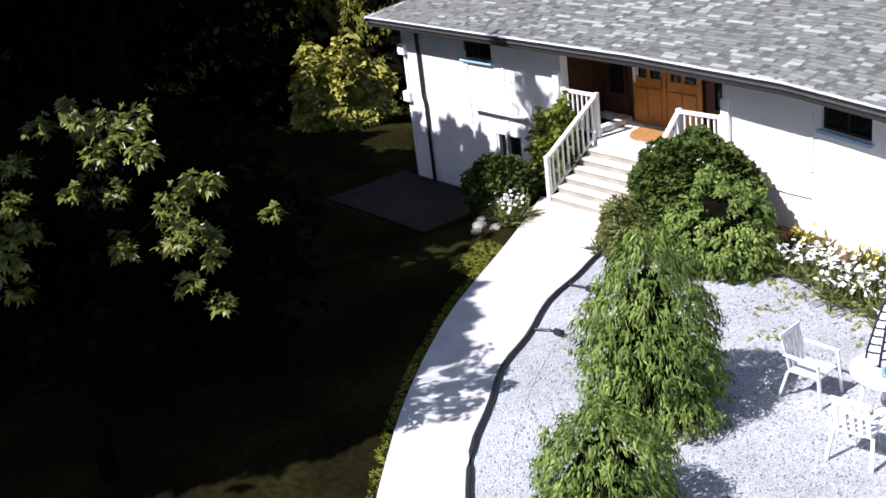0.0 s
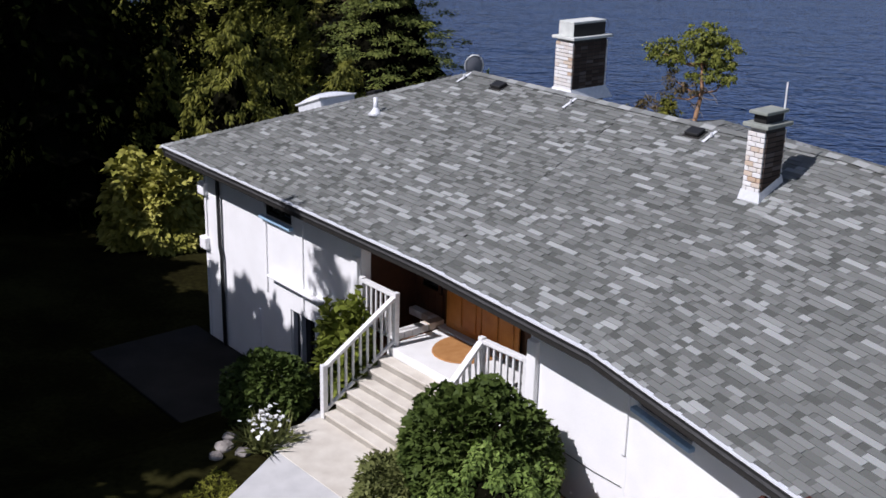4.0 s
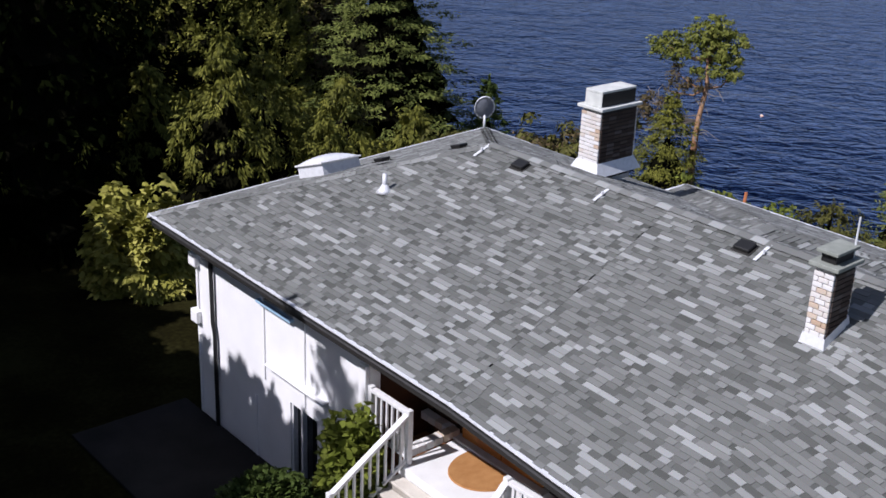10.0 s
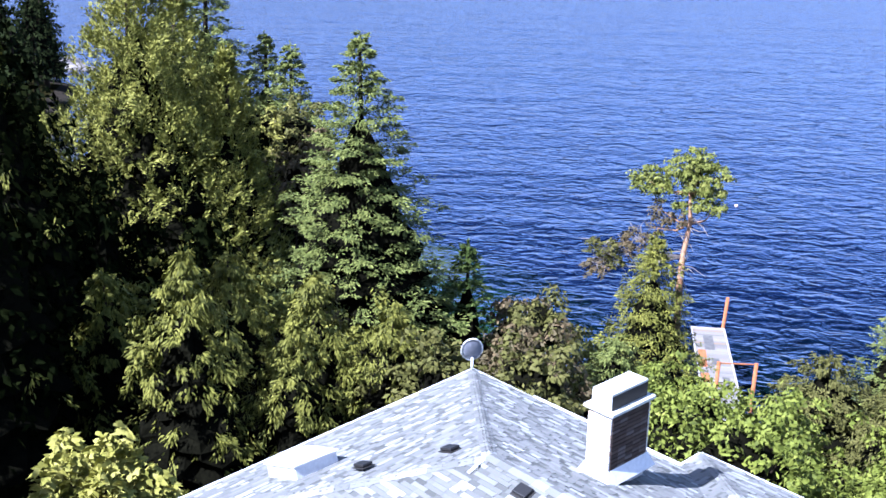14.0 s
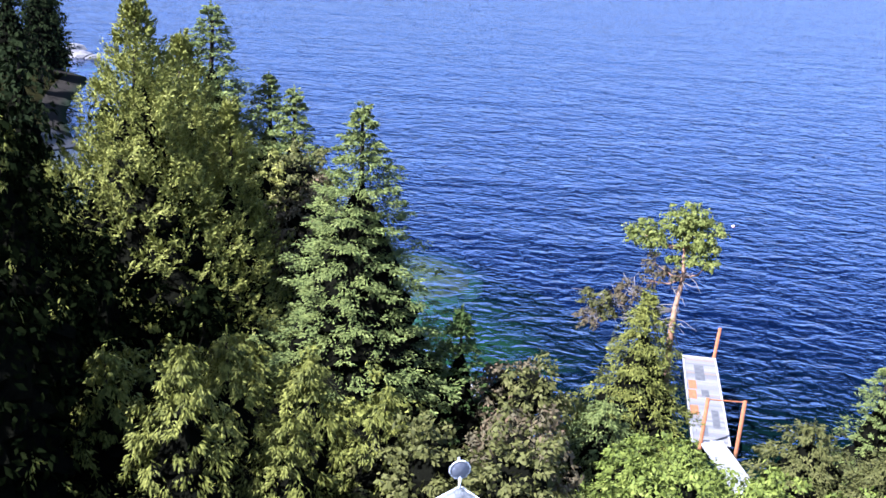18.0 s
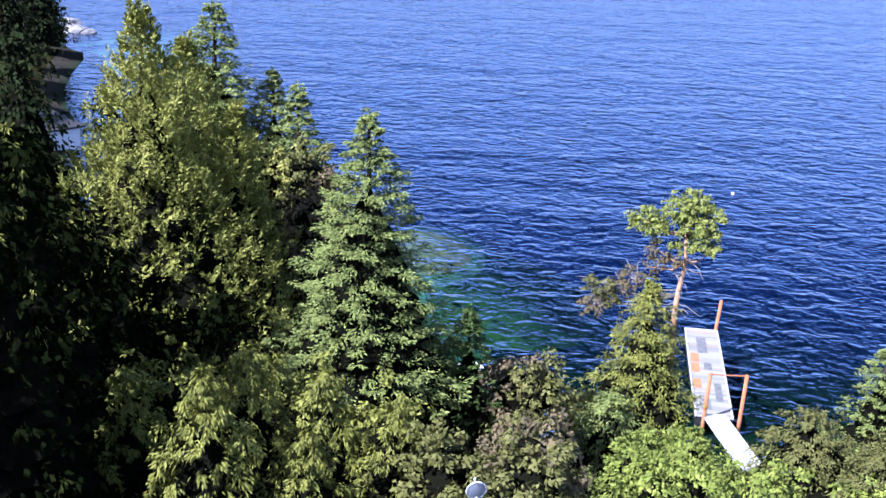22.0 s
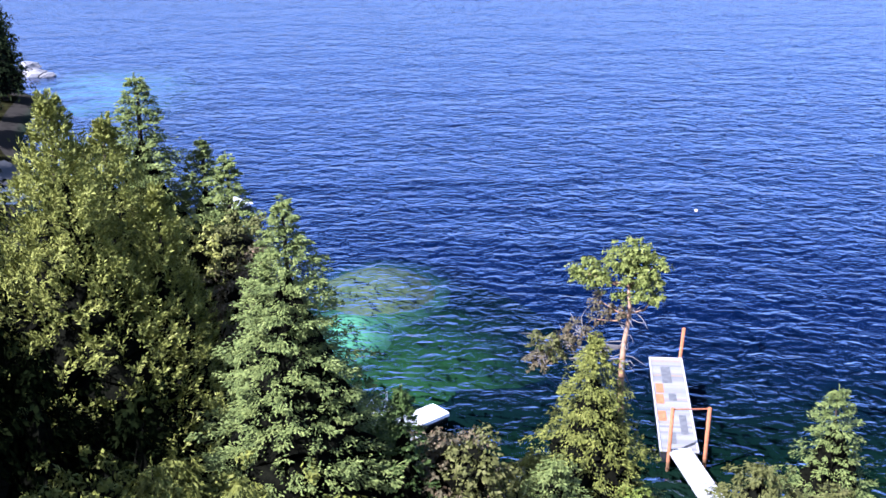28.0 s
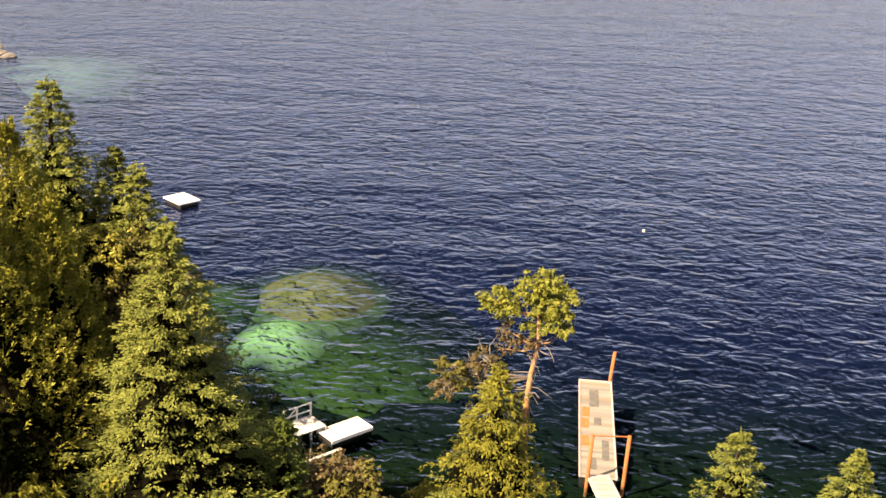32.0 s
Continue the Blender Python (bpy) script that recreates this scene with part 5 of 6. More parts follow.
weeping(-9.45, 10.25, 2.85, 0.8, 11, "broad weeping conifer with drooping green sprays on the gravel")
weeping(-8.15, 7.95, 1.75, 0.72, 12, "smaller weeping conifer with drooping green sprays on the gravel")
bush("rounded_shrub", -13.0, 15.45, 1.2, 1.1, 1.15, 9000, 21, BOX, "large dark green clipped shrub by the front steps", 0.95, leaf=0.11, hollow=0.75, lobes=0.07, base=0.7)
bush("feathery_shrub", -13.65, 14.45, 0.6, 0.55, 0.65, 2600, 23, GREYGREEN, "grey-green feathery shrub by the path", 0.42, leaf=0.14, wide=0.16, hollow=0.6, base=0.7)
bush("rounded_shrub", -18.0, 15.0, 0.8, 0.75, 0.8, 4600, 24, BOX, "dark rounded shrub beside the steps", 0.2, leaf=0.1, hollow=0.7, base=0.75, lobes=0.08)
bush("vine", -17.5, 16.4, 0.9, 0.42, 1.85, 2300, 25, BRIGHT, "bright green climbing vine on the porch railing", -0.1, category="vine", leaf=0.17, wide=0.5, fan=1, hollow=0.4)
bush("maple", -7.3, 14.95, 1.15, 0.95, 2.75, 9000, 26, MAPLE, "dark red lace-leaf maple against the wall", 0.05, category="tree", leaf=0.1, wide=0.35, droop=0.5, hollow=0.55)
bush("golden_bush", -30.8, 19.2, 1.35, 1.35, 1.5, 4600, 27, GOLD, "golden-green bush beside the house", -0.4, leaf=0.26, wide=0.3, droop=0.4, hollow=0.65, base=0.8, lobes=0.32)


def flowers(x0, x1, y0, y1, count, seed, petal, label, z=0.05, tall=0.45):
    rng = np.random.default_rng(seed)
    t = thing("flower_clump", ((x0 + x1) / 2, (y0 + y1) / 2, z), label, "flowers")
    P = np.stack((rng.uniform(x0, x1, count), rng.uniform(y0, y1, count), rng.uniform(0, 0.1, count)), -1) - np.array(((x0 + x1) / 2, (y0 + y1) / 2, 0))
    D = np.array((0, 0, 1.0)) + rng.normal(0, 0.35, (count, 3))
    V, F = blades(P, D, tall, 0.02, rng, 3, 0.1)
    part("leaves", mesh_of("leaves", V, F, GREYGREEN), None, t)
    Q = P[: count // (2 if petal is PETAL else 5)] + (0, 0, tall * 0.85)
    Q = Q + rng.normal(0, 0.06, Q.shape)
    V, F = blades(Q, rng.normal(0, 1, Q.shape) * (1, 1, 0.4) + (0, 0, 0.3), 0.065, 0.03, rng, 5, 0.05)
    part("blossoms", mesh_of("blossoms", V, F, petal), None, t)


flowers(-10.9, -9.6, 14.95, 15.65, 320, 31, PETAL, "clump of white daisies in the mulch bed", 0.06)
flowers(-9.7, -8.3, 14.5, 15.3, 340, 36, PETAL, "clump of white daisies in the mulch bed", 0.06)
flowers(-8.4, -7.5, 14.1, 14.8, 200, 37, PETAL, "clump of white daisies at the edge of the gravel", 0.03)
flowers(-11.4, -10.5, 15.75, 16.35, 120, 32, YELLOW, "clump of yellow flowers by the wall", 0.09, 0.35)
flowers(-10.0, -9.2, 15.6, 16.15, 110, 33, YELLOW, "clump of orange-yellow flowers by the wall", 0.09, 0.4)
flowers(-9.0, -8.0, 15.15, 15.7, 110, 38, YELLOW, "clump of yellow flowers by the wall", 0.09, 0.4)
flowers(-17.1, -16.5, 13.9, 14.5, 110, 34, PETAL, "clump of white flowers by the path", 0.0, 0.5)
flowers(-14.15, -13.75, 13.9, 14.3, 60, 35, YELLOW, "yellow flowers at the path edge", 0.0, 0.3)


def stone(x, y, s, seed, mat=ROCK, z=None, squash=0.6, name="rock", label="grey garden stone beside the path"):
    bm = bmesh.new()
    bmesh.ops.create_icosphere(bm, subdivisions=2, radius=s)
    for v in bm.verts:
        v.co *= 1 + 0.35 * noise.noise(v.co * (1.1 / s) + Vector((seed * 3.1, seed, 0)))
        v.co.z *= squash
    ob = part(name, bm, mat)
    ob.location = (x, y, (float(ground_z(x, y)) if z is None else z) + s * squash * 0.35)
    return tagged(ob, label, "rock")


for i, (x, y, s) in enumerate([(-17.1, 13.6, 0.15), (-16.9, 13.35, 0.12), (-17.35, 13.85, 0.13), (-11.9, 15.35, 0.2), (-11.45, 15.45, 0.16), (-9.9, 15.4, 0.18), (-8.9, 15.0, 0.2), (-16.75, 13.75, 0.13)]):
    stone(x, y, s, i)
gr_ = np.random.default_rng(8)
gp = np.stack((gr_.uniform(-17.6, -8.0, 52000), gr_.uniform(3.2, 13.2, 52000)), -1)
dl = np.interp(gp[:, 1], [q[1] for q in edge_l][::-1], [q[0] for q in edge_l][::-1])
gp = gp[(gp[:, 0] < dl - 0.03) & (gp[:, 0] > dl - 0.75) & ((gp[:, 1] < 5.6) | (gp[:, 1] > 11.8) | (gp[:, 0] > dl - 0.22))]
V, F = blades(np.column_stack((gp, ground_z(gp[:, 0], gp[:, 1]))), np.array((0, 0, 1.0)) + gr_.normal(0, 0.4, (len(gp), 3)), 0.085, 0.007, gr_, 3, 0.2)
tagged(part("grass", mesh_of("grass", V, F, TURF)), "rough yellow-green grass beside the path", "grass", kind="stuff")
wp = np.concatenate([np.array(c) + gr_.normal(0, 0.16, (22, 2)) for c in ((-12.2, 13.2), (-11.3, 13.6), (-11.0, 12.6), (-10.2, 13.9), (-9.6, 13.3), (-10.6, 14.7), (-12.6, 12.2), (-9.2, 8.6), (-8.3, 13.9), (-9.0, 14.4), (-10.0, 14.6))])
V, F = blades(np.column_stack((wp, np.full(len(wp), 0.02))), np.array((0, 0, 0.6)) + gr_.normal(0, 0.6, (len(wp), 3)), 0.1, 0.018, gr_, 3, 0.2)
tagged(part("weeds", mesh_of("weeds", V, F, TURF)), "tufts of weeds in the gravel", "weeds", kind="stuff")


# patio set
def plastic_chair(at, turn):
    c = thing("garden_chair", at, "white moulded plastic garden armchair", "chair", "chairs round the garden table")
    c.rotation_euler = (0, 0, radians(turn))
    part("seat", box((-0.24, -0.23, 0.40), (0.24, 0.25, 0.44), 0.018), PLASTIC, c)
    for i in range(5):
        x = -0.2 + i * 0.1
        part("back_slat", beam((x, 0.24, 0.44), (x * 1.05, 0.36, 0.92), 0.065, 0.02), PLASTIC, c)
    part("back_rail", beam((-0.26, 0.36, 0.92), (0.26, 0.36, 0.92), 0.03, 0.08, 0.012), PLASTIC, c)
    for s in (-1, 1):
        part("armrest", beam((s * 0.28, -0.24, 0.64), (s * 0.27, 0.3, 0.68), 0.06, 0.03, 0.01), PLASTIC, c)
        part("leg", beam((s * 0.29, -0.28, 0.0), (s * 0.27, -0.22, 0.63), 0.05, 0.04, 0.01), PLASTIC, c)
        part("leg", beam((s * 0.29, 0.36, 0.0), (s * 0.25, 0.24, 0.42), 0.05, 0.04, 0.01), PLASTIC, c)
    return c


TAB = Vector((-7.0, 12.2, 0.016))
table = thing("garden_table", TAB, "round white plastic garden table under a furled umbrella", "table")
part("tabletop", tube([(0, 0, 0.69), (0, 0, 0.70), (0, 0, 0.725), (0, 0, 0.73)], [0.53, 0.56, 0.56, 0.54], 36), PLASTIC, table)
for i in range(4):
    a = math.pi / 4 + i * math.pi / 2
    part("leg", beam((0.46 * math.cos(a), 0.46 * math.sin(a), 0), (0.36 * math.cos(a), 0.36 * math.sin(a), 0.69), 0.05, 0.05, 0.01), PLASTIC, table)
plastic_chair(TAB + Vector((-1.12, -0.15, 0)), 95)
plastic_chair(TAB + Vector((-0.2, 1.05, 0)), 8)
plastic_chair(TAB + Vector((0.15, -1.0, 0)), 190)
plastic_chair(TAB + Vector((0.95, 0.35, 0)), -75)
um = thing("umbrella", TAB, "furled white garden umbrella with navy stripes", "umbrella")
part("pole", tube([(0, 0, 0.0), (0, 0, 1.95)], [0.022, 0.02], 10), PLASTIC, um)
part("base", tube([(0, 0, 0.0), (0, 0, 0.06), (0, 0, 0.09)], [0.24, 0.24, 0.06], 20), PLASTIC, um)
NR, NS = 36, 40
cvs = []
for i in range(NR + 1):
    z = 0.92 + 1.02 * i / NR
    r = np.interp(i / NR, (0, 0.08, 0.5, 0.9, 1), (0.29, 0.29, 0.2, 0.09, 0.02))
    cvs.append([(r * (1 + 0.22 * math.cos(8 * t)) * math.cos(t), r * (1 + 0.22 * math.cos(8 * t)) * math.sin(t), z) for t in np.linspace(0, 2 * math.pi, NS + 1)[:-1]])
for i0, rows_n, stripe in [q for k in range(0, NR, 4) for q in ((k, 3, 0), (k + 3, 1, 1))]:
    bm = bmesh.new()
    rr = [[bm.verts.new(q) for q in cvs[i]] for i in range(i0, i0 + rows_n + 1)]
    for a_, b_ in zip(rr, rr[1:]):
        for k in range(NS):
            bm.faces.new((a_[k], a_[(k + 1) % NS], b_[(k + 1) % NS], b_[k]))
    part("canopy_band", bm, NAVY if stripe else CLOTH, um, "navy stripe" if stripe else "", True)
for k in range(0, NS, 5):
    part("piping", tube([Vector(cvs[i][k]) * 1.0 + Vector((cvs[i][k][0] * 0.03, cvs[i][k][1] * 0.03, 0)) for i in range(0, NR, 5)], [0.014] * 8, 6), NAVY, um, "navy seam down the canopy", True)
part("finial", tube([(0, 0, 1.94), (0, 0, 2.02)], [0.03, 0.015], 8), PLASTIC, um)
cl = part("cushion", box((-0.4, -0.3, 0), (0.4, 0.3, 0.05), 0.02), BLUE)
cl.location, cl.rotation_euler = TAB + Vector((0.2, 0.15, 0.733)), (0, 0, 0.5)
tagged(cl, "folded blue cloth on the garden table", "cloth")

# ---- woods: left of the house, down the bank, by the shore ----
DARK = dict(puff=0.6, leaf=0.34, layer=0.8, droop=0.6, tuft=9, heart=0.0)
tall = "tall dark conifer in deep shade beside the house"
# leaves near-black for shade; the southernmost are added out of view to block sun
for i, (x, y, top, R) in enumerate([(-36.8, 19.0, 11.5, 3.0), (-40.5, 21.5, 10.4, 3.4), (-37.5, 12.5, 18.0, 3.6), (-42.0, 15.0, 18.0, 4.0), (-46.5, 18.0, 18.0, 4.2),
                                    (-20.7, 3.2, 17.4, 2.3), (-46.0, 23.5, 8.8, 3.6), (-52.0, 24.0, 7.6, 3.8), (-57.0, 28.0, 5.5, 3.6), (-62.0, 31.0, 3.6, 3.4), (-50.0, 14.0, 18.0, 4.2),
                                    (-31.0, -1.0, 17.0, 3.8), (-36.5, 3.0, 18.0, 3.8), (-42.5, 6.0, 22.0, 4.2), (-49.0, 7.0, 24.0, 4.4), (-56.0, 10.0, 24.0, 4.4), (-56.0, 18.0, 20.0, 4.4)]):
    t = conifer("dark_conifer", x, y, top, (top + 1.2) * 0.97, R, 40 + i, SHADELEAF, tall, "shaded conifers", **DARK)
    # sunlit sprays, coloured lighter than the shade-dark tree they hang on
    if i in (0, 1, 6, 7, 8):
        k = part("hanging_sprays", bough_mesh("hanging_sprays", (top + 1.2) * 0.97, R * 1.08, 640 + i, CEDAR, layer=1.1, gap=1.5, leaf=0.18, wide=0.16, sag=0.3, rise=-0.8, per=60, tuft=18, long=0.6, slim=0.1, keep=0.16 if i else 0.09), None, t, "sparse yellow-green hanging sprays")
        k.location.z = top - t.location.z - (top + 1.2) * 0.97


for i, (x, y, top, R) in enumerate([(-20.35, 8.0, 12.5, 0.75), (-23.3, 8.2, 9.8, 0.7)]):
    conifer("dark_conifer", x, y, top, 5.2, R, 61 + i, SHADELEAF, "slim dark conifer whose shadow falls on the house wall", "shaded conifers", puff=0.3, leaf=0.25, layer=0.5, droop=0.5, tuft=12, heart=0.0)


def broadleaf(x, y, zc, r, h, count, seed, label, leaf=0.3):
    """A leafy tree: trunk, limbs and a lobed, open crown, all coloured near-black for shade."""
    g = float(ground_z(x, y)) - 0.1
    t = thing("broadleaf_tree", (x, y, g), label, "tree", "broadleaf trees")
    part("trunk", trunk_bm(zc - g, 0.05 * r + 0.08, seed, 0.3), SHADEBLACK, t, "", True)
    rr = random.Random(seed)
    for i in range(7):
        a = i * 0.9 + rr.uniform(-0.2, 0.2)
        e = Vector((0.7 * r * math.cos(a), 0.7 * r * math.sin(a), zc - g + rr.uniform(-0.3, 0.5) * h))
        part("limb", tube([(0.15, 0, (zc - g) * 0.6), e * 0.55 + Vector((0, 0, (zc - g) * 0.36)), e], [0.09, 0.06, 0.02], 6), SHADEBLACK, t, "", True)
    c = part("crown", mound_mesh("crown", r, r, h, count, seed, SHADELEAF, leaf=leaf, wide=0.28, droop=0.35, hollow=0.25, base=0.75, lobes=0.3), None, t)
    c.location.z = zc - g


def laurel(x, y, seed):
    """A laurel: inner crown and wood coloured near-black for shade, lighter sunlit leaf clusters at the ends of its
    limbs.
    """
    t = thing("laurel", (x, y, -0.05), "laurel tree with sunlit leaf clusters before deep shade", "tree")
    part("trunk", trunk_bm(3.8, 0.13, seed, 0.2), SHADEBLACK, t, "", True)
    c = part("inner_crown", mound_mesh("inner_crown", 1.0, 1.0, 1.7, 1800, seed, SHADELEAF, leaf=0.17, wide=0.28, hollow=0.25, base=0.75, lobes=0.3), None, t)
    c.location.z = 3.4
    rr = random.Random(seed)
    for (cx, cy, cz), (sx_, sy_, sz_), count in (((0.75, 0.4, 4.7), (0.42, 0.5, 0.5), 15), ((1.6, 1.25, 3.65), (0.22, 0.34, 0.5), 13), ((0.8, -0.6, 4.0), (0.35, 0.3, 0.4), 8)):
        for i in range(count):
            q = Vector((cx + rr.gauss(0, sx_), cy + rr.gauss(0, sy_), cz + rr.gauss(0, sz_)))
            part("limb", tube([(0.05, 0, 2.6), q * 0.55 + Vector((0, 0, 1.3)), q], [0.02, 0.014, 0.006], 5), SHADEBLACK, t)
            s_ = rr.uniform(0.11, 0.21)
            k = part("leaf_cluster", mound_mesh("leaf_cluster", s_, s_, s_ * 0.9, 44, seed * 50 + i, LAUREL, leaf=0.115, wide=0.2, droop=0.35, hollow=0.2, base=0.6, lobes=0.4, fan=3), None, t)
            k.location = q


laurel(-14.15, 4.15, 9)
broadleaf(-17.0, 6.8, 2.2, 2.2, 2.2, 3200, 141, "dark laurel tree in the shade", 0.22)
# crowns added outside the view to keep sun and sky off the yard
for i, (x, y, zc, r) in enumerate([(-17.6, -2.2, 9.0, 2.9), (-21.8, 0.8, 9.5, 3.6), (-22.9, 2.4, 10.0, 3.6), (-20.0, -5.5, 13.0, 3.8), (-24.0, -3.0, 14.0, 4.2), (-27.5, 0.0, 12.5, 3.4), (-26.4, 4.6, 7.5, 2.6), (-22.6, 7.6, 7.6, 2.2), (-20.7, 6.8, 7.4, 1.9), (-33.0, 6.0, 10.0, 2.6), (-30.4, 7.0, 9.3, 1.6), (-16.8, -6.0, 9.5, 2.2), (-25.8, 9.0, 6.4, 2.2), (-28.6, 8.0, 6.8, 2.0)]):
    broadleaf(x, y, zc, r, r * 0.85, 3100, 142 + i, "tall leafy tree added to shade the yard", 0.44)
# high crowns added to cast the shadow along the path
for i, (x, y, zc, r) in enumerate([(-14.3, -0.4, 8.4, 0.8), (-15.8, 1.6, 8.4, 1.2), (-16.8, 2.75, 8.4, 1.15)]):
    broadleaf(x, y, zc, r, r * 0.85, 7000, 165 + i, "tall leafy tree added to shade the path edge", 0.3)
cedar = "cedar with hanging yellow-green sprays on the bank"
for i, (x, y, top, H, R) in enumerate([(-33.2, 23.2, 4.6, 8.5, 2.5), (-35.8, 26.2, 3.5, 8.5, 2.9), (-34.2, 28.2, 2.6, 7.0, 2.4), (-32.2, 26.0, 2.0, 5.5, 2.2), (-37.5, 23.0, 3.0, 8.0, 2.2), (-32.6, 30.0, 1.6, 6.0, 2.2), (-38.5, 28.5, 1.7, 7.0, 2.6)]):
    conifer("cedar", x, y, top, H, R, 60 + i, CEDAR, cedar, "cedars", power=0.6, ragged=0.3, layer=1.0, gap=1.0, leaf=0.17, wide=0.15, spread=0.5, sag=0.35, rise=-0.7, per=130, tuft=32, long=0.6, slim=0.1)
# near-black conifers added where the bank below the cedars lies in shade
for i, (x, y, top, R) in enumerate([(-44.0, 26.2, 4.5, 2.6), (-47.0, 27.0, 2.6, 3.0), (-51.0, 28.0, 2.6, 3.2), (-41.2, 28.6, 2.8, 2.2)]):
    conifer("dark_conifer", x, y, top, 9.0, R, 55 + i, SHADELEAF, "young near-black conifer added as the shade below the tall cedars", "shaded conifers", **DARK)
fir = "broad fir with layered blue-green boughs"
conifer("fir", -40.7, 35.2, 8.6, 14.0, 5.4, 71, FIR, fir, layer=1.1, gap=0.85, leaf=0.17, wide=0.19, spread=0.5, sag=0.22, per=170, tuft=20, long=0.55)
for i, (x, y, top, H, R) in enumerate([(-52.2, 32.0, 11.5, 17, 6.9), (-55.5, 36.0, 9.2, 15, 6.3), (-61.0, 37.0, 6.6, 14, 4.7), (-50.5, 35.5, 7.0, 14, 4.0)]):
    conifer("tall_cedar", x, y, top, H, R, 80 + i, TALLCEDAR, "tall cedar with pointed top and short upright sprays", "tall cedars", power=0.92, ragged=0.22, layer=1.0, gap=0.95, leaf=0.22, wide=0.15, spread=0.62, sag=0.2, rise=0.8, per=150, tuft=30, long=1.0, slim=0.075)
for i, (x, y, top, H, R) in enumerate([(-59.8, 40.2, 9.9, 16, 5.8), (-58.6, 43.0, 6.2, 13, 4.2), (-55.7, 42.6, 6.0, 13, 4.2)]):
    conifer("fir", x, y, top, H, R, 90 + i, FIR, "narrow pointed fir above the shore", layer=0.9, gap=0.8, leaf=0.18, wide=0.22, spread=0.5, sag=0.22, per=110, tuft=14, long=0.5)
conifer("cedar", -39.4, 52.6, -2.2, 10.5, 4.6, 95, CEDAR, "young cedar with drooping tip above the dock", layer=1.0, gap=0.8, leaf=0.18, wide=0.19, spread=0.5, sag=0.4, rise=-0.35, per=100, tuft=14, long=0.5)
conifer("fir", -30.6, 61.2, -5.2, 9, 3.4, 96, FIR, "young green fir by the shore", layer=1.0, gap=0.85, leaf=0.17, wide=0.2, spread=0.5, sag=0.22, per=90, tuft=14, long=0.5)
conifer("fir", -24.8, 62.0, -4.2, 9, 3.4, 97, FIR, "young green fir by the shore", layer=1.0, gap=0.85, leaf=0.17, wide=0.2, spread=0.5, sag=0.22, per=90, tuft=14, long=0.5)
conifer("cedar", -38.0, 38.4, 0.6, 8, 2.2, 98, BOX, "dark slim evergreen on the bank", layer=0.8, leaf=0.2)


for i, (x, y, top, H, R, mat, lab) in enumerate([
        (-31.0, 41.5, -3.0, 5.5, 2.9, BRIGHT, "young bright green cedar on the bank"), (-35.5, 45.0, -4.3, 5.5, 2.7, FIR, "young green cedar on the bank"), (-33.0, 48.0, -6.2, 5.5, 2.8, BRIGHT, "young bright green cedar on the bank"),
        (-38.5, 47.0, -6.2, 5.0, 2.5, CEDAR, "young yellow-green cedar on the bank"), (-29.2, 51.6, -4.8, 5.5, 3.3, OLIVE, "broad olive-gold cedar above the shore"), (-25.4, 51.0, -4.8, 5.5, 3.2, OLIVE, "broad olive-gold cedar above the shore"),
        (-27.0, 54.5, -6.4, 5.0, 3.2, OLIVE, "broad olive-gold cedar above the shore")]):
    conifer("young_cedar", x, y, top, H, R, 180 + i, mat, lab, "young cedars on the bank", power=0.45, ragged=0.3, layer=0.8, gap=0.75, leaf=0.19, wide=0.19, spread=0.42, sag=0.35, rise=-0.35, per=80, tuft=14, long=0.45, slim=0.1)


def tufted_mesh(name, rx, ry, rz, seed, mat, puff=0.42, leaf=0.24, wide=0.26, flat=0.75, droop=0.3, tuft=24, base=0.35, lobes=0.22, dense=0.6):
    """A shrub whose lobed dome is made of separate leafy tufts."""
    rng = np.random.default_rng(seed)
    count = int(2.3 * (rx * ry + 2 * rx * rz) / (puff * puff) * dense)
    d = rng.normal(0, 1, (count, 3))
    d[:, 2] = np.abs(d[:, 2]) * 1.1 - base
    d /= np.linalg.norm(d, axis=1, keepdims=True)
    lob = 1 + lobes * (np.sin(d[:, 0] * 5 + seed) * np.cos(d[:, 1] * 6 + seed * 2) + 0.6 * np.sin(d[:, 2] * 7 + d[:, 0] * 9 + seed))
    C = d * (lob * rng.uniform(0.72, 1.06, count))[:, None] * (rx, ry, rz)
    V, F = puffs(C, d, puff * rng.uniform(0.6, 1.35, count), rng, leaf, int(tuft * 1.35), flat, wide, droop, 0.5, 0)
    return mesh_of(name, V, F, mat)


def thicket(x, y, r, h, seed, mat, label, top=None, name="thicket", category="bush", z=None, **kw):
    g = float(ground_z(x, y))
    z0 = z if z is not None else (g if top is None else top - h)
    t = thing(name, (x, y, z0), label, category)
    rr = random.Random(seed)
    for i in range(4):
        a = i * 1.57 + rr.uniform(-0.4, 0.4)
        part("stem", tube([(0.08 * math.cos(a), 0.08 * math.sin(a), min(-0.1, g - z0 - 0.1)), (r * 0.25 * math.cos(a), r * 0.25 * math.sin(a), h * 0.3), (r * 0.55 * math.cos(a), r * 0.55 * math.sin(a), h * 0.7)], [0.03 + 0.014 * h, 0.02 + 0.008 * h, 0.01], 6), BARK, t)
    part("foliage", tufted_mesh("foliage", r, r, h, seed, mat, **kw), None, t)
    # near-black inside, coloured as the shade between the tufts
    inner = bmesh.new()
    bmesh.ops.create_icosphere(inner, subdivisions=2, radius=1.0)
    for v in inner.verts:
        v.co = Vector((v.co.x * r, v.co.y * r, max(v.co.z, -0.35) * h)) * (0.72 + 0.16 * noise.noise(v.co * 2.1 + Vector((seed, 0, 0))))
    part("inner_crown", inner, SHADEBLACK, t)


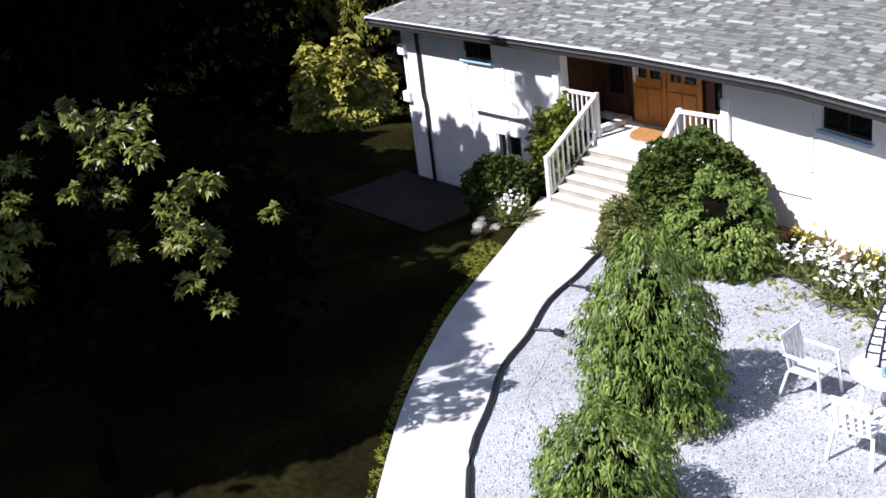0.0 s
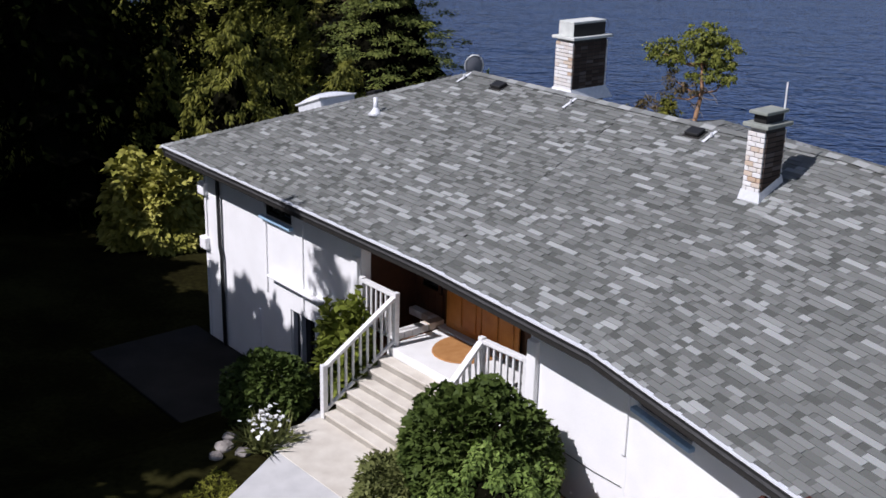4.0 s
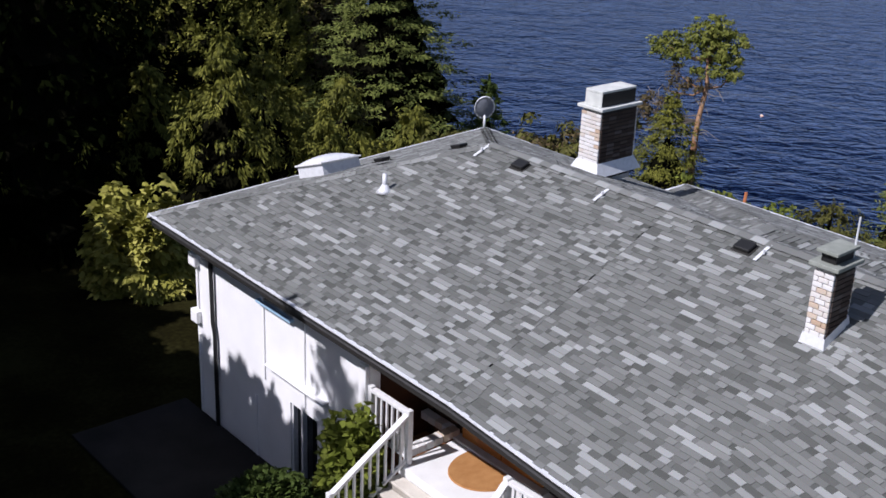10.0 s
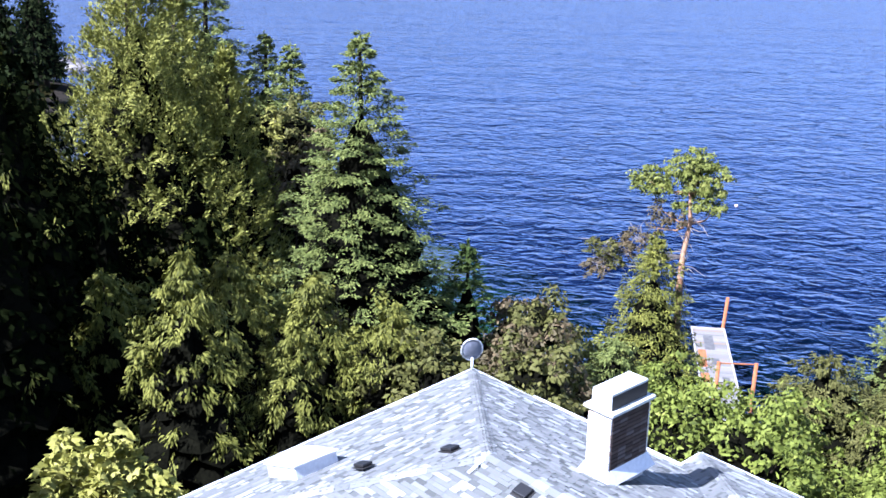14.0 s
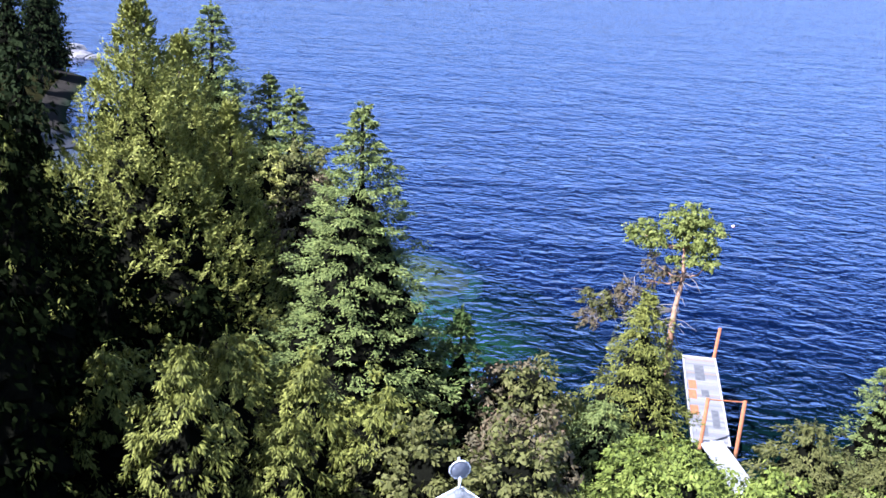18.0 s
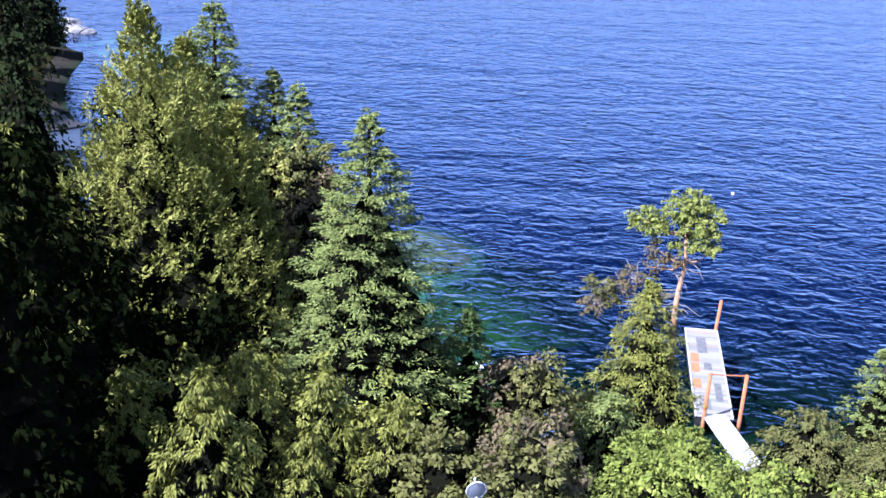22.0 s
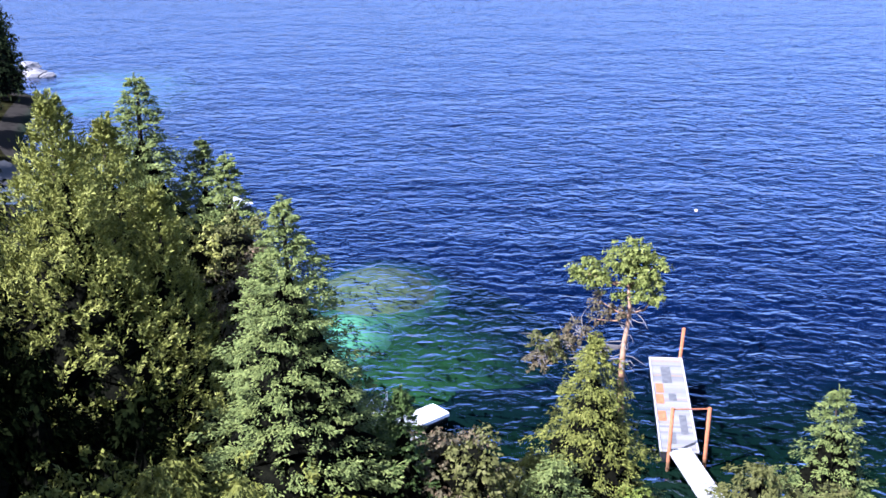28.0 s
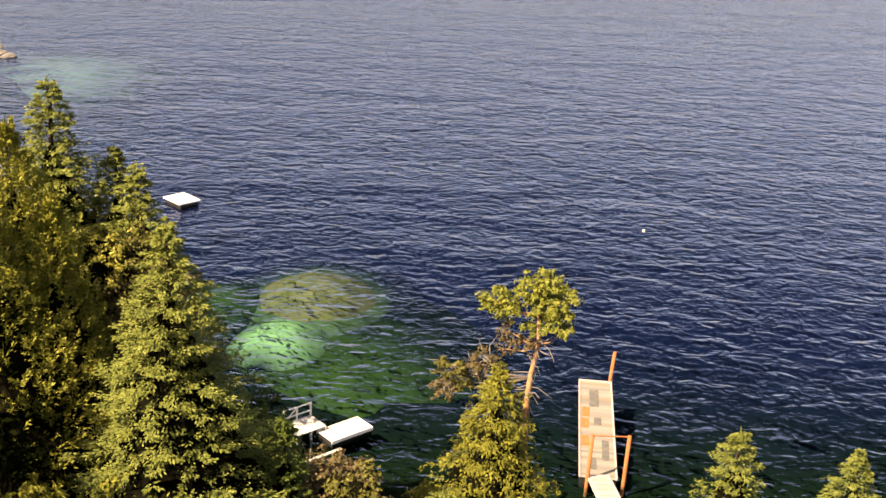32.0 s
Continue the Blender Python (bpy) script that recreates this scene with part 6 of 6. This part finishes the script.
for i, (x, y, r, top, mat, lab) in enumerate([
        (-28.4, 31.6, 1.7, 1.4, OLIVE, "olive shrub behind the roof corner"), (-30.0, 33.6, 1.6, 0.6, DRYLEAF, "small shrub with dry reddish leaves"), (-31.0, 30.5, 1.6, 0.9, OLIVE, "olive green shrub behind the house"),
        (-35.2, 39.8, 1.1, -1.1, OLIVE, "yellow-green shrub on the bank"), (-33.8, 37.4, 1.4, -2.4, OLIVE, "olive shrub on the bank"), (-37.0, 40.5, 1.6, -2.0, DRYLEAF, "half-bare shrub with dry leaves"),
        (-28.0, 39.4, 2.4, -2.0, BRIGHT, "bright green thicket behind the house"), (-24.5, 37.5, 2.6, -1.2, BRIGHT, "bright green thicket behind the house"),
        (-27.0, 43.5, 2.8, -4.0, BRIGHT, "bright green thicket on the bank"), (-22.0, 48.0, 3.0, -4.0, BRIGHT, "green thicket on the bank"), (-20.0, 43.0, 3.0, -2.5, BRIGHT, "green thicket behind the house"), (-38.0, 29.5, 2.0, 0.2, CEDAR, "cedar undergrowth on the shaded bank"), (-35.5, 31.6, 1.9, -0.2, CEDAR, "cedar undergrowth on the shaded bank"),
        (-42.0, 39.5, 2.4, -2.5, BOX, "dark undergrowth under the fir"), (-46.5, 42.0, 2.8, -4.5, BOX, "dark undergrowth on the bank"), (-52.0, 45.5, 3.0, -7.0, BOX, "dark undergrowth on the bank"), (-45.5, 46.5, 2.6, -8.0, DRYLEAF, "dry shrubs above the shore"),
        (-44.0, 29.0, 2.6, 1.0, SHADELEAF, "dark undergrowth on the shaded bank"), (-40.0, 26.0, 2.2, 1.5, CEDAR, "cedar undergrowth on the shaded bank"),
        (-53.0, 41.0, 1.7, 3.6, OLIVE, "olive shrub below the narrow firs"), (-51.2, 40.6, 2.0, 2.2, DRYLEAF, "bronze half-bare shrub beside the broad fir")]):
    thicket(x, y, r, r * 1.35, 110 + i, mat, lab, top)

thicket(-11.85, 14.85, 0.86, 1.15, 22, WEEPING, "green shrub with layered drooping sprays", None, "spreading_shrub", "bush", 0.62, puff=0.15, leaf=0.1, droop=0.8, wide=0.22, tuft=26, base=0.75, lobes=0.1, dense=1.1)

# madrone leaning out over the water
md = thing("madrone", (-41.0, 56.6, float(ground_z(-39.4, 55.2)) - 0.1), "leaning madrone with tan peeling trunk and clumped crown", "tree")
g0 = md.location.z
stem = [Vector((1.8, -1.4, 0)), Vector((1.6, -1.5, 3.0)), Vector((1.35, -1.4, -5.7 - g0)), Vector((1.05, -0.9, -4.1 - g0)), Vector((0.85, -0.2, -2.5 - g0)), Vector((0.4, 0.2, -1.0 - g0)), Vector((0.1, 0.35, 0.1 - g0))]
part("trunk", tube(stem, [0.26, 0.22, 0.18, 0.14, 0.11, 0.07, 0.03], 10), REDBARK, md, "tan peeling trunk", True)
clumps = [((-1.15, -1.2, -0.5), 0.72, 0), ((-0.75, -0.9, -0.75), 0.5, 0), ((-0.1, 0.35, 0.15), 0.78, 0), ((0.45, 1.0, 0.45), 0.58, 0), ((1.05, 1.25, -0.3), 0.66, 0), ((1.3, 1.0, -0.95), 0.58, 0), ((0.5, 0.5, -0.6), 0.55, 0),
          ((0.6, 0.0, -1.6), 0.52, 0), ((1.5, 0.95, -1.75), 0.42, 0), ((-0.3, -1.1, -1.9), 0.5, 1), ((0.45, -0.6, -2.4), 0.42, 1), ((-0.25, -1.5, -2.75), 0.42, 1)]
for i, ((dx, dy, z), r, dry) in enumerate(clumps):
    c = Vector((dx, dy, z - g0))
    b = stem[5] if z > -1.3 else stem[4]
    part("limb", tube([b, (b + c) / 2 + Vector((0.1, 0.1, -0.25)), c], [0.06, 0.045, 0.02], 7), REDBARK, md, "", True)
    k = part("leaf_clump", tufted_mesh("leaf_clump", r * 0.98, r * 0.98, r * 0.92, 200 + i, DRYLEAF if dry else MADRONE, puff=0.28, leaf=0.17, wide=0.28, flat=0.8, tuft=24, base=0.75, lobes=0.22, dense=0.5 if dry else 1.1), None, md)
    k.location = c
dr = random.Random(4)
low_ = [((-1.9, -3.85, -3.7), 0.7), ((-1.8, -4.25, -4.6), 0.6), ((-1.5, -3.5, -4.4), 0.5), ((-0.85, -2.5, -3.3), 0.62), ((-1.2, -3.0, -3.9), 0.5)]
for i, ((dx, dy, z), r) in enumerate(low_):
    c = Vector((dx, dy, z - g0))
    part("limb", tube([stem[3], (stem[3] + c) / 2 + Vector((0, 0, -0.3)), c], [0.07, 0.05, 0.02], 7), DEADWOOD, md, "", True)
    k = part("leaf_clump", tufted_mesh("leaf_clump", r, r, r * 0.8, 240 + i, (OLIVE, DRYLEAF, OLIVE, DRYLEAF, DRYLEAF)[i], puff=0.24, leaf=0.16, wide=0.26, tuft=18, base=0.7, lobes=0.3, dense=0.7), None, md)
    k.location = c
    for j in range(9):
        a = dr.uniform(0, 6.28)
        e = c + Vector((math.cos(a), math.sin(a), dr.uniform(-0.6, 0.7))) * dr.uniform(0.6, 1.4)
        part("dead_branch", tube([c * 0.85 + stem[3] * 0.15, (c + e) / 2 + Vector((0, 0, 0.2)), e], [0.03, 0.02, 0.006], 5), DEADWOOD, md)
for i in range(26):
    b = stem[3].lerp(stem[4], dr.uniform(-0.5, 1.3))
    a = dr.uniform(0, 6.28)
    e = b + Vector((math.cos(a), math.sin(a), dr.uniform(-0.5, 0.4))) * dr.uniform(0.5, 1.5)
    part("dead_branch", tube([b, (b + e) / 2 + Vector((dr.uniform(-0.2, 0.2), 0, dr.uniform(-0.25, 0.25))), e], [0.032, 0.022, 0.008], 5), DEADWOOD, md)

thicket(-54.4, 39.6, 1.7, 2.0, 171, GOLD, "small golden-leaved tree with reddish bark among the firs", 3.6, "small_tree", "tree", puff=0.32, leaf=0.2)
thicket(-56.8, 37.2, 1.5, 2.0, 172, DRYLEAF, "half-dead bush with grey and rusty twigs among the cedars", 4.2, "dry_bush", "bush", puff=0.3, leaf=0.2)

# ---- on the water ----
DK = -21.9
dv = Vector((-0.63, 0.777, 0))
dside = Vector((0.777, 0.63, 0))
dock = thing("dock", Vector((-48.3, 74.6, WATER)), "weathered plank dock on floats with rust-stained boards", "dock")


def dock_at(s, a, z):
    return dside * s + dv * a + Vector((0, 0, z))


def dbox(s0, s1, a0, a1, z0, z1, bevel=0.01):
    bm = box((s0, a0, z0), (s1, a1, z1), bevel)
    bm.transform(Matrix((dside, dv, Vector((0, 0, 1)))).transposed().to_4x4())
    return bm


LEN, HALF = 15.6, 1.42
for s in (-HALF, HALF - 0.12):
    part("curb", dbox(s, s + 0.12, 0, LEN, 0.56, 0.72, 0.015), FLOATWOOD, dock, "white side curb")
part("curb", dbox(-HALF, HALF, LEN + 0.002, LEN + 0.12, 0.56, 0.72, 0.015), FLOATWOOD, dock)
for i in range(52):
    a = i * 0.3
    part("plank", dbox(-HALF + 0.125, HALF - 0.125, a + 0.008, a + 0.292, 0.57, 0.62, 0.006), DECK, dock)
for s in (-1.0, 1.0):
    part("float", dbox(s - 0.35, s + 0.35, 0.1, LEN - 0.1, -0.4, 0.565, 0.05), SLAB, dock)
for lo in ((-1.22, 7.4), (-1.15, 9.3), (-1.22, 4.6)):
    part("rusty_sheet", dbox(lo[0], lo[0] + 0.62, lo[1], lo[1] + 1.6, 0.624, 0.64, 0.004), RUST, dock, "rust-stained steel sheet")
for lo, w, ln in (((-0.55, 11.0), 0.8, 3.0), ((-0.2, 8.0), 0.6, 1.2), ((0.35, 2.6), 0.55, 3.0), ((-0.6, 1.2), 0.5, 1.6)):
    part("board_patch", dbox(lo[0], lo[0] + w, lo[1], lo[1] + ln, 0.624, 0.65, 0.008), WETWOOD, dock, "dark damp boards laid on the dock")


def pile(s, a, top, lean, name="steel_pile"):
    q = dock.location + dock_at(s, a, -6)
    pl = thing(name, q, "rusty steel mooring pile beside the dock", "pile", "dock piles")
    part("shaft", tube([(0, 0, 0), (lean[0] * (top + 6) / 10, lean[1] * (top + 6) / 10, top + 6)], [0.14, 0.14], 12), RUST, pl, "", True)
    part("pile_cap", tube([(lean[0] * (top + 6) / 10, lean[1] * (top + 6) / 10, top + 6), (lean[0] * (top + 6) / 10, lean[1] * (top + 6) / 10, top + 6.05)], [0.16, 0.1], 12), RUST, pl)


pile(0.85, LEN + 0.2, 3.4, (0.4, 0.5))
pile(-0.95, -0.35, 4.4, (0.2, 0.1))
pile(1.75, 0.3, 4.2, (0.2, 0.1))
part("crossbar", tube([dock_at(-0.95, -0.35, 4.35) + Vector((0.2, 0.1, 0)), dock_at(1.75, 0.3, 4.15) + Vector((0.2, 0.1, 0))], [0.05, 0.05], 8), RUST, dock, "rusty cross bar between two piles")
g_a, g_b = Vector((-48.45, 74.75, DK + 0.1)), Vector((-40.9, 68.2, DK + 1.5))
gang = thing("gangway", g_a, "pale wooden gangway sloping from the bank down to the dock", "gangway")
g_d = (g_b - g_a).normalized()
g_s = g_d.cross(Vector((0, 0, 1))).normalized()
for i in range(33):
    q = g_d * (0.15 + i * 0.3)
    part("plank", beam(q - g_s * 0.78, q + g_s * 0.78, 0.05, 0.29, 0.006), PALEBOARD, gang)
for s in (-0.8, 0.8):
    part("stringer", beam(g_s * s, g_s * s + (g_b - g_a), 0.09, 0.2), FLOATWOOD, gang)
    part("curb", beam(g_s * s * 0.8 + Vector((0, 0, 0.08)), g_s * s * 0.8 + (g_b - g_a) + Vector((0, 0, 0.08)), 0.07, 0.08), FLOATWOOD, gang)

raft = thing("swim_raft", Vector((-66.1, 65.3, WATER)), "white painted swim float moored by the rocks", "raft")
rf = Matrix((Vector((0.08, 0.997, 0)).normalized(), Vector((-0.997, 0.08, 0)).normalized(), Vector((0, 0, 1)))).transposed().to_4x4()


def rbox(lo, hi, bevel=0.02):
    bm = box(lo, hi, bevel)
    bm.transform(rf)
    return bm


part("hull", rbox((-1.9, -1.0, -0.3), (1.9, 1.0, 0.34), 0.05), SLAB, raft)
for i in range(14):
    part("plank", rbox((-1.9 + i * 0.271, -1.0, 0.345), (-1.9 + i * 0.271 + 0.26, 1.0, 0.4), 0.008), PALEBOARD, raft)
for y in (-1.06, 1.0):
    part("edge_board", rbox((-1.95, y, 0.2), (1.95, y + 0.06, 0.48), 0.01), WHITE, raft)
part("edge_board", rbox((1.92, -0.99, 0.2), (1.98, 0.99, 0.48), 0.01), WHITE, raft)
land_ = thing("landing", Vector((-68.2, 62.9, WATER)), "small landing with white rails beside the swim float", "landing")
for i in range(9):
    part("plank", rbox((-1.4 + i * 0.31, -1.1, 0.7), (-1.1 + i * 0.31, 1.1, 0.76), 0.008), PALEBOARD, land_)
for x in (-1.3, 0.0, 1.3):
    for y in (-1.0, 1.0):
        part("post", rbox((x - 0.06, y - 0.06, -1.5), (x + 0.06, y + 0.06, 1.9 if y > 0 else 0.7), 0.01), WHITE, land_)
for z in (1.2, 1.85):
    part("rail", rbox((-1.35, 0.96, z), (1.35, 1.04, z + 0.08), 0.01), WHITE, land_)
br_ = bmesh.new()
tube([rf @ Vector((-1.3, 1.0, 0.8)), rf @ Vector((0, 1.0, 1.85))], [0.05, 0.05], 8, br_)
part("brace", br_, WHITE, land_)
ramp_ = thing("boarding_plank", Vector((-64.6, 62.0, WATER + 0.02)), "narrow pale plank floating by the raft", "plank")
part("plank", rbox((-1.6, -0.15, 0.0), (1.6, 0.15, 0.1), 0.02), FLOATWOOD, ramp_)

fl2 = thing("far_float", Vector((-122.5, 86.3, WATER)), "white square float out on the water", "raft")
part("deck", box((-1.9, -1.5, 0.42), (1.9, 1.5, 0.6), 0.03), WHITE, fl2)
part("hull", box((-1.7, -1.3, -0.3), (1.7, 1.3, 0.418), 0.05), NEARBLACK, fl2)
buoy = thing("buoy", Vector((-80.0, 124.0, WATER)), "small orange and white mooring buoy", "buoy")
bm = bmesh.new()
bmesh.ops.create_uvsphere(bm, u_segments=16, v_segments=10, radius=0.17)
part("ball", bm, plain("buoy_white", (0.8, 0.72, 0.62), 0.5), buoy, "", True)
part("band", tube([(0, 0, -0.05), (0, 0, 0.04)], [0.178, 0.178], 16), plain("buoy_orange", (0.75, 0.2, 0.04), 0.5), buoy, "orange band", True)

# shoals just under the surface
def shoal(x, y, rx, ry, turn, tones, label, top=-0.5, seed=1, soft=0.5, seen=1.0, rim=1.58):
    """A low bed under the water; its colour gives way to the deep bed's towards its ragged rim."""
    m = noisy("shoal_bed", *tones, 0.5, 0.95, 0.5, 2.5, 0.1, 0.0, 0.0)
    n, l = m.node_tree.nodes, m.node_tree.links
    p = n["Principled BSDF"]
    was = p.inputs["Base Color"].links[0].from_socket
    co, mp, ln, nz, ad, rg, mix = [n.new("ShaderNode" + k) for k in ("TexCoord", "Mapping", "VectorMath", "TexNoise", "Math", "MapRange", "Mix")]
    mp.inputs["Scale"].default_value = (1 / rx, 1 / ry, 0)
    ln.operation, ad.operation, mix.data_type = "LENGTH", "MULTIPLY_ADD", "RGBA"
    nz.inputs["Scale"].default_value, nz.inputs["Detail"].default_value = 0.24, 6
    ad.inputs[1].default_value = 1.1
    l.new(co.outputs["Object"], mp.inputs["Vector"])
    l.new(mp.outputs[0], ln.inputs[0])
    l.new(co.outputs["Object"], nz.inputs["Vector"])
    l.new(nz.outputs["Fac"], ad.inputs[0])
    l.new(ln.outputs["Value"], ad.inputs[2])
    rg.inputs["From Min"].default_value, rg.inputs["From Max"].default_value = rim, rim - soft
    rg.inputs["To Max"].default_value = seen
    l.new(ad.outputs[0], rg.inputs["Value"])
    l.new(rg.outputs[0], mix.inputs["Factor"])
    at = (5.5 + float(ground_z(x, y)) - WATER) / 6.1
    mix.inputs["A"].default_value = (*(float(np.interp(at, (0.0, 0.3, 0.55, 0.75), q)) for q in ((0.0045, 0.004, 0.004, 0.005), (0.0095, 0.009, 0.010, 0.013), (0.033, 0.022, 0.010, 0.006))), 1)
    l.new(was, mix.inputs["B"])
    l.new(mix.outputs["Result"], p.inputs["Base Color"])
    k = 40
    drop = max(0.6, WATER + top - float(ground_z(x, y)) + 0.8)
    bm = bmesh.new()
    rings = []
    for i in range(13):
        f = i / 12
        ring = []
        for j in range(k):
            t = 2 * math.pi * j / k
            q = Vector((rx * f * 1.35 * math.cos(t), ry * f * 1.35 * math.sin(t), 0))
            ring.append(bm.verts.new((q.x, q.y, -drop * f * f * (1.6 - 0.6 * f) + 0.12 * noise.noise(q * 0.6 + Vector((seed, 0, 0))))))
        rings.append(ring)
    for r, s in zip(rings, rings[1:]):
        for j in range(k):
            bm.faces.new((r[j], r[(j + 1) % k], s[(j + 1) % k], s[j]))
    bmesh.ops.remove_doubles(bm, verts=bm.verts, dist=0.001)
    ob = part("shoal", bm, m, None, "", True)
    ob.location, ob.rotation_euler = (x, y, WATER + top), (0, 0, radians(turn))
    return tagged(ob, label, "shoal", kind="structure")


REEF = ((0.055, 0.075, 0.02), (0.2, 0.18, 0.075))
SAND = ((0.10, 0.23, 0.10), (0.18, 0.34, 0.16))
WEED = ((0.014, 0.038, 0.012), (0.032, 0.07, 0.02))
shoal(-92.6, 83.6, 10.6, 7.8, 137, REEF, "weedy brown reef just under the water", -0.5, 2, 0.75, 0.8, 1.8)
shoal(-91.5, 82.6, 15.0, 10.0, 137, ((0.045, 0.10, 0.03), (0.09, 0.17, 0.05)), "green weed round the reef", -1.5, 7, 0.9, 0.8)
shoal(-86.0, 74.2, 6.8, 5.2, 140, SAND, "pale green sand shoal under the water", -0.6, 3, 0.6)
shoal(-76.0, 72.5, 19.0, 12.5, 135, WEED, "dark green weed bed under the water", -2.0, 4, 0.9)
shoal(-98.0, 75.0, 9.5, 7.0, 125, WEED, "dark green weed bed under the water", -1.8, 6, 0.9)
shoal(-203.0, 106.5, 25.0, 17.0, 125, ((0.12, 0.21, 0.17), (0.2, 0.32, 0.26)), "pale shoal off the rocky point", -0.5, 5, 0.8, 1.0, 1.75)

# far left: rocky point, dark wooded bank, boathouse
for i, (x, y, s) in enumerate([(-221, 107, 2.6), (-225, 107, 2.3), (-217.5, 108.0, 1.8), (-229, 110, 2.6)]):
    stone(x, y, s, 40 + i, PALEROCK, WATER - 0.6, 0.5, "shore_rock", "pale bare rock at the water's edge")
for i, (x, y, top) in enumerate([(-216, 98, -7), (-208, 95, -5), (-198, 91, -4), (-186, 84, -2), (-172, 74, 0), (-226, 101, -5), (-162, 64, 2), (-178, 72, 4), (-150, 58, 2), (-140, 50, 3), (-120, 46, 4), (-105, 44, 4), (-90, 42, 4), (-80, 44, 1), (-72, 48, -2), (-128, 40, 4), (-100, 34, 3), (-85, 30, 3), (-74, 34, 0), (-68, 28, 4)]):
    conifer("shore_conifer", x, y, top, 15, 4.2, 300 + i, FARFIR, "dark conifer on the wooded shore", "shore conifers", puff=0.9, leaf=0.6, droop=0.6, layer=1.1, tuft=8, heart=0.0)
bh = thing("boathouse", Vector((-148, 67.0, WATER)), "low boathouse with dark roof, tan and white walls by the shore", "boathouse")
part("wall", box((-5, -3.5, -1.0), (5, 3.5, 3.0), 0.03), noisy("tan_boards", (0.45, 0.30, 0.14), (0.60, 0.42, 0.22), 1, 0.8, 0.2, 12), bh)
part("roof", box((-5.6, -4.1, 3.005), (5.6, 4.1, 3.3), 0.04), NEARBLACK, bh)
part("panel", box((5.002, -3.4, -0.9), (5.05, 3.4, 2.9), 0.01), WHITE, bh, "white boarded end wall")
part("door", box((-1.2, 3.502, 0.2), (1.2, 3.56, 2.3), 0.01), WHITE, bh)
